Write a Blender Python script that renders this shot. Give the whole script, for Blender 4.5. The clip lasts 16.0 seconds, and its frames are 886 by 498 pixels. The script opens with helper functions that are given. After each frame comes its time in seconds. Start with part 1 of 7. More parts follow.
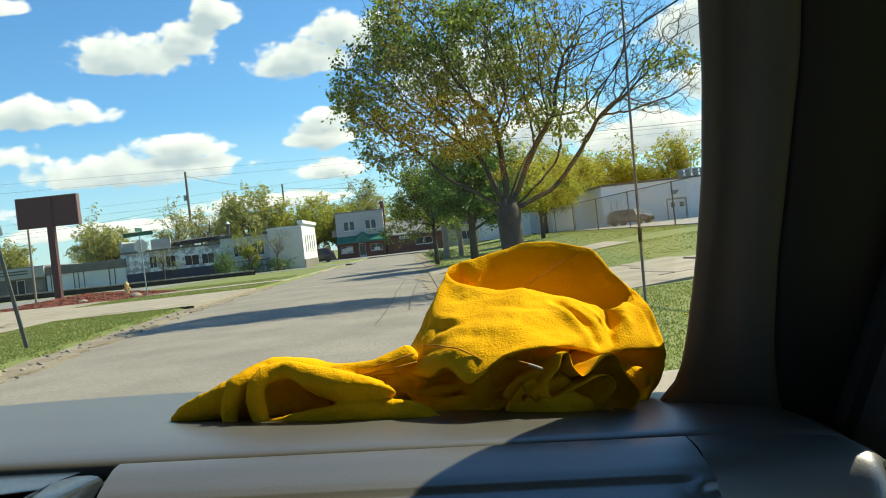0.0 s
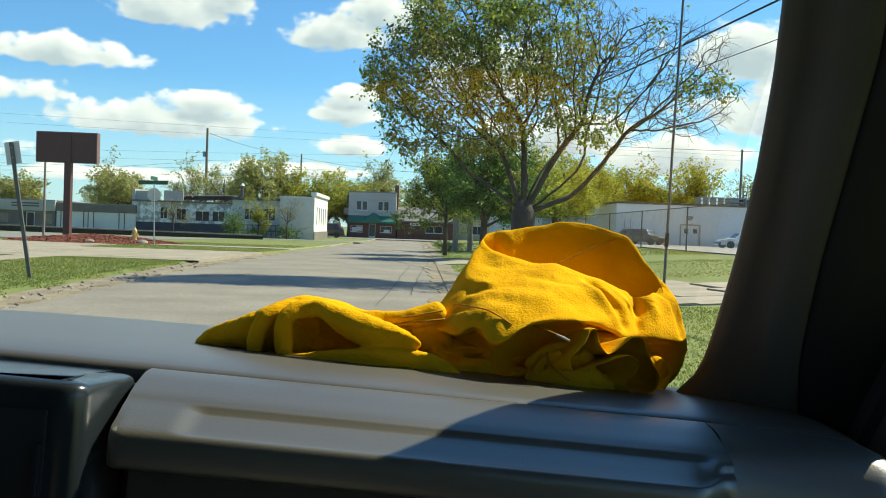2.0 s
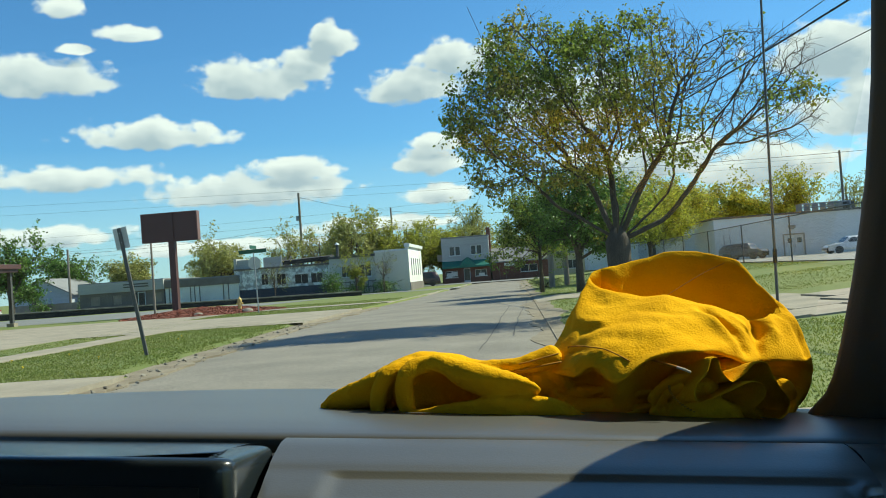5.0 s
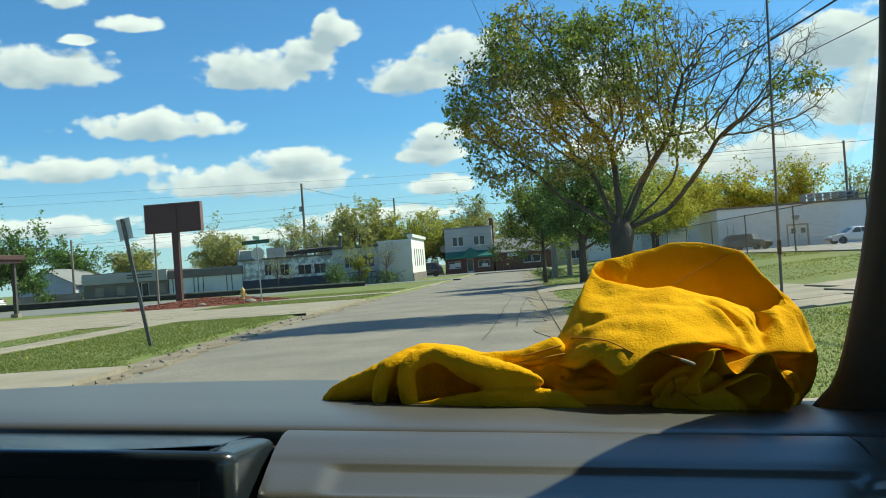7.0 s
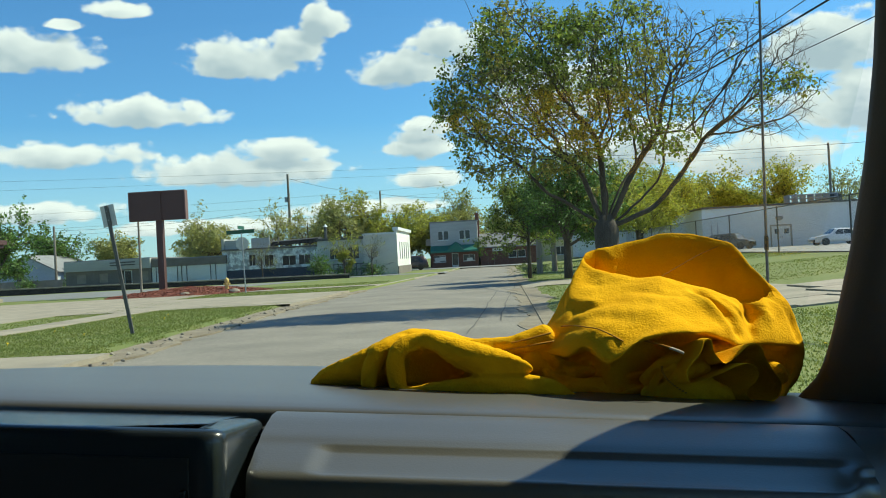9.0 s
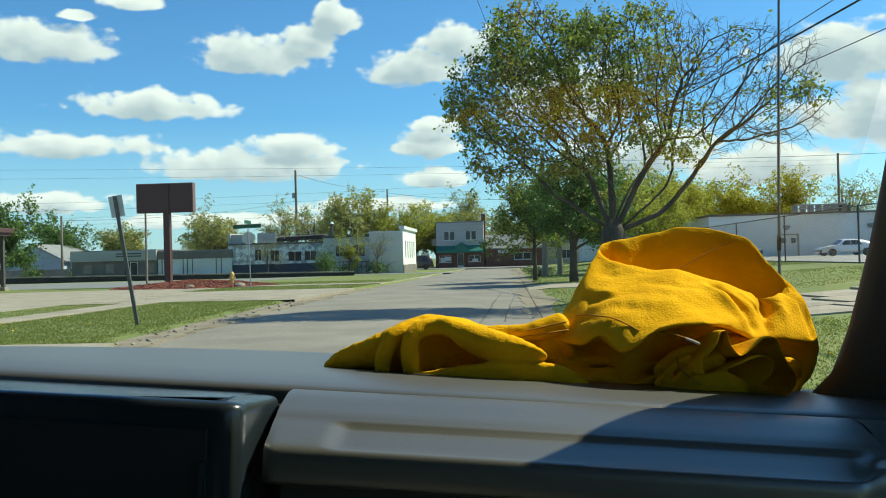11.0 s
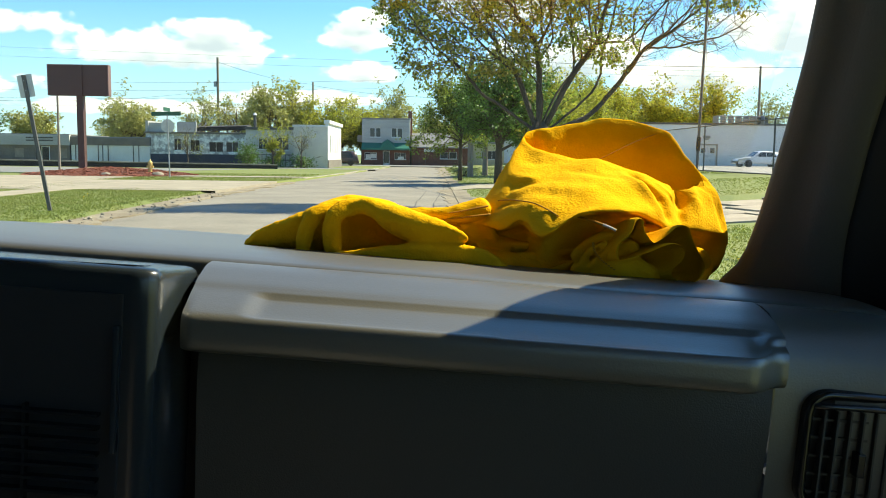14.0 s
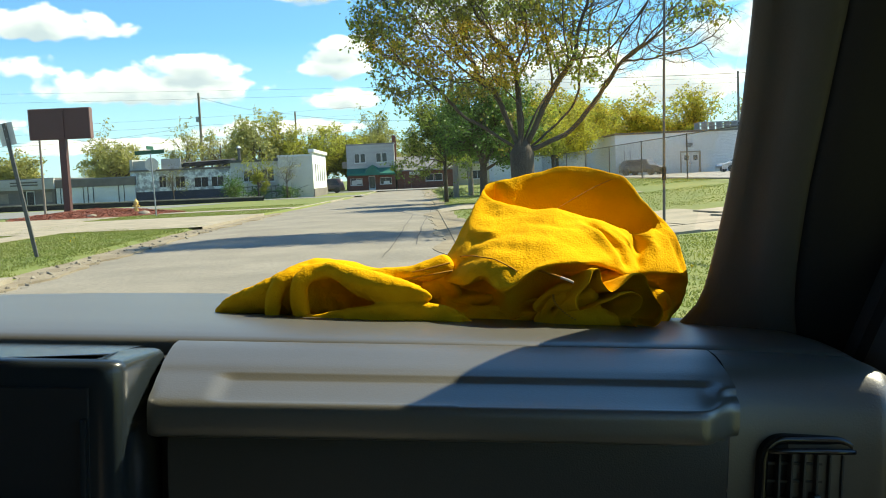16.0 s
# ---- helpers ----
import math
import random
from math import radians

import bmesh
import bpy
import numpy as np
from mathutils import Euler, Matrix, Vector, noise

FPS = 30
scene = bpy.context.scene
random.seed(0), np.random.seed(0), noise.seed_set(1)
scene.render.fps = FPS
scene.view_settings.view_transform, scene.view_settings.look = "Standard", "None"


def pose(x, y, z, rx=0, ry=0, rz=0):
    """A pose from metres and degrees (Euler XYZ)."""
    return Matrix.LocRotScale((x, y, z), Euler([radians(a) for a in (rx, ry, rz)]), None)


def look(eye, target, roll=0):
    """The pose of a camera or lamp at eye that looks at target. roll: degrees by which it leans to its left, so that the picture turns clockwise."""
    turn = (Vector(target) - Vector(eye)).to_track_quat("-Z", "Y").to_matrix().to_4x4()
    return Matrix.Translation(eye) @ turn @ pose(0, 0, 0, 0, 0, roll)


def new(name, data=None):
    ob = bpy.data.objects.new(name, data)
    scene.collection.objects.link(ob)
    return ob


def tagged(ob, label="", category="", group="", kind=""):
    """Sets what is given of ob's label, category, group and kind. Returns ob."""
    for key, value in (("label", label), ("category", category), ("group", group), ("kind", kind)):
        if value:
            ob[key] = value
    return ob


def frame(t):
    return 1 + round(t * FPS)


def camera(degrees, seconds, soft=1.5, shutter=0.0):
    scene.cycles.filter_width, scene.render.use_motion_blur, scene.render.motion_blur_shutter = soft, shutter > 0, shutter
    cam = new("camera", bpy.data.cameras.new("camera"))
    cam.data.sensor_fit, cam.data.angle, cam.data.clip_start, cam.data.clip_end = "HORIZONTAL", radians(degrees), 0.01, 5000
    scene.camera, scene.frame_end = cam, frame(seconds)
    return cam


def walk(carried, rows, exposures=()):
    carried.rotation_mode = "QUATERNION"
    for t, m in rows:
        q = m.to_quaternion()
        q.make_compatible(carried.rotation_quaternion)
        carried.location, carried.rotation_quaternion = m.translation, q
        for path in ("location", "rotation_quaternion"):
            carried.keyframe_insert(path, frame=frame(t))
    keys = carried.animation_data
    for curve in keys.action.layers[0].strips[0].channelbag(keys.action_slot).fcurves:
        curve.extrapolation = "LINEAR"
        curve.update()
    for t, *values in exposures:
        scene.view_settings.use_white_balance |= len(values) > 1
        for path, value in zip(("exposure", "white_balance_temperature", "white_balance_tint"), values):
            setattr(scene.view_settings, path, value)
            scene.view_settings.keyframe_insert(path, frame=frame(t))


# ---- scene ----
cam = camera(53.4, 16.0, soft=1.0)
PATH = [
    (0, (0.091, 0.043, 1.556), (0.163, 2.042, 1.53), -6.3),
    (0.5, (0.087, 0.04, 1.534), (0.203, 2.036, 1.508), -1.9),
    (1, (0.049, 0.043, 1.497), (0.174, 2.038, 1.43), 2.4),
    (1.5, (0.046, 0.029, 1.507), (0.143, 2.025, 1.433), 3.4),
    (2, (0.044, 0.028, 1.515), (0.098, 2.027, 1.472), 2.0),
    (2.5, (0.052, -0.002, 1.546), (0.055, 1.998, 1.568), -2.5),
    (3, (0.04, 0.02, 1.536), (-0.01, 2.019, 1.592), -4.4),
    (3.5, (0.034, 0.011, 1.528), (-0.045, 2.009, 1.585), -4.4),
    (4, (0.028, 0.008, 1.524), (-0.088, 2.004, 1.584), -4.2),
    (6.5, (0.03, 0.01, 1.529), (-0.141, 2.003, 1.57), -4.2),
    (7, (0.029, 0.016, 1.527), (-0.138, 2.009, 1.562), -4.2),
    (7.5, (0.024, 0.023, 1.521), (-0.132, 2.017, 1.54), -4.1),
    (8, (0.026, 0.017, 1.521), (-0.122, 2.011, 1.532), -4.0),
    (8.5, (0.024, 0.017, 1.52), (-0.115, 2.012, 1.537), -3.6),
    (11, (0.003, 0.013, 1.497), (-0.144, 2.008, 1.517), -1.5),
    (11.5, (0.003, -0.004, 1.501), (-0.161, 1.989, 1.473), -1.4),
    (12, (-0.002, -0.055, 1.497), (-0.22, 1.929, 1.378), -1.5),
    (12.5, (0.028, -0.053, 1.521), (-0.208, 1.926, 1.352), -2.7),
    (13, (0.039, -0.028, 1.523), (-0.155, 1.954, 1.343), -3.4),
    (13.5, (0.031, 0.003, 1.506), (0.006, 1.993, 1.311), -2.2),
    (14, (0.004, 0.011, 1.474), (0.027, 2.0, 1.263), 0.7),
    (14.5, (0.016, -0.011, 1.494), (0.047, 1.978, 1.284), 1.7),
    (15, (0.032, -0.004, 1.514), (0.072, 1.985, 1.305), 0.1),
    (15.5, (0.042, -0.014, 1.527), (0.086, 1.977, 1.343), -2.0),
    (16, (0.042, -0.013, 1.527), (0.087, 1.98, 1.363), -2.6),
]
walk(cam, [(t, look(eye, target, roll)) for t, eye, target, roll in PATH], exposures=[(0, 0.72, 7750, -1), (1.5, 0.80, 7750, -1), (2.6, 0.57, 7350, -4), (4, 0.46, 7100, -7), (8.7, 0.46, 7100, -7), (11, 0.50, 7100, -7), (12.3, 0.83, 7550, -4), (13.5, 1.0, 7900, -1), (14.5, 1.22, 8000, -1), (16, 1.03, 7900, -1)])

# ---- world, sun ----
SUN_AZ, SUN_EL = 63.0, 46.4
TO_SUN = Vector((math.sin(radians(SUN_AZ)) * math.cos(radians(SUN_EL)), math.cos(radians(SUN_AZ)) * math.cos(radians(SUN_EL)), math.sin(radians(SUN_EL))))
sun = new("sun", bpy.data.lights.new("sun", "SUN"))
sun.data.energy, sun.data.angle, sun.data.color = 4.85, radians(0.53), (1.0, 0.95, 0.86)
sun.matrix_world = look(TO_SUN * 300, (0, 0, 0))

# cumulus clouds: azimuth, elevation, half width, half height, in degrees
CLOUDS = [
    (-16.0, 12.8, 4.3, 1.7), (-12.6, 13.6, 2.2, 1.6), (-10.7, 15.1, 2.0, 1.4),
    (-22.2, 9.6, 5.4, 1.25), (-28.0, 12.9, 4.6, 1.7), (-26.6, 14.8, 1.3, 0.5), (-23.3, 15.7, 2.2, 0.7), (-27.2, 17.1, 1.6, 0.8),
    (-5.4, 12.0, 3.6, 1.7), (-2.8, 13.6, 3.0, 1.8), (-27.5, 7.2, 5.6, 1.2), (-16.4, 5.9, 7.0, 1.5), (-13.5, 7.2, 3.2, 1.0),
    (-5.2, 7.2, 3.0, 1.3), (-4.2, 8.4, 2.2, 1.0), (-4.6, 5.0, 2.9, 0.9), (-8.0, 3.4, 6.5, 0.7), (-29.0, 3.8, 5.0, 1.0), (-19.0, 2.6, 8.0, 0.7),
    (4.0, 10.0, 5.0, 3.0), (9.0, 6.0, 6.0, 2.2), (20.5, 11.0, 5.6, 2.6), (23.0, 7.5, 7.0, 2.6), (16.0, 5.0, 6.0, 1.8), (-1.0, 19.0, 2.5, 1.2), (-21.0, 20.5, 3.5, 1.0),
]


def link_math(nt, op, a, b=None, clamp=False):
    n = nt.nodes.new("ShaderNodeMath")
    n.operation, n.use_clamp = op, clamp
    for i, s in enumerate((a, b)):
        if s is None:
            continue
        if isinstance(s, (int, float)):
            n.inputs[i].default_value = s
        else:
            nt.links.new(s, n.inputs[i])
    return n.outputs[0]


def cloud_group():
    g = bpy.data.node_groups.new("cloud_mask", "ShaderNodeTree")
    g.interface.new_socket("P", in_out="INPUT", socket_type="NodeSocketVector")
    g.interface.new_socket("Mask", in_out="OUTPUT", socket_type="NodeSocketFloat")
    g.interface.new_socket("Body", in_out="OUTPUT", socket_type="NodeSocketFloat")
    gi, go = g.nodes.new("NodeGroupInput"), g.nodes.new("NodeGroupOutput")
    best = None
    for az, el, hw, hh in CLOUDS:
        m = g.nodes.new("ShaderNodeMapping")
        m.vector_type = "TEXTURE"
        m.inputs["Location"].default_value, m.inputs["Scale"].default_value = (az, el, 0), (hw, hh, 1)
        g.links.new(gi.outputs[0], m.inputs["Vector"])
        sp = g.nodes.new("ShaderNodeSeparateXYZ")
        g.links.new(m.outputs[0], sp.inputs[0])
        down = link_math(g, "MULTIPLY", sp.outputs[1], -1.7)
        y = link_math(g, "MAXIMUM", sp.outputs[1], down)
        d = link_math(g, "SQRT", link_math(g, "ADD", link_math(g, "MULTIPLY", sp.outputs[0], sp.outputs[0]), link_math(g, "MULTIPLY", y, y)))
        v = link_math(g, "SUBTRACT", 1.25, d)
        best = v if best is None else link_math(g, "MAXIMUM", best, v)
    best = link_math(g, "MAXIMUM", best, -0.6)
    sc = g.nodes.new("ShaderNodeMapping")
    sc.inputs["Scale"].default_value = (0.42, 0.60, 1)
    g.links.new(gi.outputs[0], sc.inputs["Vector"])
    total = best
    for scale, amp, detail in ((0.9, 1.25, 8.0), (0.35, 0.55, 2.0), (3.2, 0.28, 6.0)):
        n = g.nodes.new("ShaderNodeTexNoise")
        n.inputs["Scale"].default_value, n.inputs["Detail"].default_value, n.inputs["Roughness"].default_value = scale, detail, 0.58
        g.links.new(sc.outputs[0], n.inputs["Vector"])
        total = link_math(g, "ADD", total, link_math(g, "MULTIPLY", link_math(g, "SUBTRACT", n.outputs["Fac"], 0.5), amp))
    # rounded puffs
    for scale, amp in ((1.5, 0.42), (3.4, 0.22)):
        vo = g.nodes.new("ShaderNodeTexVoronoi")
        vo.feature = "SMOOTH_F1"
        vo.inputs["Scale"].default_value, vo.inputs["Smoothness"].default_value = scale, 0.35
        g.links.new(sc.outputs[0], vo.inputs["Vector"])
        total = link_math(g, "ADD", total, link_math(g, "MULTIPLY", link_math(g, "SUBTRACT", 0.42, vo.outputs["Distance"]), amp))
    r = g.nodes.new("ShaderNodeMapRange")
    r.interpolation_type = "SMOOTHSTEP"
    r.inputs["From Min"].default_value, r.inputs["From Max"].default_value = 0.20, 0.52
    g.links.new(total, r.inputs["Value"])
    g.links.new(r.outputs[0], go.inputs["Mask"])
    g.links.new(total, go.inputs["Body"])
    return g


def build_world():
    w = bpy.data.worlds.new("sky")
    scene.world = w
    w.use_nodes = True
    nt = w.node_tree
    bg = nt.nodes["Background"]
    sky = nt.nodes.new("ShaderNodeTexSky")
    sky.sky_type, sky.sun_disc = "NISHITA", False
    sky.sun_elevation, sky.sun_rotation = radians(SUN_EL), radians(SUN_AZ)
    sky.air_density, sky.dust_density, sky.ozone_density = 1.0, 0.35, 2.2
    tc = nt.nodes.new("ShaderNodeTexCoord")
    sp = nt.nodes.new("ShaderNodeSeparateXYZ")
    nt.links.new(tc.outputs["Generated"], sp.inputs[0])
    az = link_math(nt, "MULTIPLY", link_math(nt, "ARCTAN2", sp.outputs[0], sp.outputs[1]), 57.2958)
    el = link_math(nt, "MULTIPLY", link_math(nt, "ARCSINE", sp.outputs[2]), 57.2958)
    cb = nt.nodes.new("ShaderNodeCombineXYZ")
    nt.links.new(az, cb.inputs[0])
    nt.links.new(el, cb.inputs[1])
    grp = cloud_group()
    masks, above = [], []
    for up in (0.0, 0.75):
        sh = nt.nodes.new("ShaderNodeVectorMath")
        sh.operation = "ADD"
        sh.inputs[1].default_value = (up * 0.6, up, 0)
        nt.links.new(cb.outputs[0], sh.inputs[0])
        gn = nt.nodes.new("ShaderNodeGroup")
        gn.node_tree = grp
        nt.links.new(sh.outputs[0], gn.inputs[0])
        masks.append(gn.outputs["Mask"])
        above.append(gn.outputs["Body"])
    # the more cloud stands towards the sun, the greyer
    dense = link_math(nt, "ADD", link_math(nt, "MULTIPLY", above[0], 0.2), above[1])
    deep = nt.nodes.new("ShaderNodeMapRange")
    deep.inputs["From Min"].default_value, deep.inputs["From Max"].default_value = 0.05, 1.15
    nt.links.new(dense, deep.inputs["Value"])
    shade = nt.nodes.new("ShaderNodeMix")
    shade.data_type = "RGBA"
    shade.inputs["A"].default_value, shade.inputs["B"].default_value = (7.2, 7.6, 8.2, 1), (3.5, 4.3, 5.4, 1)
    nt.links.new(deep.outputs[0], shade.inputs["Factor"])
    tint = nt.nodes.new("ShaderNodeMix")
    tint.data_type, tint.blend_type = "RGBA", "MULTIPLY"
    tint.inputs["Factor"].default_value, tint.inputs["B"].default_value = 1.0, SKY_TINT
    nt.links.new(sky.outputs[0], tint.inputs["A"])
    # thin white haze low over the horizon
    hz = nt.nodes.new("ShaderNodeMapRange")
    hz.inputs["From Min"].default_value, hz.inputs["From Max"].default_value = 9.0, 0.0
    hz.inputs["To Max"].default_value = 0.55
    nt.links.new(el, hz.inputs["Value"])
    haze = nt.nodes.new("ShaderNodeMix")
    haze.data_type = "RGBA"
    haze.inputs["B"].default_value = (4.6, 6.2, 7.6, 1)
    nt.links.new(hz.outputs[0], haze.inputs["Factor"])
    nt.links.new(tint.outputs["Result"], haze.inputs["A"])
    mix = nt.nodes.new("ShaderNodeMix")
    mix.data_type = "RGBA"
    nt.links.new(masks[0], mix.inputs["Factor"])
    nt.links.new(haze.outputs["Result"], mix.inputs["A"])
    nt.links.new(shade.outputs["Result"], mix.inputs["B"])
    nt.links.new(mix.outputs["Result"], bg.inputs["Color"])
    bg.inputs["Strength"].default_value = 0.1


SKY_TINT = (0.47, 0.85, 1.25, 1)
build_world()

# ---- materials ----
MATS = {}


def mat(name, base, rough=0.7, other=None, scale=6.0, mixed=0.5, fine=60.0, fine_amount=0.12, bump=0.15, bump_scale=None, metal=0.0, spec=0.5, vary=0.0, sheen=0.0, coat=0.0, back=0.0, stretch=(1, 1, 1), island=False, coords="Object", ior=1.5):
    """A surface with two scales of variation and a fine relief."""
    m = bpy.data.materials.new(name)
    m.use_nodes = True
    nt = m.node_tree
    b = nt.nodes["Principled BSDF"]
    b.inputs["Roughness"].default_value, b.inputs["Metallic"].default_value = rough, metal
    b.inputs["Specular IOR Level"].default_value, b.inputs["IOR"].default_value = spec, ior
    b.inputs["Sheen Weight"].default_value, b.inputs["Coat Weight"].default_value = sheen, coat
    if sheen:
        b.inputs["Sheen Roughness"].default_value, b.inputs["Sheen Tint"].default_value = 0.5, (*base, 1)
    tc = nt.nodes.new("ShaderNodeTexCoord")
    mp = nt.nodes.new("ShaderNodeMapping")
    mp.inputs["Scale"].default_value = stretch
    nt.links.new(tc.outputs[coords], mp.inputs["Vector"])
    n1, n2 = nt.nodes.new("ShaderNodeTexNoise"), nt.nodes.new("ShaderNodeTexNoise")
    n1.inputs["Scale"].default_value, n1.inputs["Detail"].default_value = scale, 5.0
    n2.inputs["Scale"].default_value, n2.inputs["Detail"].default_value = fine, 3.0
    for n in (n1, n2):
        nt.links.new(mp.outputs[0], n.inputs["Vector"])
    ramp = nt.nodes.new("ShaderNodeMapRange")
    ramp.inputs["From Min"].default_value, ramp.inputs["From Max"].default_value = 0.5 - 0.28 * (1.2 - mixed), 0.5 + 0.28 * (1.2 - mixed)
    nt.links.new(n1.outputs["Fac"], ramp.inputs["Value"])
    mx = nt.nodes.new("ShaderNodeMix")
    mx.data_type = "RGBA"
    mx.inputs["A"].default_value, mx.inputs["B"].default_value = (*base, 1), (*(other or [c * 0.72 for c in base]), 1)
    nt.links.new(ramp.outputs[0], mx.inputs["Factor"])
    hsv = nt.nodes.new("ShaderNodeHueSaturation")
    val = link_math(nt, "ADD", link_math(nt, "MULTIPLY", n2.outputs["Fac"], 2 * fine_amount), 1 - fine_amount)
    if vary:
        if island:
            src = nt.nodes.new("ShaderNodeNewGeometry").outputs["Random Per Island"]
        else:
            src = nt.nodes.new("ShaderNodeObjectInfo").outputs["Random"]
        val = link_math(nt, "ADD", val, link_math(nt, "MULTIPLY", link_math(nt, "SUBTRACT", src, 0.5), 2 * vary))
    nt.links.new(val, hsv.inputs["Value"])
    nt.links.new(mx.outputs["Result"], hsv.inputs["Color"])
    nt.links.new(hsv.outputs[0], b.inputs["Base Color"])
    if bump:
        bp = nt.nodes.new("ShaderNodeBump")
        bp.inputs["Strength"].default_value, bp.inputs["Distance"].default_value = bump, 0.6 / (bump_scale or fine)
        n3 = n2
        if bump_scale:
            n3 = nt.nodes.new("ShaderNodeTexNoise")
            n3.inputs["Scale"].default_value, n3.inputs["Detail"].default_value = bump_scale, 3.0
            nt.links.new(mp.outputs[0], n3.inputs["Vector"])
        nt.links.new(n3.outputs["Fac"], bp.inputs["Height"])
        nt.links.new(bp.outputs[0], b.inputs["Normal"])
    if back:
        tr = nt.nodes.new("ShaderNodeBsdfTranslucent")
        nt.links.new(hsv.outputs[0], tr.inputs["Color"])
        ms = nt.nodes.new("ShaderNodeMixShader")
        ms.inputs[0].default_value = back
        nt.links.new(b.outputs[0], ms.inputs[1])
        nt.links.new(tr.outputs[0], ms.inputs[2])
        nt.links.new(ms.outputs[0], nt.nodes["Material Output"].inputs["Surface"])
    MATS[name] = m
    return m


def pane_mat(name, gloss_rough=0.0, tint=(1, 1, 1), ior=1.5):
    """A thin clear pane: what is behind it, and a mirror image by Fresnel's law."""
    m = bpy.data.materials.new(name)
    m.use_nodes = True
    nt = m.node_tree
    nt.nodes.remove(nt.nodes["Principled BSDF"])
    tr, gl, fr, mx = (nt.nodes.new("ShaderNode" + k) for k in ("BsdfTransparent", "BsdfGlossy", "Fresnel", "MixShader"))
    tr.inputs["Color"].default_value = (*tint, 1)
    gl.inputs["Roughness"].default_value, fr.inputs["IOR"].default_value = gloss_rough, ior
    nt.links.new(fr.outputs[0], mx.inputs[0])
    nt.links.new(tr.outputs[0], mx.inputs[1])
    nt.links.new(gl.outputs[0], mx.inputs[2])
    nt.links.new(mx.outputs[0], nt.nodes["Material Output"].inputs["Surface"])
    return m


ASPHALT = mat("asphalt", (0.185, 0.164, 0.134), 0.92, (0.25, 0.221, 0.18), 0.5, 0.6, 22.0, 0.5, 0.6, 30.0)
STREET = mat("street_asphalt", (0.16, 0.16, 0.155), 0.9, (0.2, 0.2, 0.19), 0.2, 0.4, 9.0, 0.12, 0.3, 40.0)
CONCRETE = mat("concrete", (0.345, 0.295, 0.22), 0.9, (0.25, 0.213, 0.16), 0.9, 0.6, 16.0, 0.2, 0.3, 60.0)
KERB = mat("kerb_concrete", (0.36, 0.315, 0.245), 0.92, (0.22, 0.19, 0.145), 1.6, 0.7, 18.0, 0.2, 0.4, 50.0)
TURF = mat("turf", (0.122, 0.160, 0.033), 0.95, (0.175, 0.185, 0.05), 0.55, 0.6, 22.0, 0.14, 0.6, 30.0)
BLADE = mat("grass_blade", (0.165, 0.215, 0.042), 0.75, (0.215, 0.235, 0.06), 0.5, 0.5, 9.0, 0.1, 0.0, vary=0.22, island=True, back=0.5)
SOIL = mat("roadside_dirt", (0.27, 0.225, 0.16), 0.95, (0.19, 0.15, 0.1), 1.2, 0.6, 16.0, 0.25, 0.6, 25.0)
MULCH = mat("red_mulch", (0.22, 0.062, 0.035), 0.95, (0.13, 0.035, 0.022), 3.0, 0.6, 14.0, 0.4, 0.8, 14.0)
CHIP = mat("mulch_chip", (0.25, 0.07, 0.04), 0.9, (0.15, 0.045, 0.03), 3.0, 0.6, 14.0, 0.2, 0.2, vary=0.4, island=True)
BARK = mat("bark", (0.10, 0.078, 0.058), 0.95, (0.06, 0.046, 0.036), 3.0, 0.6, 16.0, 0.3, 0.7, 18.0, stretch=(1, 1, 0.35))
TWIG = mat("twig_bark", (0.11, 0.085, 0.065), 0.9, (0.08, 0.06, 0.046), 2.0, 0.5, 9.0, 0.2, 0.0)
LEAF_A = mat("leaf_green", (0.175, 0.24, 0.042), 0.5, (0.24, 0.285, 0.048), 0.35, 0.6, 5.0, 0.1, 0.0, vary=0.7, island=True, back=0.55)
LEAF_E = mat("leaf_olive", (0.225, 0.225, 0.035), 0.5, (0.30, 0.265, 0.04), 0.5, 0.6, 5.0, 0.1, 0.0, vary=0.5, island=True, back=0.4)
LEAF_B = mat("leaf_dark_green", (0.085, 0.175, 0.03), 0.5, (0.14, 0.225, 0.035), 0.4, 0.6, 5.0, 0.1, 0.0, vary=0.65, island=True, back=0.3)
LEAF_C = mat("leaf_yellow_green", (0.32, 0.345, 0.045), 0.55, (0.39, 0.37, 0.05), 0.25, 0.5, 4.0, 0.1, 0.0, vary=0.65, island=True, back=0.45)
LEAF_D = mat("leaf_far_olive", (0.33, 0.335, 0.095), 0.7, (0.40, 0.38, 0.12), 0.15, 0.6, 4.0, 0.1, 0.0, vary=0.35, island=True, back=0.3)
BRICK = mat("red_brick", (0.20, 0.085, 0.06), 0.9, (0.14, 0.06, 0.045), 2.0, 0.5, 9.0, 0.15, 0.2, vary=0.15)
BRICK_GREY = mat("grey_brown_brick", (0.21, 0.18, 0.155), 0.9, (0.15, 0.13, 0.115), 0.8, 0.5, 5.0, 0.2, 0.3)
MORTAR = mat("mortar", (0.33, 0.3, 0.27), 0.95, None, 3.0, 0.5, 20.0, 0.1, 0.2)
WHITEWALL = mat("white_painted_block", (0.82, 0.81, 0.77), 0.85, (0.66, 0.65, 0.61), 0.35, 0.5, 5.0, 0.08, 0.2)
GREYWALL = mat("pale_grey_wall", (0.76, 0.765, 0.755), 0.85, (0.66, 0.665, 0.655), 0.2, 0.5, 4.0, 0.06, 0.15)
BURNT = mat("scorched_white_paint", (0.88, 0.87, 0.83), 0.9, (0.40, 0.39, 0.37), 1.6, 0.95, 5.0, 0.4, 0.3)
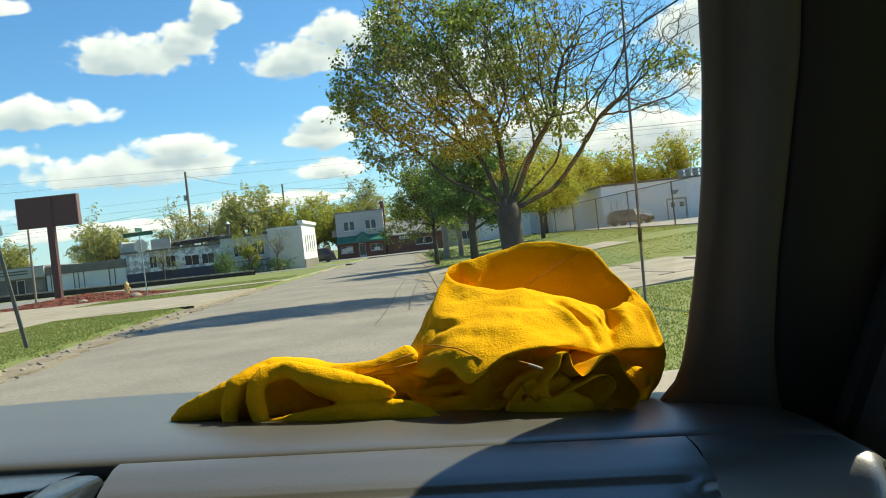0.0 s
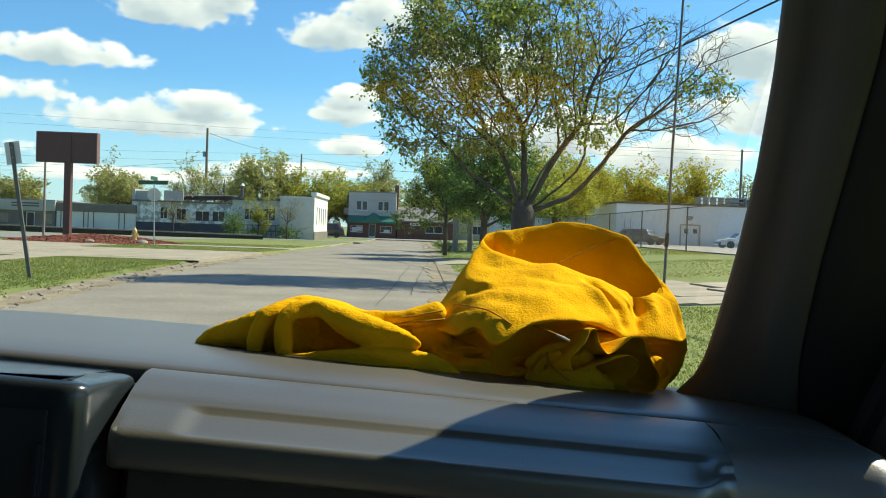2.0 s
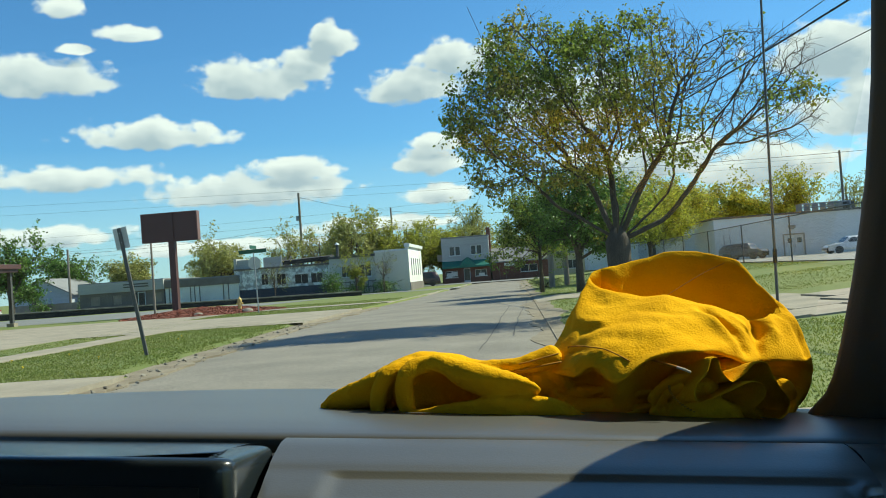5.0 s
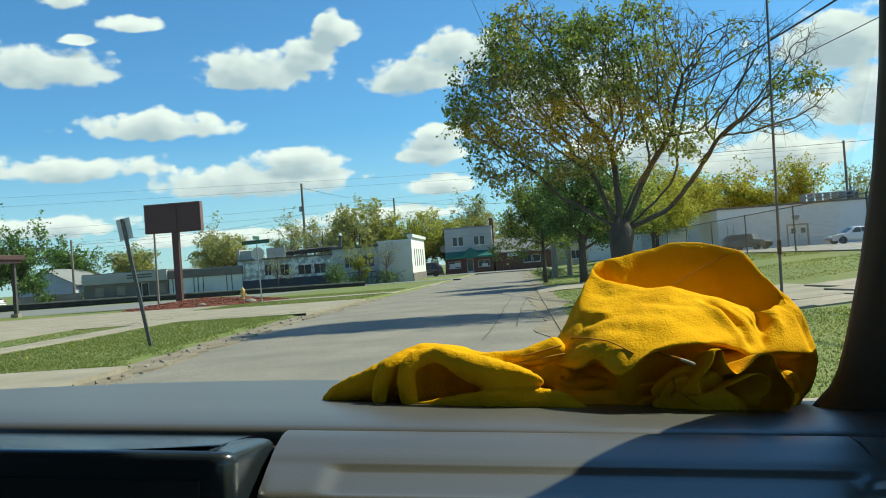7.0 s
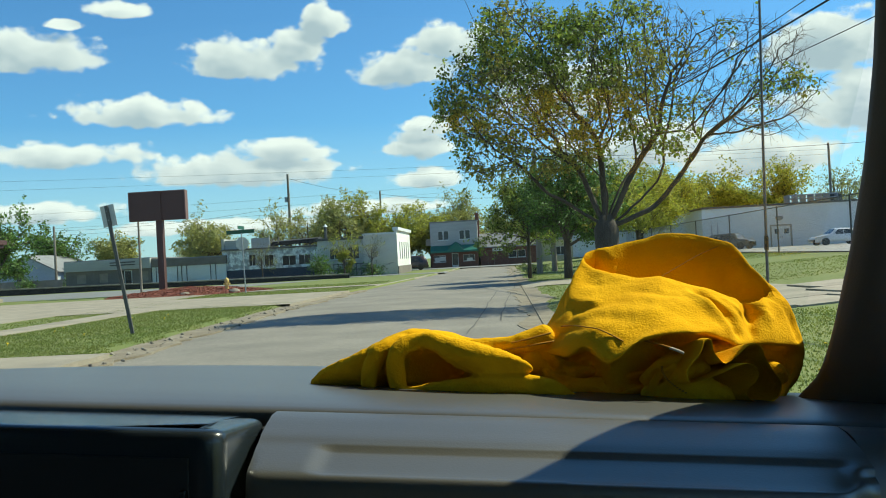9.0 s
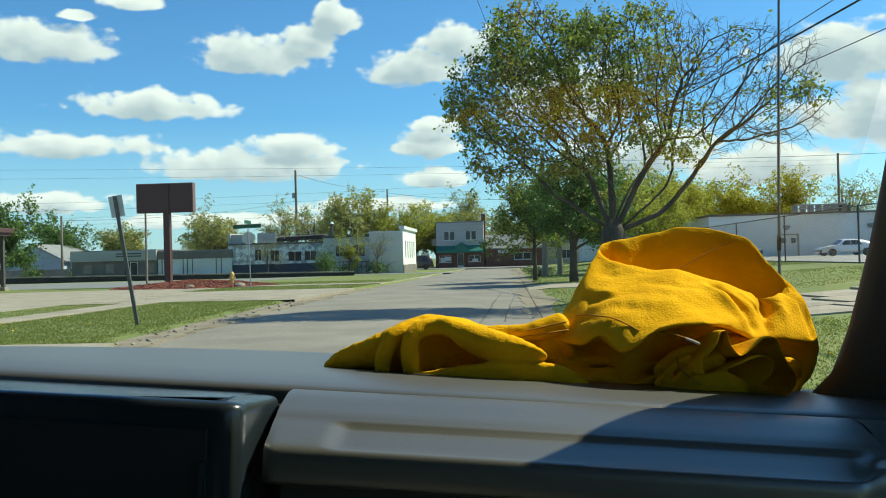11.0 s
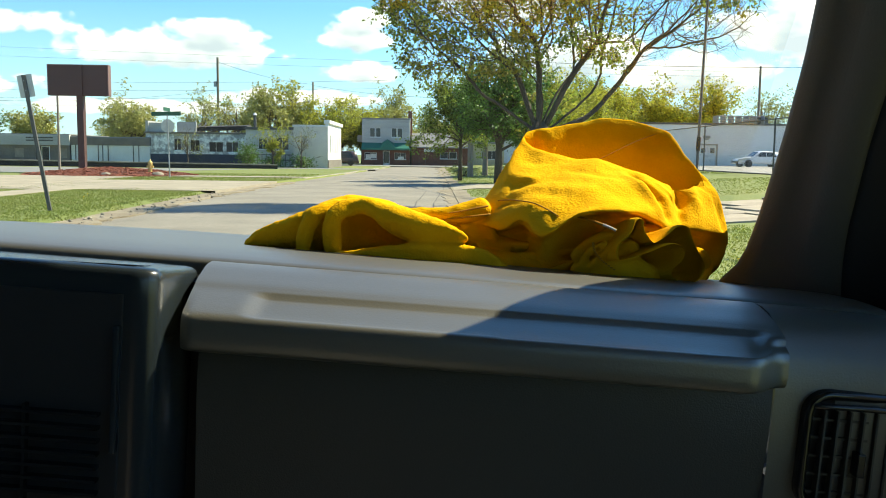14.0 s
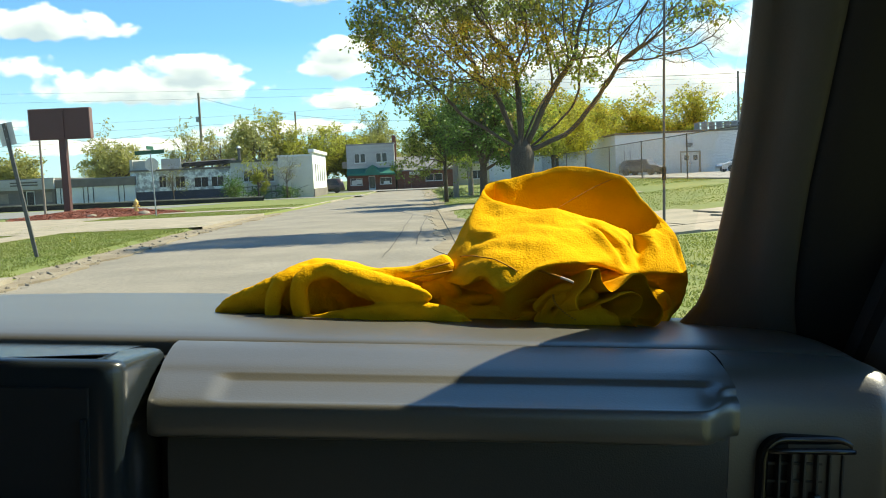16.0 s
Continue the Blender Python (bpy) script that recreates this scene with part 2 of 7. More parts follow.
NAVY = mat("dark_blue_paint", (0.055, 0.07, 0.10), 0.8, (0.035, 0.045, 0.065), 0.6, 0.5, 5.0, 0.15, 0.2)
# burnt rafters and roof, and the shade coloured onto the low wall
CHAR_AND_SHADE = mat("charred_timber_and_wall_shade", (0.02, 0.02, 0.02), 0.9, (0.05, 0.045, 0.04), 1.2, 0.6, 9.0, 0.2, 0.4)
ROOFGREY = mat("grey_roofing", (0.25, 0.25, 0.25), 0.9, (0.19, 0.19, 0.19), 0.5, 0.5, 6.0, 0.15, 0.3)
SIDING = mat("grey_siding", (0.46, 0.45, 0.42), 0.85, (0.38, 0.37, 0.35), 0.3, 0.5, 4.0, 0.08, 0.2, stretch=(1, 1, 8))
AWNING = mat("green_awning", (0.012, 0.17, 0.115), 0.6, (0.008, 0.12, 0.085), 1.0, 0.5, 8.0, 0.1, 0.1)
DARKGLASS = mat("dark_window", (0.025, 0.03, 0.035), 0.12, (0.04, 0.045, 0.05), 1.0, 0.5, 4.0, 0.1, 0.0)
BOARD = mat("weathered_board", (0.34, 0.28, 0.22), 0.9, (0.25, 0.21, 0.17), 1.5, 0.5, 12.0, 0.2, 0.2)
WHITETRIM = mat("white_trim", (0.75, 0.75, 0.73), 0.6, (0.62, 0.62, 0.6), 1.0, 0.4, 9.0, 0.06, 0.05)
CREAM = mat("cream_paint", (0.62, 0.56, 0.36), 0.8, (0.52, 0.47, 0.3), 0.5, 0.5, 5.0, 0.08, 0.1)
SIGNBROWN = mat("brown_sign_paint", (0.095, 0.04, 0.034), 0.55, (0.075, 0.032, 0.028), 0.6, 0.5, 5.0, 0.12, 0.1)
SIGNEDGE = mat("brown_sign_edge", (0.22, 0.12, 0.11), 0.6, (0.16, 0.09, 0.08), 0.6, 0.5, 5.0, 0.12, 0.1)
POLEWOOD = mat("weathered_pole_wood", (0.30, 0.25, 0.20), 0.95, (0.20, 0.165, 0.13), 2.0, 0.6, 14.0, 0.25, 0.6, 20.0, stretch=(1, 1, 0.12))
STEEL = mat("galvanised_steel", (0.42, 0.43, 0.44), 0.5, (0.33, 0.34, 0.35), 2.0, 0.5, 14.0, 0.1, 0.1, metal=0.7)
STEELDARK = mat("dark_weathered_steel", (0.09, 0.09, 0.085), 0.6, (0.13, 0.12, 0.11), 3.0, 0.5, 14.0, 0.15, 0.1, metal=0.5)
ALU = mat("sign_back_aluminium", (0.60, 0.59, 0.55), 0.55, (0.50, 0.49, 0.46), 3.0, 0.5, 20.0, 0.1, 0.05, metal=0.2)
WIRE = mat("black_cable", (0.02, 0.02, 0.022), 0.7, None, 2.0, 0.5, 8.0, 0.1, 0.0)
HYDRANT = mat("yellow_hydrant_paint", (0.70, 0.50, 0.16), 0.5, (0.55, 0.36, 0.1), 4.0, 0.5, 20.0, 0.12, 0.1)
GREENSIGN = mat("street_sign_green", (0.01, 0.10, 0.055), 0.45, None, 2.0, 0.5, 8.0, 0.05, 0.0)
CARWHITE = mat("white_car_paint", (0.72, 0.73, 0.74), 0.25, (0.66, 0.67, 0.68), 1.0, 0.4, 6.0, 0.03, 0.0, coat=0.6)
CARDARK = mat("dark_grey_car_paint", (0.055, 0.05, 0.045), 0.3, (0.07, 0.065, 0.06), 1.0, 0.4, 6.0, 0.05, 0.0, coat=0.6)
CARRED = mat("maroon_car_paint", (0.05, 0.02, 0.02), 0.35, (0.03, 0.02, 0.02), 1.0, 0.4, 6.0, 0.05, 0.0, coat=0.5)
TYRE = mat("tyre_rubber", (0.02, 0.02, 0.02), 0.85, (0.03, 0.03, 0.028), 4.0, 0.5, 30.0, 0.1, 0.1)
RIM = mat("alloy_rim", (0.45, 0.45, 0.46), 0.35, None, 4.0, 0.5, 30.0, 0.05, 0.0, metal=0.9)
STONE = mat("pale_stone", (0.29, 0.25, 0.195), 0.9, (0.19, 0.165, 0.13), 3.0, 0.6, 12.0, 0.15, 0.4, vary=0.2, island=True)
DANDELION = mat("dandelion_yellow", (0.75, 0.52, 0.01), 0.7, None, 3.0, 0.5, 30.0, 0.1, 0.0)
LAMPMETAL = mat("lamp_housing", (0.2, 0.2, 0.2), 0.5, None, 3.0, 0.5, 30.0, 0.1, 0.0)
# van interior
DASH = mat("grained_grey_dash", (0.074, 0.072, 0.060), 0.38, (0.064, 0.062, 0.052), 5.0, 0.4, 420.0, 0.08, 0.16, 430.0, spec=0.8, ior=1.72)
DASHLOW = mat("dark_grey_dash", (0.046, 0.047, 0.042), 0.5, (0.04, 0.041, 0.037), 5.0, 0.4, 420.0, 0.05, 0.4, 520.0)
BEZEL = mat("blue_black_plastic", (0.014, 0.020, 0.024), 0.25, (0.016, 0.022, 0.027), 6.0, 0.4, 300.0, 0.05, 0.08, 400.0, spec=0.6)
GLOSSBLACK = mat("gloss_black_plastic", (0.012, 0.012, 0.012), 0.16, (0.016, 0.016, 0.016), 8.0, 0.4, 200.0, 0.05, 0.03, spec=0.6)
PILLAR = mat("grey_brown_trim", (0.095, 0.09, 0.08), 0.8, (0.08, 0.076, 0.068), 6.0, 0.4, 300.0, 0.05, 0.3, 380.0)
SEAL = mat("black_rubber_seal", (0.015, 0.015, 0.016), 0.75, None, 8.0, 0.4, 200.0, 0.08, 0.1)
CARPET = mat("grey_carpet", (0.11, 0.10, 0.085), 0.95, (0.15, 0.135, 0.115), 4.0, 0.4, 300.0, 0.08, 0.3)
DOORTRIM = mat("dark_door_trim", (0.045, 0.043, 0.04), 0.7, (0.036, 0.035, 0.033), 6.0, 0.4, 300.0, 0.05, 0.3, 380.0)
LINER = mat("grey_headliner", (0.19, 0.174, 0.145), 0.95, (0.155, 0.143, 0.12), 4.0, 0.4, 300.0, 0.08, 0.3)
VANPAINT = mat("dark_van_paint", (0.03, 0.035, 0.045), 0.35, None, 1.0, 0.4, 8.0, 0.05, 0.0, coat=0.5)
FLEECE = mat("mustard_fleece", (0.76, 0.408, 0.016), 1.0, (0.67, 0.340, 0.012), 14.0, 0.5, 700.0, 0.16, 0.7, 300.0, sheen=0.0, spec=0.05)
SEAM = mat("seam_thread", (0.44, 0.21, 0.012), 0.9, None, 20.0, 0.5, 500.0, 0.1, 0.2)
CORD = mat("pale_drawstring", (0.55, 0.50, 0.40), 0.8, None, 30.0, 0.5, 800.0, 0.1, 0.2)
TAGRED = mat("orange_red_tag", (0.62, 0.09, 0.02), 0.8, None, 30.0, 0.5, 500.0, 0.1, 0.1)
GLASS = pane_mat("windscreen_glass", 0.0, (0.93, 0.96, 0.95), 1.5)


# ---- mesh helpers ----
def mesh_ob(name, verts, faces, material, smooth=False):
    me = bpy.data.meshes.new(name)
    me.from_pydata([tuple(map(float, v)) for v in verts], [], [tuple(map(int, f)) for f in faces])
    me.materials.append(material)
    if smooth:
        me.polygons.foreach_set("use_smooth", [True] * len(me.polygons))
    me.update()
    return new(name, me)


def part(name, shape, material, parent, label="", smooth=False):
    """One mesh object from (verts, faces) under a thing or a part."""
    ob = mesh_ob(name, shape[0], shape[1], material, smooth)
    ob.parent = parent
    if label:
        ob["label"] = label
    return ob


def piece(name, me, parent, m):
    """An object of its own on shared mesh data."""
    ob = new(name, me)
    ob.parent = parent
    ob.matrix_basis = m
    return ob


def thing(name, m, label, category, group="", kind=""):
    ob = new(name)
    ob.empty_display_size = 0.2
    ob.matrix_world = m
    return tagged(ob, label, category, group, kind)


def join(*shapes):
    vs, fs = [], []
    for v, f in shapes:
        k = len(vs)
        vs += list(v)
        fs += [tuple(i + k for i in q) for q in f]
    return vs, fs


def moved(shape, m):
    return [tuple(m @ Vector(v)) for v in shape[0]], shape[1]


def box(x0, x1, y0, y1, z0, z1, bevel=0.0):
    bm = bmesh.new()
    bmesh.ops.create_cube(bm, size=1)
    for v in bm.verts:
        v.co = ((x0 + x1) / 2 + v.co.x * (x1 - x0), (y0 + y1) / 2 + v.co.y * (y1 - y0), (z0 + z1) / 2 + v.co.z * (z1 - z0))
    if bevel:
        bmesh.ops.bevel(bm, geom=bm.edges[:], offset=bevel, segments=2, affect="EDGES", profile=0.6)
    bm.verts.index_update()
    out = [tuple(v.co) for v in bm.verts], [tuple(v.index for v in f.verts) for f in bm.faces]
    bm.free()
    return out


def tube(points, radii, sides=8, cap=True):
    """A round bar along points; radii one number or one a point."""
    pts = [Vector(p) for p in points]
    if isinstance(radii, (int, float)):
        radii = [radii] * len(pts)
    vs, fs, side = [], [], None
    for i, p in enumerate(pts):
        d = (pts[min(i + 1, len(pts) - 1)] - pts[max(i - 1, 0)]).normalized()
        if side is None:
            side = d.orthogonal().normalized()
        side = (side - d * side.dot(d)).normalized()
        up = d.cross(side)
        vs += [tuple(p + (side * math.cos(6.28319 * k / sides) + up * math.sin(6.28319 * k / sides)) * radii[i]) for k in range(sides)]
    for i in range(len(pts) - 1):
        for k in range(sides):
            a, b = i * sides + k, i * sides + (k + 1) % sides
            fs.append((a, b, b + sides, a + sides))
    if cap:
        fs.append(tuple(range(sides))[::-1])
        fs.append(tuple(range(len(vs) - sides, len(vs))))
    return vs, fs


def grid(nu, nv, fn, close_u=False):
    vs = [tuple(fn(i, j)) for j in range(nv) for i in range(nu)]
    fs = []
    for j in range(nv - 1):
        for i in range(nu if close_u else nu - 1):
            a, b = j * nu + i, j * nu + (i + 1) % nu
            fs.append((a, b, b + nu, a + nu))
    return vs, fs


def spline(points, samples, closed=False):
    """Points of a Catmull-Rom curve through the given ones."""
    p = np.array(points, float)
    n = len(p)
    out = []
    for t in np.linspace(0, n if closed else n - 1, samples, endpoint=not closed):
        i = int(min(math.floor(t), (n if closed else n - 1) - (0 if closed else 1)))
        f = t - i
        idx = [(i + k) % n if closed else min(max(i + k, 0), n - 1) for k in (-1, 0, 1, 2)]
        a, b, c, d = p[idx[0]], p[idx[1]], p[idx[2]], p[idx[3]]
        out.append(0.5 * (2 * b + (c - a) * f + (2 * a - 5 * b + 4 * c - d) * f * f + (3 * b - a - 3 * c + d) * f ** 3))
    return np.array(out)


def loft(rings, around=96, along=40, closed=True, caps=True):
    """A smooth skin over rings of control points."""
    wide = np.array([spline(r, around, closed) for r in rings])
    skin = np.stack([spline(wide[:, k], along) for k in range(around)], 1)
    vs = [tuple(v) for v in skin.reshape(-1, 3)]
    fs = []
    for j in range(along - 1):
        for i in range(around if closed else around - 1):
            a, b = j * around + i, j * around + (i + 1) % around
            fs.append((a, b, b + around, a + around))
    if closed and caps:
        fs.append(tuple(range(around))[::-1])
        fs.append(tuple(range(len(vs) - around, len(vs))))
    return vs, fs


def wall_with_holes(x0, x1, z0, z1, holes, depth=0.25):
    """A wall in the xz plane, front at y=0, back at y=depth, with rectangular holes (x0, x1, z0, z1) right through it."""
    xs = sorted({x0, x1, *[h[0] for h in holes], *[h[1] for h in holes]})
    zs = sorted({z0, z1, *[h[2] for h in holes], *[h[3] for h in holes]})
    solid = {}
    for i in range(len(xs) - 1):
        for j in range(len(zs) - 1):
            cx, cz = (xs[i] + xs[i + 1]) / 2, (zs[j] + zs[j + 1]) / 2
            solid[i, j] = not any(h[0] < cx < h[1] and h[2] < cz < h[3] for h in holes)
    vs, fs, idx = [], [], {}

    def vert(i, j, b):
        if (i, j, b) not in idx:
            idx[i, j, b] = len(vs)
            vs.append((xs[i], depth * b, zs[j]))
        return idx[i, j, b]
    for (i, j), s in solid.items():
        if not s:
            continue
        fs.append((vert(i, j, 0), vert(i + 1, j, 0), vert(i + 1, j + 1, 0), vert(i, j + 1, 0)))
        fs.append((vert(i, j, 1), vert(i, j + 1, 1), vert(i + 1, j + 1, 1), vert(i + 1, j, 1)))
        for di, dj, e in ((-1, 0, ((0, 0), (0, 1))), (1, 0, ((1, 1), (1, 0))), (0, -1, ((1, 0), (0, 0))), (0, 1, ((0, 1), (1, 1)))):
            if not solid.get((i + di, j + dj), False):
                (a, b), (c, d) = e
                fs.append((vert(i + a, j + b, 0), vert(i + c, j + d, 0), vert(i + c, j + d, 1), vert(i + a, j + b, 1)))
    return vs, fs


def noise3(p, scale, seed=0.0):
    return noise.noise(Vector((p[0] * scale + seed, p[1] * scale + 3.1 * seed, p[2] * scale - seed)))


def facing(x, y, z, turn=0.0):
    """The pose of a front that looks towards -y, turned by degrees."""
    return pose(x, y, z, 0, 0, turn)


# ---- ground, road, kerbs, paving ----
KY = [-60, 14.5, 17, 21, 25, 30, 36, 42, 54.5, 75, 95, 112, 400]
KX = [-7.0, -7.17, -7.36, -7.5, -7.7, -7.86, -7.78, -7.7, -7.03, -6.2, -5.49, -5.2, -5.0]


def kerb_left(y):
    return float(np.interp(y, KY, KX))


RIGHT = 0.78


def smooth(a, b, x):
    t = min(max((x - a) / (b - a), 0.0), 1.0)
    return t * t * (3 - 2 * t)


def land(x, y):
    """Height of the open ground."""
    if x < kerb_left(y) + 0.01:
        low = smooth(0.55, 0.15, kerb_left(y) - x + 0.25 * noise3((0, y, 3), 0.6)) if 15.9 < y < 32 else 0.0
        return (0.10 + 0.03 * noise3((x, y, 0), 0.15)) * (1 - low) + 0.0 * low
    if x > RIGHT - 0.01:
        return 0.015 + 0.095 * smooth(RIGHT, RIGHT + 1.3, x) + 0.64 * smooth(3.5, 14.5, x) * smooth(6, 26, y) + 0.04 * noise3((x, y, 0), 0.2, 5) * smooth(1, 3, x)
    return -0.12


def ground_rows():
    ys = list(np.arange(-60, 0, 6)) + list(np.arange(0, 60, 1.5)) + list(np.arange(60, 130, 4)) + [140, 160, 200, 300, 500, 900, 1600, 3000]
    left = [3000, 1500, 800, 400, 200, 120, 80, 60, 50, 42, 36, 31, 27, 23.5, 20.5, 18, 16, 14.5, 13, 11.5, 10, 8.6, 7.2, 6, 4.8, 3.7, 2.7, 1.8, 1.0, 0.45, 0.2]
    right = [0.0, 0.3, 0.8, 1.5, 2.2, 3, 4, 5, 6, 7, 8, 9, 10, 11.5, 13, 15, 17, 20, 24, 30, 38, 50, 70, 110, 200, 400, 800, 1500, 3000]
    return [-60 - 8 * k for k in (300, 60, 12, 3)] + ys, left, right


def build_ground():
    ys, left, right = ground_rows()
    rows = []
    for y in ys:
        kl = kerb_left(y)
        row = [(kl - d, y, land(kl - d, y)) for d in left]
        row += [(kl, y, 0.0 if 15.9 < y < 32 else 0.09), (kl + 0.02, y, -0.12), (RIGHT - 0.02, y, -0.12), (RIGHT, y, 0.012)]
        row += [(RIGHT + 0.02 + d, y, land(RIGHT + 0.02 + d, y)) for d in right]
        rows.append(row)
    shape = grid(len(rows[0]), len(rows), lambda i, j: rows[j][i])
    ob = mesh_ob("ground", *shape, TURF, True)
    tagged(ob, "spring lawn and verges with patchy mown grass", "ground", kind="structure")


def strip(name, line, material, label, category, lift=0.02, over=None, kind="structure", thick=0.06, across=4):
    """A thin slab laid over the ground: line of (x_left, x_right, y) rows."""
    rows = []
    for a, b, y in line:
        xs = np.linspace(a, b, across)
        zs = [(over if over is not None else land(min(x, kerb_left(y) - 0.6) if x < 0 else x, y)) + lift for x in xs]
        rows.append([(a, y, zs[0] - thick)] + [(x, y, z) for x, z in zip(xs, zs)] + [(b, y, zs[-1] - thick)])
    ob = mesh_ob(name, *grid(across + 2, len(rows), lambda i, j: rows[j][i]), material, False)
    return tagged(ob, label, category, kind=kind)


def build_road():
    ys = list(np.arange(-60, 120, 1.0))
    rows = []
    for y in ys:
        kl = kerb_left(y)
        row = []
        for k in range(25):
            s = k / 24
            x = kl + 0.015 + (RIGHT - 0.03 - kl) * s
            z = 0.035 * math.sin(math.pi * s) - 0.035 * (0.35 if s < 0.1 else 0) + 0.008 * noise3((x, y, 0), 0.9)
            row.append((x, y, z))
        rows.append(row)
    ob = mesh_ob("road", *grid(25, len(rows), lambda i, j: rows[j][i]), ASPHALT, True)
    tagged(ob, "worn grey asphalt residential street with fine gravel texture", "road", kind="structure")
    # tar-filled cracks wander along the lane
    rng = random.Random(4)
    segs = []
    for x0, y0, n, dx, dy in ((-0.1, 20, 26, 0.02, 0.9), (-0.75, 17, 22, 0.022, 0.9), (-2.6, 44, 12, 0.03, 1.6)):
        pts, x, y = [], x0, y0
        for k in range(n):
            pts.append((x, y))
            x += dx + rng.uniform(-0.035, 0.035)
            y += dy + rng.uniform(-0.03, 0.03)
        for (a, b), (c, d) in zip(pts, pts[1:]):
            nx, ny = -(d - b), c - a
            ln = math.hypot(nx, ny) or 1
            nx, ny = nx / ln * 0.013, ny / ln * 0.013
            za, zb = (0.035 * math.sin(math.pi * (px - kerb_left(py)) / (RIGHT - kerb_left(py))) + 0.010 for px, py in ((a, b), (c, d)))
            segs.append(([(a - nx, b - ny, za), (a + nx, b + ny, za), (c + nx, d + ny, zb), (c - nx, d - ny, zb)], [(0, 1, 2, 3)]))
    tagged(mesh_ob("road_crack", *join(*segs), mat("tar_filler", (0.085, 0.078, 0.07), 0.8, None, 2.0, 0.5, 20.0, 0.2, 0.1)), "dark tar-filled cracks in the asphalt", "crack", kind="stuff")


def build_kerbs():
    for name, line, lab in (
        ("kerb_left_far", [(kerb_left(y), y) for y in np.arange(50, 111, 2.0)], "pale concrete kerb along the far verge"),
    ):
        left = "left" in name
        out = -0.15 if left else 0.15
        rows = []
        for x, y in line:
            j = 0.03 * noise3((x, y, 1), 1.3)
            h = (0.115 if left else 0.075) + 0.03 * noise3((x, y, 7), 0.8)
            a, b = x + j, x + out + j
            foot = a if left else a - 0.12 + 0.05 * noise3((x, y, 3), 0.9)
            rows.append([(foot, y, -0.02), (a, y, h - 0.02), (a + 0.15 * out, y, h), (b, y, h + 0.004), (b, y, -0.05)])
        ob = mesh_ob(name, *grid(5, len(rows), lambda i, j: rows[j][i]), KERB, False)
        tagged(ob, lab, "kerb", kind="structure")


def build_paving():
    # left: dirt fringe, near driveway, far driveway, footway, lot
    strip("roadside_dirt", [(kerb_left(y) - 0.42 + 0.25 * noise3((1, y, 0), 0.8), kerb_left(y) + 0.55 + 0.35 * noise3((0, y, 0), 0.45) + 0.25 * noise3((9, y, 0), 1.7), y) for y in np.arange(9, 46, 0.5)], SOIL, "gravelly dirt washed along the kerb", "dirt", over=0.034, lift=0.0, thick=0.06)
    strip("pavement_near_driveway", [(-24, kerb_left(y) + 0.12 + 0.1 * noise3((3, y, 0), 1.1), y) for y in np.arange(4, 15.7, 0.6)], CONCRETE, "pale cracked concrete driveway apron", "driveway", 0.02, across=14, thick=0.3)
    strip("pavement_driveway", [(-20 + max(0, y - 36) * 0.3, kerb_left(y) + 0.05 - 0.0, y) for y in (31.6, 33, 35, 37, 39, 41, 43)], CONCRETE, "pale concrete driveway meeting the street", "driveway", 0.02, across=12, thick=0.3)
    strip("pavement_footway", [(-14.15, -12.85, y) for y in np.arange(15.5, 33, 1.7)], CONCRETE, "narrow concrete footway through the grass", "footway", 0.03)
    strip("pavement_lot", [(-46, -16.6 + 0.0 * y, y) for y in np.arange(19, 50, 2.0)], CONCRETE, "broad pale concrete parking lot", "parking lot", 0.025, across=20)
    strip("pavement_far_walk", [(-18.5 + (y - 50.5) * 0.5, kerb_left(y) - 0.2, y) for y in (50.5, 51.5, 52.5)], CONCRETE, "short pale concrete walk at the far verge", "footway", 0.03, across=10)
    strip("street_left", [(-400, -13.5 - max(0, 80 - y) * 0.42, y) for y in (56, 60, 65, 70, 75)], STREET, "grey asphalt cross street", "road", 0.02, across=24)
    strip("street_back", [(-400, -5.35, y) for y in (80.5, 83, 86)], STREET, "grey asphalt lane before the shops", "road", 0.015, across=30)
    strip("street_far", [(-70, 70, y) for y in (107, 110, 113, 116, 119.2)], STREET, "grey asphalt street crossing in front of the corner store", "road", 0.06, over=0.06, across=30, thick=0.1)
    # right: bare dirt between asphalt and grass
    strip("verge_dirt", [(RIGHT - 0.35 + 0.5 * noise3((4, y, 0), 0.35) + 0.2 * noise3((4, y, 5), 1.3), RIGHT + 0.04, y) for y in np.arange(6, 104, 0.6)], SOIL, "bare dirt and leaf litter washed over the asphalt edge", "dirt", over=0.019, lift=0.0, thick=0.04)
    strip("verge_fringe", [(RIGHT + 0.0, RIGHT + 0.5 + 0.55 * noise3((7, y, 0), 0.3) + 0.3 * noise3((7, y, 5), 1.1), y) for y in np.arange(6, 104, 0.6)], SOIL, "bare dirt fringe beside the verge grass", "dirt", lift=0.024)
    # right: near walk, footway slabs, driveway, lot
    strip("pavement_near_walk", [(RIGHT + 0.16, 12, y) for y in (5.6, 6.4, 7.2, 8.0)], CONCRETE, "pale concrete walk crossing the verge", "footway", 0.025, across=12)
    strip("pavement_right_driveway", [(RIGHT + 0.1, 9.5, y) for y in (37.2, 39, 41, 42.8)], CONCRETE, "pale concrete driveway across the verge", "driveway", 0.025, across=10)
    strip("pavement_lot_right", [(15.9, 60, y) for y in (40, 46, 52, 58, 64, 70, 76, 82, 88, 91.5)], mat("lot_gravel", (0.36, 0.335, 0.29), 0.95, (0.28, 0.26, 0.23), 0.4, 0.6, 12.0, 0.2, 0.4, 30.0), "pale gravel parking lot behind the chain-link fence", "parking lot", 0.02, across=14)


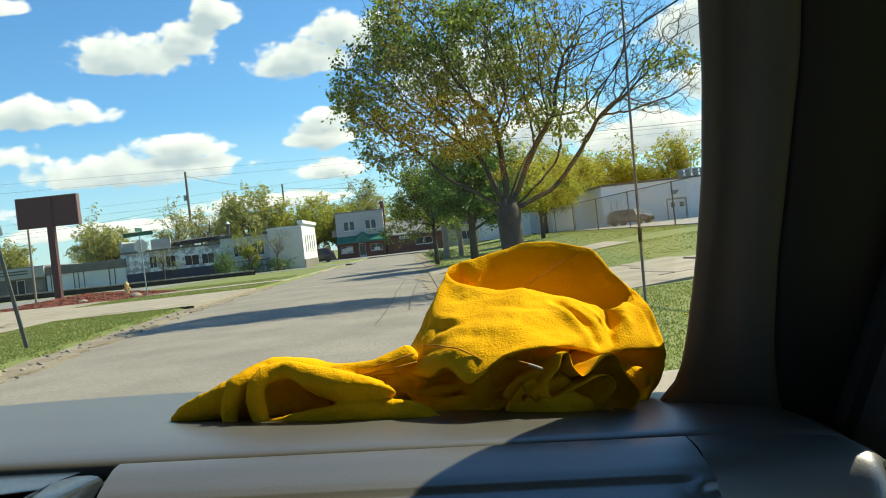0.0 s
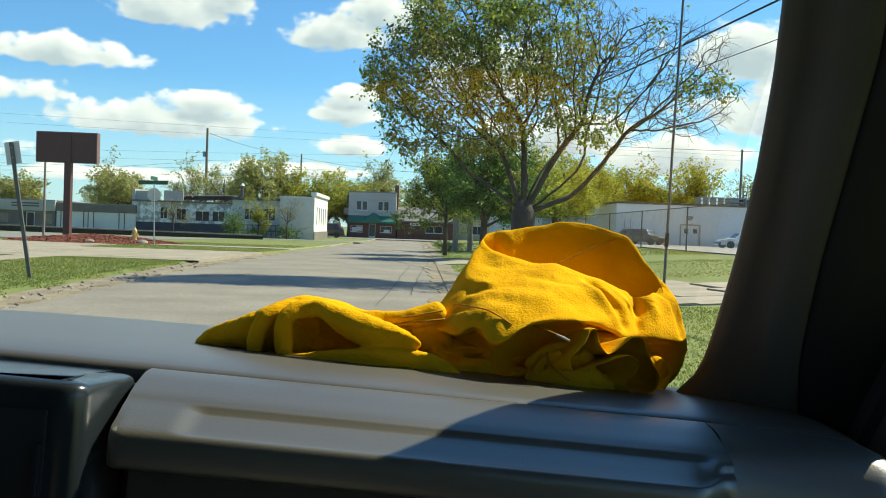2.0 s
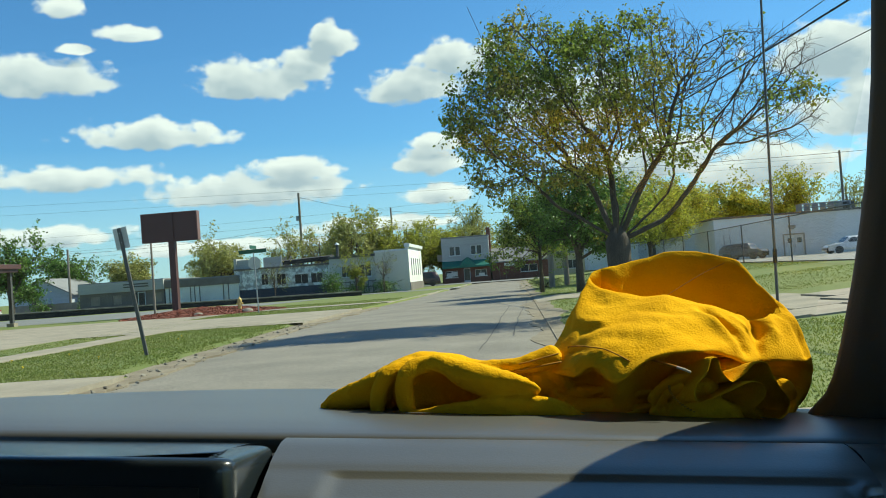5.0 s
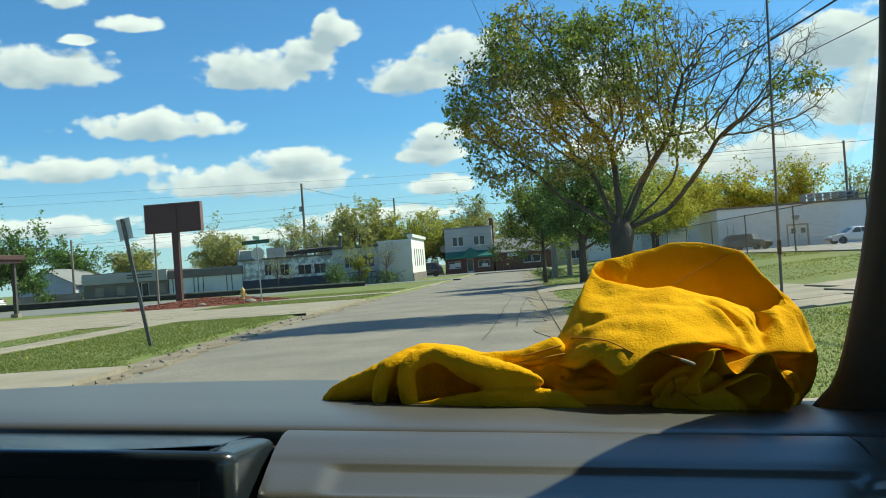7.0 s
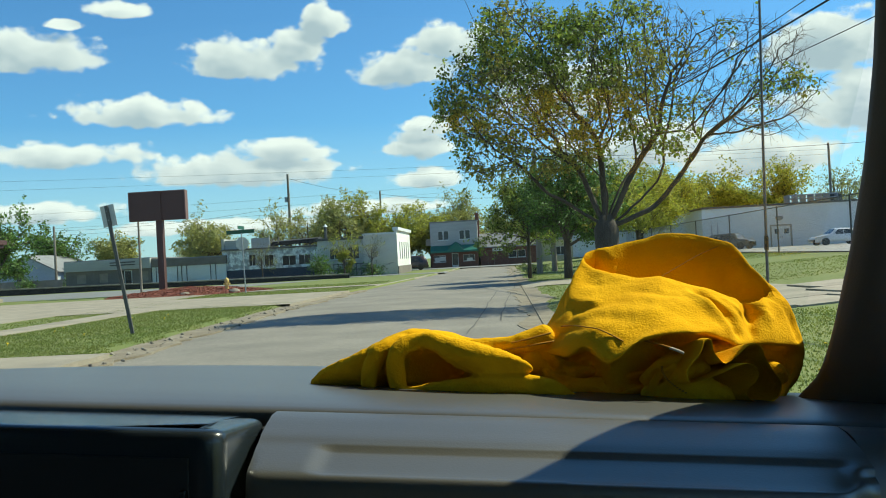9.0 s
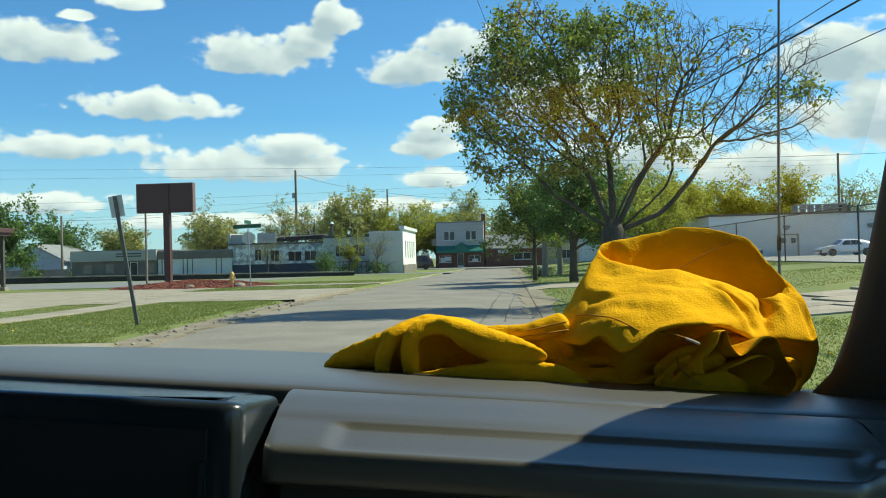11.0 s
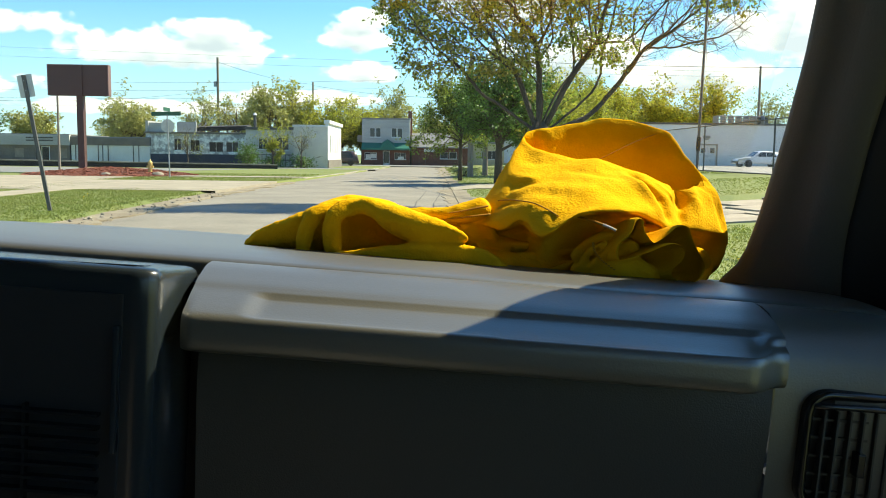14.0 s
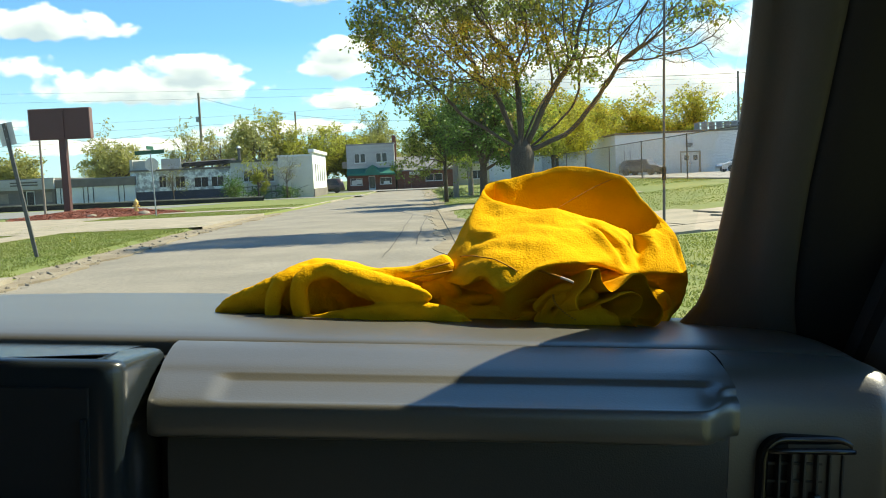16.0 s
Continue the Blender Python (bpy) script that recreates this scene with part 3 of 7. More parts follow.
def build_slabs():
    """Broken concrete slabs of the crossing walk, each a piece of its own."""
    base = thing("concrete_walk", Matrix.Identity(4), "broken uneven concrete slabs of a walk through the grass", "footway", kind="structure")
    rng = random.Random(12)
    for r in range(4):
        for c in range(7):
            x0, y0 = 2.6 + c * 1.55 + r * 0.12, 17.4 + r * 1.75 + c * 0.32
            if r == 3 and c in (3, 4):
                continue
            dz = land(x0 + 0.7, y0 + 0.8)
            sh = box(-0.75, 0.75, -0.85, 0.85, -0.25, 0.03, 0.012)
            ob = part("slab", sh, CONCRETE, base)
            ob.matrix_basis = pose(x0 + 0.7, y0 + 0.8, dz + 0.012, rng.uniform(-0.5, 0.5), rng.uniform(-0.5, 0.5) - 3.0, 11 + rng.uniform(-2, 2))


def build_grass():
    """Blades over the near verges."""
    rng = np.random.RandomState(3)
    vs, fs = [], []

    def patch(n, x0, x1, y0, y1, h0, h1, keep):
        k = 0
        while k < n:
            x, y = rng.uniform(x0, x1), y0 + (y1 - y0) * rng.uniform(0, 1) ** 1.25
            if not keep(x, y):
                k += 1
                continue
            k += 1
            z = land(x, y) - 0.005
            h, a, w = rng.uniform(h0, h1) * (0.7 + 0.6 * abs(noise3((x, y, 0), 0.9))), rng.uniform(0, 6.283), rng.uniform(0.006, 0.012) * (1 + y / 22)
            lx, ly = rng.normal(0, 0.35, 2) * h
            i = len(vs)
            vs.extend([(x - w * math.cos(a), y - w * math.sin(a), z), (x + w * math.cos(a), y + w * math.sin(a), z), (x + lx, y + ly, z + h)])
            fs.append((i, i + 1, i + 2))

    def right_ok(x, y):
        return not (5.4 < y < 8.1) and not (2.4 < x and 17.2 + (x - 2.6) * 0.2 < y < 24.6 + (x - 2.6) * 0.2) and x > RIGHT + 0.45 + 0.5 * noise3((7, y, 0), 0.3) + 0.2 * rng.normal() and not 37 < y < 43

    def left_ok(x, y):
        return x < kerb_left(y) - 0.16 - 0.2 * noise3((1, y, 0), 0.9) and not (-14.2 < x < -12.8) and y > 15.5
    patch(34000, RIGHT + 0.1, 9.0, 8.1, 17.4, 0.02, 0.05, right_ok)
    patch(22000, RIGHT + 0.1, 14.5, 22, 45, 0.025, 0.05, right_ok)
    patch(20000, RIGHT + 0.4, 15.3, 45, 100, 0.03, 0.06, right_ok)
    patch(36000, -12.9, -7.3, 15.5, 33, 0.02, 0.05, left_ok)
    patch(6000, -16.4, -14.1, 16, 40, 0.025, 0.05, left_ok)
    patch(12000, -17, -7.6, 43, 60, 0.025, 0.05, lambda x, y: x < kerb_left(y) - 0.2)
    tagged(mesh_ob("grass", vs, fs, BLADE), "short green grass blades of the verges", "grass", kind="stuff")
    # dandelions
    rng2 = random.Random(8)
    heads = []
    for k in range(26):
        if k < 16:
            x, y = rng2.uniform(2.0, 5.2), rng2.uniform(8.6, 15)
        else:
            x, y = rng2.uniform(-12.5, -8), rng2.uniform(16, 30)
        z = land(x, y) + 0.06
        heads.append(moved(box(-0.02, 0.02, -0.02, 0.02, -0.008, 0.010, 0.007), pose(x, y, z, rng2.uniform(-30, 30), rng2.uniform(-30, 30), 0)))
        heads.append(tube([(x, y, z - 0.09), (x, y, z)], 0.004, 4))
    tagged(mesh_ob("dandelions", *join(*heads), DANDELION), "small yellow dandelion heads in the grass", "flowers", kind="stuff")
    # stones and crumbs along the broken kerb
    bits = []
    for k in range(260):
        y = 12 + 20 * rng2.random()
        x = kerb_left(y) + rng2.gauss(0.25, 0.28)
        s = rng2.choice((0.008, 0.012, 0.015, 0.015, 0.035)) * rng2.uniform(0.7, 1.4)
        bits.append(moved(box(-s, s, -s * 0.8, s * 0.8, -s * 0.5, s * 0.5, s * 0.35), pose(x, y, 0.03 + s * 0.35, rng2.uniform(0, 40), rng2.uniform(0, 40), rng2.uniform(0, 180))))
    tagged(mesh_ob("kerb_rubble", *join(*bits), STONE), "loose stones and kerb crumbs in the gutter", "rubble", kind="stuff")


build_ground()
build_road()
build_kerbs()
build_paving()
build_slabs()


# ---- buildings ----
def window(parent, x, z, w, h, y=0.06, frame_m=None, pane_m=None, sill=True, bars=1):
    """A window standing in a hole of a wall whose front is at y=0."""
    t = 0.05
    shapes = [box(x - w / 2, x + w / 2, y, y + 0.06, z, z + t), box(x - w / 2, x + w / 2, y, y + 0.06, z + h - t, z + h),
              box(x - w / 2, x - w / 2 + t, y, y + 0.06, z + t, z + h - t), box(x + w / 2 - t, x + w / 2, y, y + 0.06, z + t, z + h - t)]
    for k in range(bars):
        bx = x - w / 2 + w * (k + 1) / (bars + 1)
        shapes.append(box(bx - 0.025, bx + 0.025, y + 0.005, y + 0.055, z + t, z + h - t))
    win = part("window", join(*shapes), frame_m or WHITETRIM, parent)
    part("pane", box(x - w / 2 + 0.01, x + w / 2 - 0.01, y + 0.025, y + 0.04, z + 0.01, z + h - 0.01), pane_m or DARKGLASS, win)
    if sill:
        part("sill", box(x - w / 2 - 0.06, x + w / 2 + 0.06, -0.06, y + 0.02, z - 0.07, z - 0.002, 0.01), frame_m or WHITETRIM, win)
    return win


def door(parent, x, z, w, h, y=0.06, frame_m=None, pane_m=None, leaf_m=None):
    t = 0.07
    shapes = [box(x - w / 2, x + w / 2, y, y + 0.08, z + h - t, z + h), box(x - w / 2, x - w / 2 + t, y, y + 0.08, z, z + h - t), box(x + w / 2 - t, x + w / 2, y, y + 0.08, z, z + h - t),
              box(x - w / 2 + t, x + w / 2 - t, y, y + 0.08, z, z + 0.25)]
    d = part("door", join(*shapes), frame_m or WHITETRIM, parent)
    part("pane", box(x - w / 2 + t, x + w / 2 - t, y + 0.03, y + 0.045, z + 0.25, z + h - t), pane_m or DARKGLASS, d)
    part("handle", tube([(x + w / 2 - t - 0.02, y - 0.04, z + 0.95), (x + w / 2 - t - 0.02, y - 0.04, z + 1.2)], 0.015, 6), STEELDARK, d)
    return d


def block(x0, x1, z0, z1, depth, front=0.25):
    """Side and back walls behind a front wall."""
    return join(box(x0, x0 + 0.25, front, depth, z0, z1), box(x1 - 0.25, x1, front, depth, z0, z1), box(x0 + 0.25, x1 - 0.25, depth - 0.25, depth, z0, z1))


def corner_store():
    m = facing(-9.8, 121.0, 0.02)
    b = thing("corner_store", m, "two-storey grey corner store with a green awning", "building")
    holes = [(1.05, 1.75, 3.85, 5.1), (1.85, 2.55, 3.85, 5.1), (4.0, 4.7, 3.85, 5.1), (4.8, 5.5, 3.85, 5.1), (0.35, 2.0, 0.85, 1.75), (2.85, 3.75, 0.1, 2.0), (4.4, 6.0, 0.85, 1.75)]
    up = [h for h in holes if h[2] > 3]
    low = [h for h in holes if h[2] < 3]
    part("upper_wall", wall_with_holes(0, 6.5, 3.05, 6.25, up), SIDING, b, "grey clapboard upper storey")
    part("lower_wall", wall_with_holes(0, 6.5, 0, 3.05, low), BRICK, b, "dark red brick shopfront")
    part("side_wall", block(0, 6.5, 0, 6.25, 12), SIDING, b)
    part("roof", join(box(-0.08, 6.58, -0.1, 12.05, 6.25, 6.42, 0.03)), ROOFGREY, b, "flat parapet cap")
    for x0, x1, z0, z1 in up:
        window(b, (x0 + x1) / 2, z0, x1 - x0, z1 - z0, bars=0)
    for x0, x1, z0, z1 in (low[0], low[2]):
        window(b, (x0 + x1) / 2, z0, x1 - x0, z1 - z0, bars=1)
    door(b, 3.3, 0.1, 0.9, 1.9)
    part("poster", box(0.5, 1.2, 0.03, 0.05, 0.35, 1.5), WHITETRIM, b, "white paper notice")
    part("poster", box(1.15, 1.95, 0.03, 0.05, 1.0, 1.6), WHITETRIM, b, "white paper notice")
    part("poster", box(4.9, 5.7, 0.03, 0.05, 0.75, 1.25), WHITETRIM, b, "white paper notice")
    # awning: sloped canvas with a raised gable over the door
    vs = [(0, -0.02, 3.1), (6.5, -0.02, 3.1), (6.5, -1.1, 2.35), (0, -1.1, 2.35), (0, -1.1, 2.1), (6.5, -1.1, 2.1), (0, -0.02, 2.1), (6.5, -0.02, 2.1)]
    aw = part("awning", (vs, [(3, 2, 1, 0), (4, 5, 2, 3), (0, 6, 4, 3), (1, 2, 5, 7)]), AWNING, b)
    vs = [(2.4, -1.14, 2.35), (4.6, -1.14, 2.35), (3.5, -1.14, 3.55), (2.4, -0.02, 2.9), (4.6, -0.02, 2.9), (3.5, -0.02, 3.55)]
    part("gable", (vs, [(0, 1, 2), (2, 5, 3, 0), (1, 4, 5, 2)]), AWNING, aw, "peaked green canvas over the door")
    part("chimney", box(6.2, 6.75, 2.0, 2.6, 4.0, 7.5, 0.03), BRICK, b, "tall dark brick chimney")
    part("balcony", join(box(-0.7, -0.02, 0.6, 2.4, 3.2, 3.3), box(-0.7, -0.64, 0.6, 2.4, 3.3, 4.1), box(-0.64, -0.02, 0.6, 0.66, 3.3, 4.1)), BOARD, b, "small wooden side landing")
    # single-storey annexe
    m = facing(-3.05, 121.4, 0.02)
    a = thing("brick_annexe", m, "single-storey red brick shop beside the corner store", "building")
    holes = [(1.0, 1.9, 0.05, 2.1), (3.9, 5.0, 1.0, 1.95), (5.15, 6.2, 1.0, 1.95)]
    part("wall", wall_with_holes(0, 7.9, 0, 2.45, holes), BRICK, a)
    part("fascia", box(-0.05, 7.95, -0.35, 0.3, 2.45, 2.6), ROOFGREY, a)
    vs = [(-0.05, -0.35, 2.6), (7.95, -0.35, 2.6), (7.95, 1.6, 4.5), (-0.05, 1.6, 4.5), (7.95, 10, 4.5), (-0.05, 10, 4.5), (-0.05, 1.6, 0), (7.95, 1.6, 0), (-0.05, 10, 0), (7.95, 10, 0)]
    part("roof", (vs, [(0, 1, 2, 3), (3, 2, 4, 5), (3, 5, 8, 6), (2, 7, 9, 4), (5, 4, 9, 8)]), mat("weathered_shingle", (0.33, 0.31, 0.28), 0.95, (0.27, 0.25, 0.23), 0.6, 0.5, 7.0, 0.15, 0.3), a, "sloped grey-brown shingle front")
    part("door", box(1.03, 1.87, 0.08, 0.13, 0.05, 2.08), BRICK, a, "dark red door")
    window(a, 4.45, 1.0, 1.1, 0.95, bars=0)
    window(a, 5.67, 1.0, 1.05, 0.95, bars=0)
    part("notice", box(1.7, 3.1, -0.03, -0.002, 1.95, 2.35), WHITETRIM, a, "white sign board")
    # cream block beyond
    m = facing(5.4, 123, 0.1)
    c = thing("cream_building", m, "low cream-painted building with a flat roof", "building")
    part("wall", wall_with_holes(0, 15, 0, 3.0, [(1.2, 3.4, 0.9, 2.1), (6.5, 8.6, 0.1, 2.3), (9.2, 11, 0.9, 2.0)]), CREAM, c)
    part("side_wall", block(0, 15, 0, 3.0, 8), CREAM, c)
    part("roof", box(-0.3, 15.3, -0.3, 8.2, 3.0, 3.3, 0.02), ROOFGREY, c)
    window(c, 2.3, 0.9, 2.2, 1.2, bars=2)
    window(c, 10.1, 0.9, 1.8, 1.1, bars=1)
    part("door", box(6.55, 8.55, 0.1, 0.16, 0.1, 2.28), WHITETRIM, c, "white roller door")


def burnt_row():
    m = facing(-32.2, 99.5, 0.0)
    b = thing("burnt_building", m, "single-storey fire-damaged building with a navy base and peeling white paint", "building")
    holes = [(3.1, 3.9, 1.7, 3.0), (4.9, 6.0, 1.6, 2.9), (7.0, 8.6, 1.55, 2.7), (8.9, 10.3, 1.55, 2.7)]
    part("upper_wall", wall_with_holes(0, 11.3, 1.3, 3.55, holes), BURNT, b, "scorched peeling white painted wall")
    part("base_wall", box(-0.06, 11.36, -0.06, 0.25, 0, 1.298), NAVY, b, "navy painted plinth")
    part("side_wall", block(0, 11.3, 0, 3.55, 9), BURNT, b)
    for x0, x1, z0, z1 in holes:
        window(b, (x0 + x1) / 2, z0, x1 - x0, z1 - z0, y=0.1, frame_m=BURNT, sill=False, bars=1)
    part("cornice", join(box(-0.1, 11.45, -0.18, 0.3, 3.55, 3.75, 0.02)), BRICK_GREY, b, "rust-stained cornice")
    part("parapet", join(box(0, 0.3, -0.02, 9, 3.75, 4.95), box(0.3, 3.0, 0.2, 0.35, 3.75, 4.75), box(3.2, 5.4, 1.0, 1.2, 3.75, 4.9)), SIDING, b, "broken grey parapet remains")
    rng = random.Random(5)
    for k in range(7):
        x = 3.6 + k * 1.05
        part("charred_rafter", tube([(x, 0.6 + rng.random(), 3.7), (x + rng.uniform(-0.8, 0.8), 4.5, 4.3 + rng.uniform(-0.1, 0.6))], 0.11, 5), CHAR_AND_SHADE, b)
    part("charred_roof", moved(box(0, 6.6, 0, 3.0, 0, 0.45), pose(4.4, 1.2, 3.85, 4, -2, 2)), CHAR_AND_SHADE, b, "blackened collapsed roof edge")
    part("corner_post", box(11.0, 11.34, -0.08, 0.1, 1.4, 3.5), WHITETRIM, b)
    # middle wing
    m = facing(-20.2, 95.5, 0.0)
    c = thing("middle_wing", m, "low weathered white block wing with broken windows", "building")
    holes = [(1.3, 2.3, 1.9, 3.1), (3.2, 4.6, 1.85, 3.2)]
    part("wall", wall_with_holes(0, 6.2, 0, 4.0, holes), mat("weathered_white_block", (0.66, 0.62, 0.54), 0.9, (0.48, 0.45, 0.39), 0.5, 0.6, 6.0, 0.15, 0.3), c)
    part("side_wall", block(0, 6.2, 0, 4.0, 12), WHITEWALL, c)
    for x0, x1, z0, z1 in holes:
        window(c, (x0 + x1) / 2, z0, x1 - x0, z1 - z0, y=0.1, bars=1)
    part("cornice", box(-0.1, 6.3, -0.15, 0.3, 4.0, 4.28, 0.02), STEELDARK, c)
    part("railing", join(*[box(-0.5, 6.0, -1.5, -1.44, z, z + 0.08) for z in (0.7, 1.3)], *[box(x, x + 0.07, -1.51, -1.43, 0, 1.4) for x in np.linspace(-0.5, 5.9, 14)]), STEELDARK, c, "dark wooden porch railing")
    part("chimney", tube([(0.6, 2, 4.2), (0.6, 2, 5.6)], 0.16, 8), STEELDARK, c, "dark metal flue")
    part("chimney_cap", tube([(0.6, 2, 5.62), (0.6, 2, 5.9)], [0.28, 0.05], 8), WHITETRIM, c)
    # end wing with the sunlit side wall
    m = facing(-14.0, 88.6, 0.0)
    d = thing("white_wing", m, "white stuccoed end wing with tall side windows and a stepped parapet", "building")
    part("wall", wall_with_holes(0, 3.4, 0, 4.15, []), mat("grey_white_block", (0.74, 0.69, 0.60), 0.9, (0.62, 0.58, 0.50), 0.5, 0.5, 6.0, 0.1, 0.2), d)
    sh = wall_with_holes(0, 12.5, 0, 4.5, [(2.0 + 2.0 * k, 2.75 + 2.0 * k, 1.6, 3.4) for k in range(5)])
    side = part("side_wall", moved(sh, pose(3.42, 0.02, 0, 0, 0, 90) @ Matrix.Diagonal((1, 1, 1, 1))), WHITEWALL, d, "bright white side wall")
    for k in range(5):
        part("pane", moved(box(2.0 + 2.0 * k, 2.75 + 2.0 * k, 0.12, 0.15, 1.6, 3.4), pose(3.42, 0.02, 0, 0, 0, 90)), mat("dusty_pane", (0.2, 0.22, 0.24), 0.3, None, 2.0, 0.5, 8.0, 0.1, 0.0) if k == 0 else MATS["dusty_pane"], d)
    part("back_wall", join(box(0, 0.25, 0.25, 12.5, 0, 4.15), box(0.25, 3.1, 12.2, 12.5, 0, 4.15)), WHITEWALL, d)
    part("parapet", join(box(-0.1, 3.3, -0.1, 0.25, 4.15, 4.35, 0.02), box(3.05, 3.62, -0.12, 12.6, 4.5, 4.85, 0.03)), WHITETRIM, d)
    part("roof", box(0.25, 3.05, 0.26, 12.2, 4.0, 4.1), ROOFGREY, d)
    part("plinth", box(3.44, 3.5, -0.05, 12.5, 0, 0.9), BRICK_GREY, d, "grey plinth")


def left_shops():
    m = facing(-40.4, 99.2, 0.0)
    a = thing("white_block_building", m, "long low white-painted building with a grey roof band", "building")
    holes = []
    part("wall", wall_with_holes(0, 8.7, 0, 2.15, holes), WHITEWALL, a)
    part("fascia", box(-0.1, 8.8, -0.12, 0.3, 2.15, 3.0, 0.02), BRICK_GREY, a, "grey-brown metal fascia")
    part("side_wall", block(0, 8.7, 0, 3.0, 10), WHITEWALL, a)
    part("roof", box(-0.1, 8.8, -0.1, 10, 3.0, 3.12), ROOFGREY, a)
    for x in (0.5, 3.0, 3.5, 4.1, 6.9, 7.5):
        part("downpipe", tube([(x, -0.05, 0.1), (x, -0.05, 2.2)], 0.05, 6), STEELDARK, a)
    m = facing(-50.6, 99.0, 0.0)
    b = thing("brick_shop", m, "low grey-brown brick shop with boarded windows", "building")
    holes = [(1.3, 2.4, 0.7, 1.75), (4.0, 5.0, 0.7, 1.75), (6.3, 7.9, 0.1, 1.95), (8.9, 9.8, 0.7, 1.75)]
    part("wall", wall_with_holes(0, 10.1, 0, 2.1, holes), BRICK_GREY, b)
    part("fascia", box(-0.1, 10.15, -0.2, 0.3, 2.1, 3.25, 0.02), SIDING, b, "pale grey panel fascia")
    part("sign_bars", join(*[box(5.4, 8.4, -0.24, -0.205, z, z + 0.13) for z in (2.55, 2.85)]), STEELDARK, b, "unreadable dark lettering bars")
    part("side_wall", block(0, 10.1, 0, 3.2, 12), BRICK_GREY, b)
    part("roof", box(-0.1, 10.15, -0.1, 12, 3.25, 3.35), ROOFGREY, b)
    for k in (0, 1, 3):
        x0, x1, z0, z1 = holes[k]
        part("board", box(x0, x1, 0.06, 0.1, z0, z1), BOARD, b, "weathered plywood board")
    door(b, 7.4, 0.1, 0.9, 1.85)
    part("pane", box(6.32, 6.93, 0.1, 0.12, 0.12, 1.93), DARKGLASS, b)
    # gabled house
    m = facing(-66.5, 112, 0.0)
    h = thing("gabled_house", m, "small pale-blue house with a grey gabled roof", "house")
    vs = [(0, 0, 0), (8, 0, 0), (8, 0, 2.6), (4, 0, 4.6), (0, 0, 2.6), (0, 12, 0), (8, 12, 0), (8, 12, 2.6), (4, 12, 4.6), (0, 12, 2.6)]
    part("wall", (vs, [(0, 1, 2, 3, 4), (6, 5, 9, 8, 7), (1, 6, 7, 2), (5, 0, 4, 9)]), mat("pale_blue_siding", (0.45, 0.5, 0.54), 0.85, (0.38, 0.42, 0.46), 0.4, 0.5, 5.0, 0.08, 0.1, stretch=(1, 1, 6)), h)
    for s in (-1, 1):
        vs = [(4, -0.4, 4.72), (4, 12.3, 4.72), (4 + s * 4.5, 12.3, 2.45), (4 + s * 4.5, -0.4, 2.45), (4, -0.4, 4.58), (4, 12.3, 4.58), (4 + s * 4.5, 12.3, 2.31), (4 + s * 4.5, -0.4, 2.31)]
        part("roof", (vs, [(0, 1, 2, 3), (7, 6, 5, 4), (0, 3, 7, 4), (1, 5, 6, 2), (3, 2, 6, 7)]), ROOFGREY, h)
    part("side_wing", box(8, 17, 2, 9, 0, 2.5), MATS["pale_blue_siding"], h)
    part("wing_roof", box(7.8, 17.3, 1.6, 9.3, 2.5, 2.75), ROOFGREY, h)
    part("window", box(2.6, 3.6, -0.05, -0.01, 1.2, 2.3), DARKGLASS, h)
    part("garden_fence", box(1.5, 17, -3.0, -2.9, 0, 1.3), BOARD, h, "dark board garden fence")


def brick_canopy_building():
    """Corner of a brick building with a flat canopy; its bricks near the corner are pieces."""
    m = pose(-35.1, 46.3, 0.1)
    b = thing("brick_building", m, "red-brown brick building with a flat brown canopy", "building")
    part("wall", join(box(-14, -0.02, 0.02, 9, 0, 6.6)), MORTAR, b, "mortared core wall")
    part("canopy", join(box(-6, 2.9, 3.4, 9.2, 3.75, 4.05, 0.03), box(-6, 2.75, 3.55, 9.05, 3.55, 3.75)), SIGNBROWN, b, "brown flat canopy")
    part("canopy_edge", box(-6, 2.98, 3.32, 3.4, 3.9, 4.12), SIGNEDGE, b)
    for x, y in ((2.4, 4.0), (2.4, 8.6)):
        p = part("canopy_post", box(x - 0.11, x + 0.11, y - 0.11, y + 0.11, 0, 3.55, 0.01), STEELDARK, b)
        part("footing", box(x - 0.25, x + 0.25, y - 0.25, y + 0.25, -0.05, 0.25, 0.02), CONCRETE, p)
    part("fascia", box(-14.1, 0.08, -0.06, 9.1, 6.6, 6.8), SIGNBROWN, b)
    me = part("brick", box(-0.1, 0.1, -0.05, 0.05, -0.033, 0.033, 0.004), BRICK, b)
    me.matrix_basis = pose(-0.12, -0.02, 0.05)
    for j in range(40):
        for i in range(6):
            piece("brick", me.data, b, pose(-0.12 - i * 0.215 - (0.107 if j % 2 else 0), -0.02, 0.2 + j * 0.16))
    rest = []
    for j in range(80):
        for i in range(40):
            rest.append(moved(([(-0.1, -0.07, -0.033), (0.1, -0.07, -0.033), (0.1, -0.07, 0.033), (-0.1, -0.07, 0.033), (-0.1, 0.03, -0.033), (0.1, 0.03, -0.033), (0.1, 0.03, 0.033), (-0.1, 0.03, 0.033)], [(0, 1, 2, 3), (3, 2, 6, 7), (0, 4, 5, 1), (1, 5, 6, 2), (0, 3, 7, 4)]), pose(0.03, 0.16 + i * 0.215 + (0.107 if j % 2 else 0), 0.05 + j * 0.08, 0, 0, 90)))
    part("side_bricks", join(*rest), BRICK, b)["kind"] = "stuff"


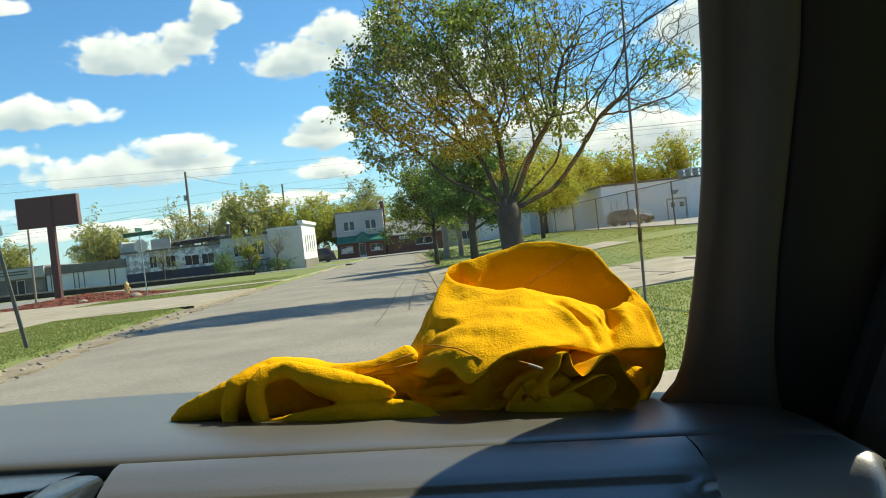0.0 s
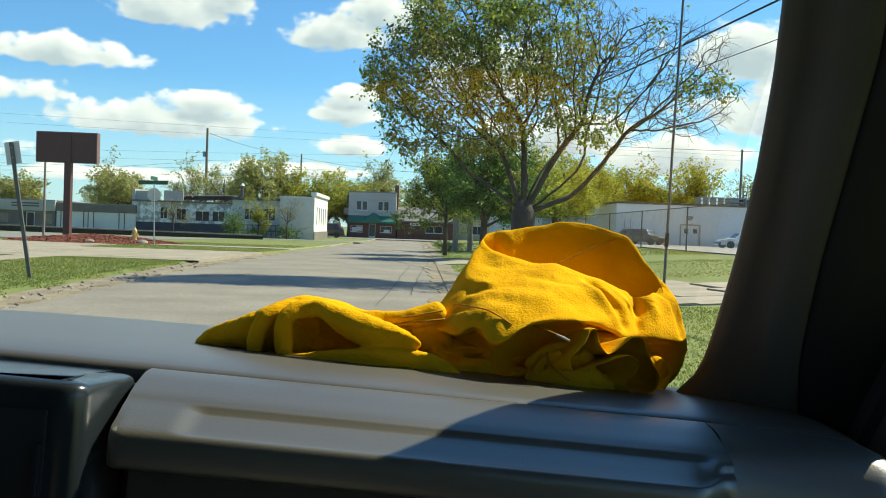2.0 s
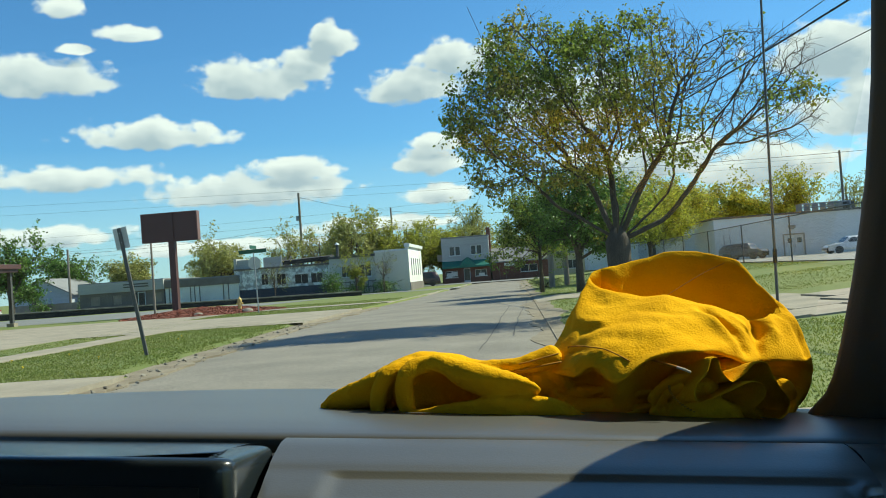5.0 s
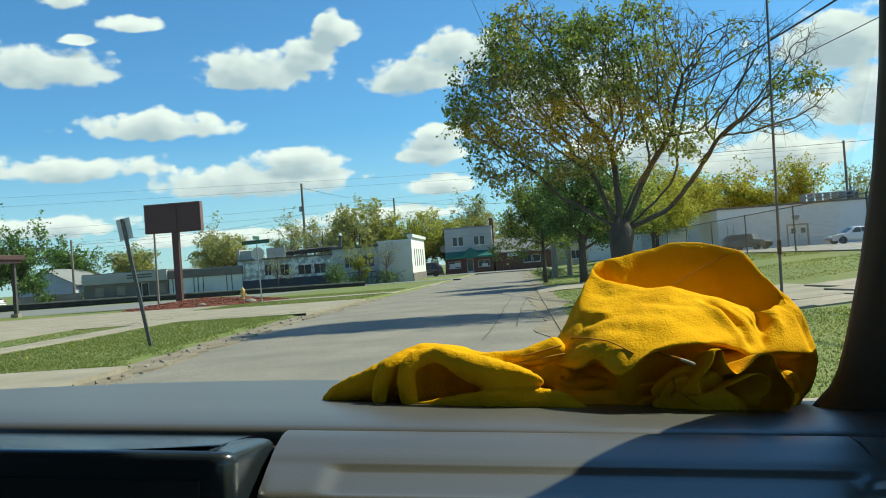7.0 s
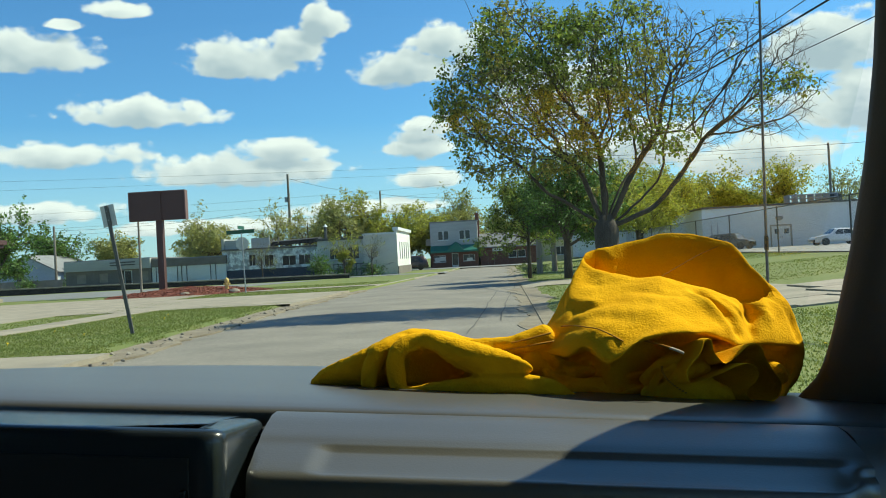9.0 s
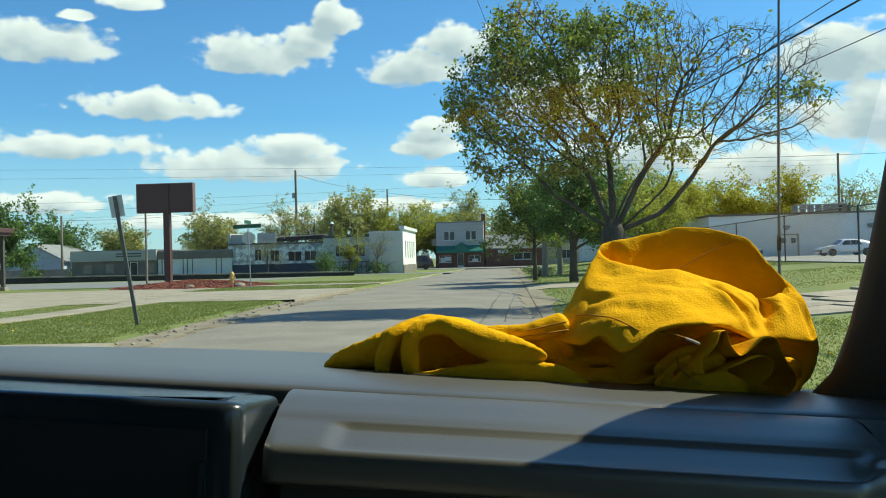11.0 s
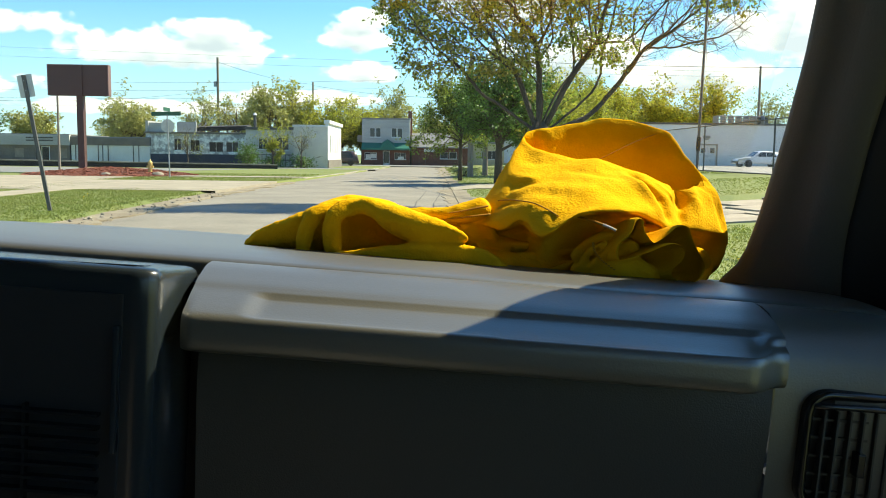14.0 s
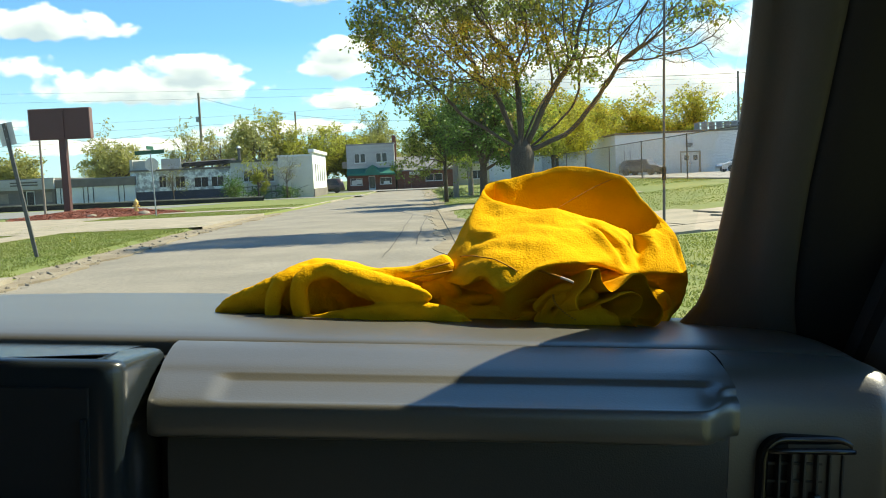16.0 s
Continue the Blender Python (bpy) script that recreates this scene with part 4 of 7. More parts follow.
def right_hall():
    m = facing(20.6, 92.0, 0.72)
    b = thing("white_hall", m, "long white painted block hall with double doors", "building")
    part("wall", wall_with_holes(0, 34, 0, 4.25, [(6.9, 8.8, 0, 2.15)]), GREYWALL, b)
    part("side_wall", block(0, 34, 0, 4.25, 16), GREYWALL, b)
    part("roof", join(box(-0.15, 34.2, -0.18, 16, 4.25, 4.45, 0.02)), STEELDARK, b, "dark metal roof edge")
    for x0 in (6.92, 7.87):
        d = part("door", box(x0, x0 + 0.91, 0.05, 0.1, 0, 2.13), WHITETRIM, b, "white steel door with a small window")
        part("pane", box(x0 + 0.3, x0 + 0.75, 0.03, 0.052, 1.35, 1.85), DARKGLASS, d)
        part("handle", tube([(x0 + (0.82 if x0 < 7 else 0.09), 0.02, 0.95), (x0 + (0.82 if x0 < 7 else 0.09), 0.02, 1.15)], 0.02, 6), STEELDARK, d)
    part("door_frame", join(box(6.75, 6.9, -0.03, 0.12, 0, 2.3), box(8.8, 8.95, -0.03, 0.12, 0, 2.3), box(6.9, 8.8, -0.03, 0.12, 2.15, 2.3)), CONCRETE, b)
    for x in (7.7, 16.0, 24.5):
        part("wall_lamp", join(box(x - 0.35, x + 0.35, -0.3, -0.002, 2.85, 3.15, 0.05), box(x - 0.2, x + 0.2, -0.2, -0.01, 2.7, 2.85)), LAMPMETAL, b, "boxy wall lamp")
    # roof rails, vents, pipes
    rails = [box(9.5, 14.5, 2.0 + 0.6 * k, 2.05 + 0.6 * k, 4.9, 4.95) for k in range(4)] + [box(9.5, 14.5, 2.0 + 0.6 * k, 2.05 + 0.6 * k, 5.3, 5.35) for k in range(4)] + [box(x, x + 0.06, 2, 3.9, 4.4, 5.35) for x in np.linspace(9.5, 14.4, 7)]
    part("roof_rail", join(*rails), STEEL, b, "grey rooftop pipe rack")
    part("roof_vent", box(13.6, 15.2, 3.0, 4.0, 4.4, 5.25, 0.04), STEELDARK, b)
    part("pier", box(18.9, 22.0, -0.5, 0.0, 0, 5.6, 0.02), GREYWALL, b, "taller white pier")
    for x in (0.9, 1.5):
        part("pipe", tube([(x, -0.08, 0.2), (x, -0.08, 2.6)], 0.05, 6), STEEL, b)
    part("meter_box", join(box(0.2, 2.6, -0.35, -0.02, 0.9, 1.0), box(0.3, 0.9, -0.3, -0.02, 0.3, 1.3, 0.02), box(1.8, 2.5, -0.3, -0.02, 0.3, 1.2, 0.02)), STEEL, b)
    m = facing(9.5, 112, 0.6)
    c = thing("grey_shed", m, "low pale grey shed behind the fence", "building")
    part("wall", wall_with_holes(0, 13, 0, 2.9, []), GREYWALL, c)
    part("side_wall", block(0, 13, 0, 2.9, 8), GREYWALL, c)
    part("roof", box(-0.2, 13.2, -0.2, 8.1, 2.9, 3.1, 0.02), ROOFGREY, c)
    # pale stair at the far end of the lot
    m = facing(35.6, 72, 0.72)
    s = thing("entry_stair", m, "white wooden entry stair with railings", "stairs")
    for k in range(7):
        part("step", box(0.3 * k, 3, 0, 1.4, 0.18 * k, 0.18 * k + 0.18), WHITETRIM, s)
    for y in (0, 1.35):
        part("railing", join(tube([(0, y, 0.95), (2.1, y, 2.2), (3, y, 2.25)], 0.04, 6), tube([(0, y, 0.5), (2.1, y, 1.75), (3, y, 1.8)], 0.03, 6), *[tube([(x, y, 0.6 * x), (x, y, 0.95 + 0.6 * x)], 0.03, 6) for x in (0.05, 0.7, 1.4, 2.05)]), WHITETRIM, s)


corner_store()
burnt_row()
left_shops()
brick_canopy_building()
right_hall()


# ---- street furniture ----
def brown_sign():
    m = pose(-22.5, 57.0, 0.55)
    s = thing("brown_sign", m, "large blank brown signboard on a thick square pole", "sign")
    part("pole", box(-0.21, 0.21, -0.21, 0.21, -0.4, 4.6, 0.02), SIGNBROWN, s)
    part("centre_post", box(-0.22, 0.22, -0.32, 0.1, 4.4, 6.35, 0.02), SIGNBROWN, s)
    for x0, x1 in ((-1.93, -0.05), (0.02, 1.80)):
        p = part("panel", box(x0, x1, -0.24, 0.24, 4.42, 6.3, 0.02), SIGNBROWN, s)
        part("panel_edge", box(x1 if x0 > 0 else x0 - 0.06, x1 + 0.06 if x0 > 0 else x0, -0.25, 0.25, 4.42, 6.3, 0.01), SIGNEDGE, p)
    part("cap_rail", box(-1.98, 1.85, -0.27, 0.27, 6.3, 6.36), SIGNEDGE, s)


def mulch_bed():
    bed = thing("mulch_bed", Matrix.Identity(4), "raised bed of red wood mulch under the signboard", "mulch bed")

    def top(x, y):
        r = math.hypot((x + 19.4) / 5.0, (y - 54.0) / 5.5)
        return 0.07 + 0.46 * max(0.0, 1 - r) ** 0.8 + (0.06 * noise3((x, y, 0), 1.4) if r < 1 else 0)
    sh = grid(48, 24, lambda i, j: (lambda a, r: (-19.4 + 5.0 * r * math.cos(a), 54 + 5.5 * r * math.sin(a), top(-19.4 + 5.0 * r * math.cos(a), 54 + 5.5 * r * math.sin(a))))(6.28319 * i / 48, 1.05 * (1 - j / 23.0) + 0.001), True)
    part("mound", sh, MULCH, bed, smooth=True)
    rng = random.Random(2)
    chips = []
    for k in range(3800):
        a, r = rng.uniform(3.1, 6.4), rng.random() ** 0.5
        x, y = -19.4 + 5.1 * r * math.cos(a), 54 + 5.6 * r * math.sin(a)
        l, w = rng.uniform(0.05, 0.13), rng.uniform(0.015, 0.035)
        mm = pose(x, y, top(x, y) + 0.02, rng.uniform(-35, 35), rng.uniform(-35, 35), rng.uniform(0, 180))
        chips.append(moved(([(-l, -w, 0), (l, -w, 0), (l, w, 0), (-l, w, 0), (0, 0, 0.02)], [(0, 1, 4), (1, 2, 4), (2, 3, 4), (3, 0, 4)]), mm))
    part("chips", join(*chips), CHIP, bed)["kind"] = "stuff"
    for x, y, s in ((-15.9, 51.2, 0.34), (-18.3, 49.6, 0.28)):
        r = mesh_ob("rock", *moved(blob(s, 0.55, 7), pose(x, y, 0.17)), STONE, True)
        tagged(r, "rounded pale boulder in the mulch", "rock", "rocks in the mulch")


def blob(size, flat, seed, n=14, rough=0.25):
    """An uneven rounded lump."""
    def at(i, j):
        a, b = 6.28319 * i / n, math.pi * (j / (n - 1) - 0.5)
        d = Vector((math.cos(a) * math.cos(b), math.sin(a) * math.cos(b), math.sin(b)))
        r = size * (1 + rough * noise3(d, 1.6, seed))
        return (d.x * r, d.y * r, d.z * r * flat)
    return grid(n, n, at, True)


def lathe(profile, sides=12):
    return grid(sides, len(profile), lambda i, j: (profile[j][0] * math.cos(6.28319 * i / sides), profile[j][0] * math.sin(6.28319 * i / sides), profile[j][1]), True)


def fire_hydrant():
    h = thing("fire_hydrant", pose(-16.7, 52.3, 0.22), "pale yellow fire hydrant on the mulch edge", "fire hydrant")
    part("barrel", lathe([(0.001, 0), (0.17, 0), (0.17, 0.05), (0.11, 0.06), (0.11, 0.5), (0.15, 0.51), (0.15, 0.56), (0.10, 0.57), (0.001, 0.57)]), HYDRANT, h, smooth=False)
    part("bonnet", lathe([(0.14, 0.57), (0.14, 0.62), (0.11, 0.70), (0.05, 0.75), (0.03, 0.76), (0.03, 0.82), (0.001, 0.82)]), HYDRANT, h, smooth=True)
    for a in (0, 90, 180):
        c = part("hose_cap", moved(tube([(0.09, 0, 0), (0.2, 0, 0)], 0.06, 10), pose(0, 0, 0.4, 0, 0, a - 180)), HYDRANT, h)


def leaning_post():
    p = thing("leaning_post", pose(-8.74, 20.2, 0.05, 0, -9.2, 0), "leaning dark steel post with a small sign seen from behind", "sign post")
    u = [box(-0.04, 0.04, -0.018, -0.012, 0, 3.15), box(-0.04, -0.034, -0.012, 0.03, 0, 3.15), box(0.034, 0.04, -0.012, 0.03, 0, 3.15)]
    part("post", join(*u), STEELDARK, p)
    part("plate", box(-0.17, 0.17, 0.032, 0.038, 2.65, 3.16, 0.002), ALU, p, "bare aluminium back of a sign")
    for z in (2.8, 3.02):
        part("bolt", tube([(0, -0.03, z), (0, 0.045, z)], 0.012, 6), STEEL, p)


def street_sign():
    p = thing("street_sign", pose(-14.45, 48.6, 0.05, 0, -1.5, 0), "steel post with green street name blades and a stop sign edge-on", "street sign")
    part("post", tube([(0, 0, 0), (0, 0, 3.45)], 0.035, 8), STEEL, p)
    part("blade", box(-0.85, 0.75, -0.012, 0.012, 3.4, 3.62), GREENSIGN, p, "green street name blade")
    part("blade", box(-0.012, 0.012, -0.6, 0.6, 3.64, 3.84), GREENSIGN, p, "green street name blade")
    oct_v = [(0.03 * s - 0.12, 0.38 * math.cos(radians(22.5 + 45 * k)), 2.85 + 0.38 * math.sin(radians(22.5 + 45 * k))) for s in (0, 1) for k in range(8)]
    st = part("stop_plate", (oct_v, [tuple(range(8))[::-1], tuple(range(8, 16))] + [(k, (k + 1) % 8, 8 + (k + 1) % 8, 8 + k) for k in range(8)]), ALU, p)
    st.matrix_basis = pose(0, 0, 0, 0, 0, -75)


def utility_pole(x, y, z, h, r, arm=0.0, cans=0, label="weathered wooden utility pole", turn=0.0):
    p = thing("utility_pole", pose(x, y, z, 0, 0, turn), label, "utility pole", "utility poles")
    part("mast", tube([(0, 0, -0.3), (0, 0, h * 0.5), (0, 0, h)], [r, r * 0.87, r * 0.72], 12), POLEWOOD, p)
    if arm:
        part("cross_arm", box(-arm, arm, -0.06, 0.06, h - 0.75, h - 0.62), POLEWOOD, p)
        for k in (-1, -0.5, 0.5, 1):
            part("insulator", tube([(arm * k * 0.95, 0, h - 0.62), (arm * k * 0.95, 0, h - 0.42)], [0.05, 0.03], 6), STEEL, p)
    for k in range(cans):
        part("transformer", tube([(-0.45, 0, h * 0.72), (-0.45, 0, h * 0.72 + 0.9)], 0.26, 10), STEEL, p, "grey can transformer")
    return p


def cable(a, b, sag, r=0.018, n=14):
    a, b = Vector(a), Vector(b)
    pts = [a.lerp(b, k / n) - Vector((0, 0, sag * 4 * (k / n) * (1 - k / n))) for k in range(n + 1)]
    c = mesh_ob("overhead_cable", *tube(pts, r, 4, False), WIRE)
    tagged(c, "black overhead cable slung between poles", "cable", "overhead cables")


def build_poles():
    utility_pole(-12.75, 20.2, 0.1, 9.5, 0.15, label="pale weathered wooden utility pole by the footway")
    utility_pole(-36.3, 150, 0, 17.3, 0.26, 0, 1)
    utility_pole(-57.5, 110, 0, 8.2, 0.18)
    utility_pole(-23.8, 175, 0, 15.5, 0.22)
    utility_pole(-26.3, 62.5, 0.1, 6.0, 0.09, label="thin steel lamp pole behind the signboard")
    utility_pole(2.4, 58, 0.15, 8.0, 0.2, label="weathered pole standing among the verge trees")
    utility_pole(3.6, 62, 0.2, 8.0, 0.2, label="weathered pole standing among the verge trees")
    utility_pole(38, 104, 0.7, 11.6, 0.17)
    utility_pole(70, 190, 0.7, 13, 0.22, 1.0)
    for dz, k in ((0, 0), (0.9, 1), (1.9, 2), (2.9, 3)):
        cable((-120, 104, 8.0 + dz * 1.0), (-5, 134, 9.3 + dz * 1.15), 1.2, 0.014)
    for dz in (0, 0.7):
        cable((-150, 78, 13.5 + dz * 2), (38, 104, 11.0 + dz * 0.8), 1.0, 0.011)
    cable((-57.5, 110, 7.6), (-36.3, 150, 12), 0.8, 0.025)
    cable((-57.5, 110, 7.6), (-120, 112, 7.8), 0.6, 0.025)
    cable((-36.3, 150, 16.6), (-23.8, 175, 15), 0.6, 0.03)
    cable((-23.8, 175, 14.8), (14, 128, 10), 1.0, 0.03)
    # service drops crossing over the verge tree
    cable((12.4, 9, 8.8), (2.4, 58, 7.6), 0.55, 0.03)
    cable((12.0, 9, 9.4), (3.6, 62, 7.9), 0.5, 0.014)
    cable((14.5, 9, 8.3), (2.5, 58, 7.2), 0.5, 0.014)
    cable((2.4, 58, 7.7), (44, 46, 7.2), 0.6, 0.014)
    cable((-1.3, 42, 14.2), (2.4, 58, 7.9), 0.1, 0.014)


def chain_fence():
    f = thing("chain_link_fence", Matrix.Identity(4), "tall galvanised chain-link fence around the lot", "fence")
    X, y0, y1, z0, h = 15.6, 30.0, 114.0, 0.68, 2.65
    for y in np.arange(y0, y1 + 0.1, 10.5):
        part("post", tube([(X, y, z0 - 0.2), (X, y, z0 + h + 0.05)], 0.045, 8), STEELDARK, f)
    for z in (z0 + h, z0 + 0.12):
        part("rail", tube([(X, y0, z), (X, y1, z)], 0.028, 6), STEELDARK, f)
    vs, fs = [], []
    for s in (1, -1):
        for y in np.arange(y0 - h, y1 + h, 0.155):
            a, b = (y, z0 + 0.05), (y + s * h, z0 + h)
            pts = []
            for (q, z) in (a, b):
                pts.append((min(max(q, y0), y1), z if y0 <= q <= y1 else z0 + 0.05 + (min(max(q, y0), y1) - y) * s * (h - 0.05) / h))
            if abs(pts[0][0] - pts[1][0]) < 0.1 or not all(z0 <= p[1] <= z0 + h + 0.01 for p in pts):
                continue
            i = len(vs)
            (ya, za), (yb, zb) = pts
            vs += [(X - 0.003, ya, za), (X + 0.003, ya, za - 0.003), (X + 0.003, ya, za + 0.003), (X - 0.003, yb, zb), (X + 0.003, yb, zb - 0.003), (X + 0.003, yb, zb + 0.003)]
            fs += [(i, i + 1, i + 4, i + 3), (i + 1, i + 2, i + 5, i + 4), (i + 2, i, i + 3, i + 5)]
    part("wire_mesh", (vs, fs), STEEL, f)["kind"] = "stuff"
    part("gate_frame", join(tube([(X - 4.4, 113, 0.3), (X - 4.4, 113, 3.2)], 0.05, 6), tube([(X - 4.4, 113, 3.2), (X, 113, 3.3)], 0.04, 6), tube([(X - 4.4, 113, 1.8), (X, 113, 1.9)], 0.04, 6)), STEELDARK, f)


def low_wall():
    w = thing("low_wall", Matrix.Identity(4), "low retaining wall with its shade coloured in and a pale concrete cap", "wall", kind="structure")
    top = lambda j: 0.85 - 0.45 * j / 30
    rows = [[(-80 + 66 * j / 30, 79.0, -0.1), (-80 + 66 * j / 30, 79.0, top(j)), (-80 + 66 * j / 30, 79.5, top(j)), (-80 + 66 * j / 30, 79.5, -0.1)] for j in range(31)]
    # near-black colour stands in for the shade on this face
    part("face", grid(4, 31, lambda i, j: rows[j][i]), CHAR_AND_SHADE, w, "wall face coloured near black for its shade")
    rows2 = [[(-80 + 66 * j / 30, 78.92, top(j) + 0.004), (-80 + 66 * j / 30, 78.92, top(j) + 0.11), (-80 + 66 * j / 30, 79.6, top(j) + 0.11), (-80 + 66 * j / 30, 79.6, top(j) + 0.004)] for j in range(31)]
    part("cap", grid(4, 31, lambda i, j: rows2[j][i]), KERB, w)


brown_sign()
mulch_bed()
fire_hydrant()
leaning_post()
street_sign()
build_poles()
chain_fence()
low_wall()


# ---- parked cars ----
def car(name, m, paint, label, length, height, width, tall=False):
    """A parked car along x, nose towards -x."""
    c = thing(name, m, label, "car", "parked cars")
    L, H, W = length, height, width / 2
    if tall:
        top = [(0.0, 0.72), (0.06, 0.9), (0.24, 1.02), (0.34, H - 0.02), (0.62, H), (0.9, H - 0.08), (0.985, 1.0), (1.0, 0.6)]
    else:
        top = [(0.0, 0.55), (0.05, 0.74), (0.27, 0.93), (0.43, H - 0.03), (0.60, H), (0.78, H - 0.12), (0.93, 1.02), (1.0, 0.62)]
    sill = 0.28
    prof = spline([(t * L, 0, z) for t, z in top], 40)
    rings = []
    for x, _, z in prof:
        belt = min(z, 0.92)
        tuck = W - 0.22 * max(0, z - 0.92) / max(H - 0.92, 0.1)
        end = 0.86 + 0.14 * min(1, min(x, L - x) / 0.5)
        rings.append([(x, -W * end, sill), (x, -W * end, belt * 0.6), (x, -W * end, belt), (x, -tuck * end, z - 0.02 if z > 1 else z), (x, -tuck * 0.7 * end, z), (x, tuck * 0.7 * end, z), (x, tuck * end, z - 0.02 if z > 1 else z), (x, W * end, belt), (x, W * end, belt * 0.6), (x, W * end, sill)])
    part("body", grid(10, len(rings), lambda i, j: rings[j][i], True), paint, c, smooth=True)
    for s in (-1, 1):
        y = s * (W - 0.10)
        a, b = (0.31, 0.66) if not tall else (0.3, 0.8)
        for x0, x1, x2, x3 in ((a + 0.02, a + 0.13, 0.525, 0.525), (0.535, 0.535, b, b + 0.08)):
            z0, z1 = 0.95, H - 0.10
            vs = [(x0 * L, s * (W + 0.004), z0), (x3 * L, s * (W + 0.004), z0), ((x2 if x2 != x3 else x2) * L, s * (W - 0.16), z1), (x1 * L, s * (W - 0.16), z1)]
            part("side_window", (vs, [(0, 1, 2, 3)] if s < 0 else [(3, 2, 1, 0)]), DARKGLASS, c)
        for x in (0.18 * L, 0.8 * L):
            r = 0.33 if not tall else 0.36
            wh = part("wheel", moved(lathe([(0.001, 0), (r * 0.62, 0.0), (r * 0.66, -0.03), (r, -0.02), (r, 0.18), (0.001, 0.18)], 20), pose(x, s * (W + 0.005), r - 0.0, 90 if s < 0 else -90) @ pose(0, 0, -0.02)), TYRE, c)
            part("rim", moved(lathe([(0.001, 0.03), (r * 0.2, 0.03), (r * 0.6, 0.015), (r * 0.62, 0.0)], 12), pose(x, s * (W + 0.02), r, 90 if s < 0 else -90)), RIM, wh)
        part("headlight", box(0.02 * L, 0.09 * L, s * W * 0.72 - 0.16, s * W * 0.72 + 0.16, 0.62, 0.74, 0.03), RIM, c)
        part("tail_light", box(0.965 * L, 0.99 * L, s * W * 0.72 - 0.16, s * W * 0.72 + 0.14, 0.75, 0.92, 0.02), mat("tail_red", (0.25, 0.01, 0.01), 0.3, None, 2, 0.5, 9, 0.05, 0.0) if "tail_red" not in MATS else MATS["tail_red"], c)
        part("door_mirror", box(0.335 * L, 0.36 * L, s * (W + 0.08) - 0.07, s * (W + 0.08) + 0.07, 0.93, 1.05, 0.02), paint, c)
    part("bumper", box(L - 0.1, L + 0.06, -W * 0.85, W * 0.85, 0.34, 0.56, 0.04), paint, c)
    part("windscreen", ([(0.285 * L, -W * 0.8, 0.97), (0.285 * L, W * 0.8, 0.97), (0.40 * L, W * 0.62, H - 0.06), (0.40 * L, -W * 0.62, H - 0.06)], [(3, 2, 1, 0)]), DARKGLASS, c)
    vs = [(0.925 * L, -W * 0.75, 1.06), (0.925 * L, W * 0.75, 1.06), (0.81 * L, W * 0.6, H - 0.10), (0.81 * L, -W * 0.6, H - 0.10)]
    part("rear_window", (vs, [(0, 1, 2, 3)]), DARKGLASS, c)
    return c


car("sedan", pose(27.3, 80, 0.76, 0, 0, 3), CARWHITE, "white four-door sedan parked before the white hall", 4.75, 1.46, 1.84)
car("hatchback", pose(23.6, 85, 0.76, 0, 0, 140), CARDARK, "dark grey-brown hatchback parked at an angle in the lot", 4.3, 1.55, 1.8, True)
car("dark_pickup", pose(-13.8, 108, 0.12, 0, 0, 4), CARRED, "dark maroon van parked beside the corner store", 4.6, 1.75, 1.9, True)
car("parked_car", pose(-68, 104, 0.1, 0, 0, 0), CARWHITE, "small white car parked by the gabled house", 4.3, 1.45, 1.75)


# ---- trees ----
def leaf_cloud(points, size, rng, droop=0.0):
    """Small folded leaves, one at each point."""
    n = len(points)
    p = np.array(points)
    a, b = rng.uniform(0, 6.283, n), rng.uniform(-1.0, 1.0, n)
    d = np.stack([np.cos(a) * np.cos(b), np.sin(a) * np.cos(b), np.sin(b) - droop], 1)
    d /= np.linalg.norm(d, axis=1)[:, None]
    s = np.cross(d, rng.normal(size=(n, 3)))
    s /= np.linalg.norm(s, axis=1)[:, None]
    up = np.cross(d, s)
    L = (size * rng.uniform(0.6, 1.3, n))[:, None]
    base, tip = p, p + d * L
    l = p + d * L * 0.5 + s * L * 0.32 + up * L * 0.12
    r = p + d * L * 0.5 - s * L * 0.32 + up * L * 0.12
    vs = np.stack([base, l, tip, r], 1).reshape(-1, 3)
    i = np.arange(n)[:, None] * 4
    fs = np.concatenate([i + [0, 1, 2], i + [0, 2, 3]], 1).reshape(-1, 3)
    return vs, fs


def grow(p, d, length, r, level, deep, rng, wood, twigs, tips, bend, kids):
    """One branch and all that grows from it."""
    n = 7 if level < 2 else 5 if level < 3 else 3
    pts, rad = [Vector(p)], [r]
    d = Vector(d).normalized()
    for k in range(n):
        d = (d + Vector((rng.gauss(0, 0.13), rng.gauss(0, 0.13), rng.gauss(0, 0.1) + bend)) * (1.0 if level < 2 else 1.4)).normalized()
        pts.append(pts[-1] + d * length / n)
        rad.append(max(r * (1 - 0.72 * (k + 1) / n), 0.004))
    (wood if level < 3 else twigs).append(tube(pts, rad, 8 if level == 0 else 6 if level < 2 else 4 if level < 3 else 3, False))
    if level >= deep - 1:
        tips.extend((q, level) for q in pts[1:])
    if level >= deep:
        return
    for k in range(kids[level]):
        f = 0.25 + 0.75 * (k + rng.random() * 0.8) / kids[level]
        i = min(int(f * n), n - 1)
        if deep > 3 and pts[i].z < 2.3 and level > 0:
            continue
        q = pts[i].lerp(pts[i + 1], f * n - i)
        dd = (pts[i + 1] - pts[i]).normalized()
        side = Vector((rng.gauss(0, 1), rng.gauss(0, 1), rng.gauss(0, 0.7)))
        side = (side - dd * side.dot(dd)).normalized()
        grow(q, dd * rng.uniform(0.55, 1.0) + side * rng.uniform(0.5, 0.95), length * rng.uniform(0.42, 0.68), max(rad[i] * 0.62, 0.005), level + 1, deep, rng, wood, twigs, tips, bend * 0.6, kids)


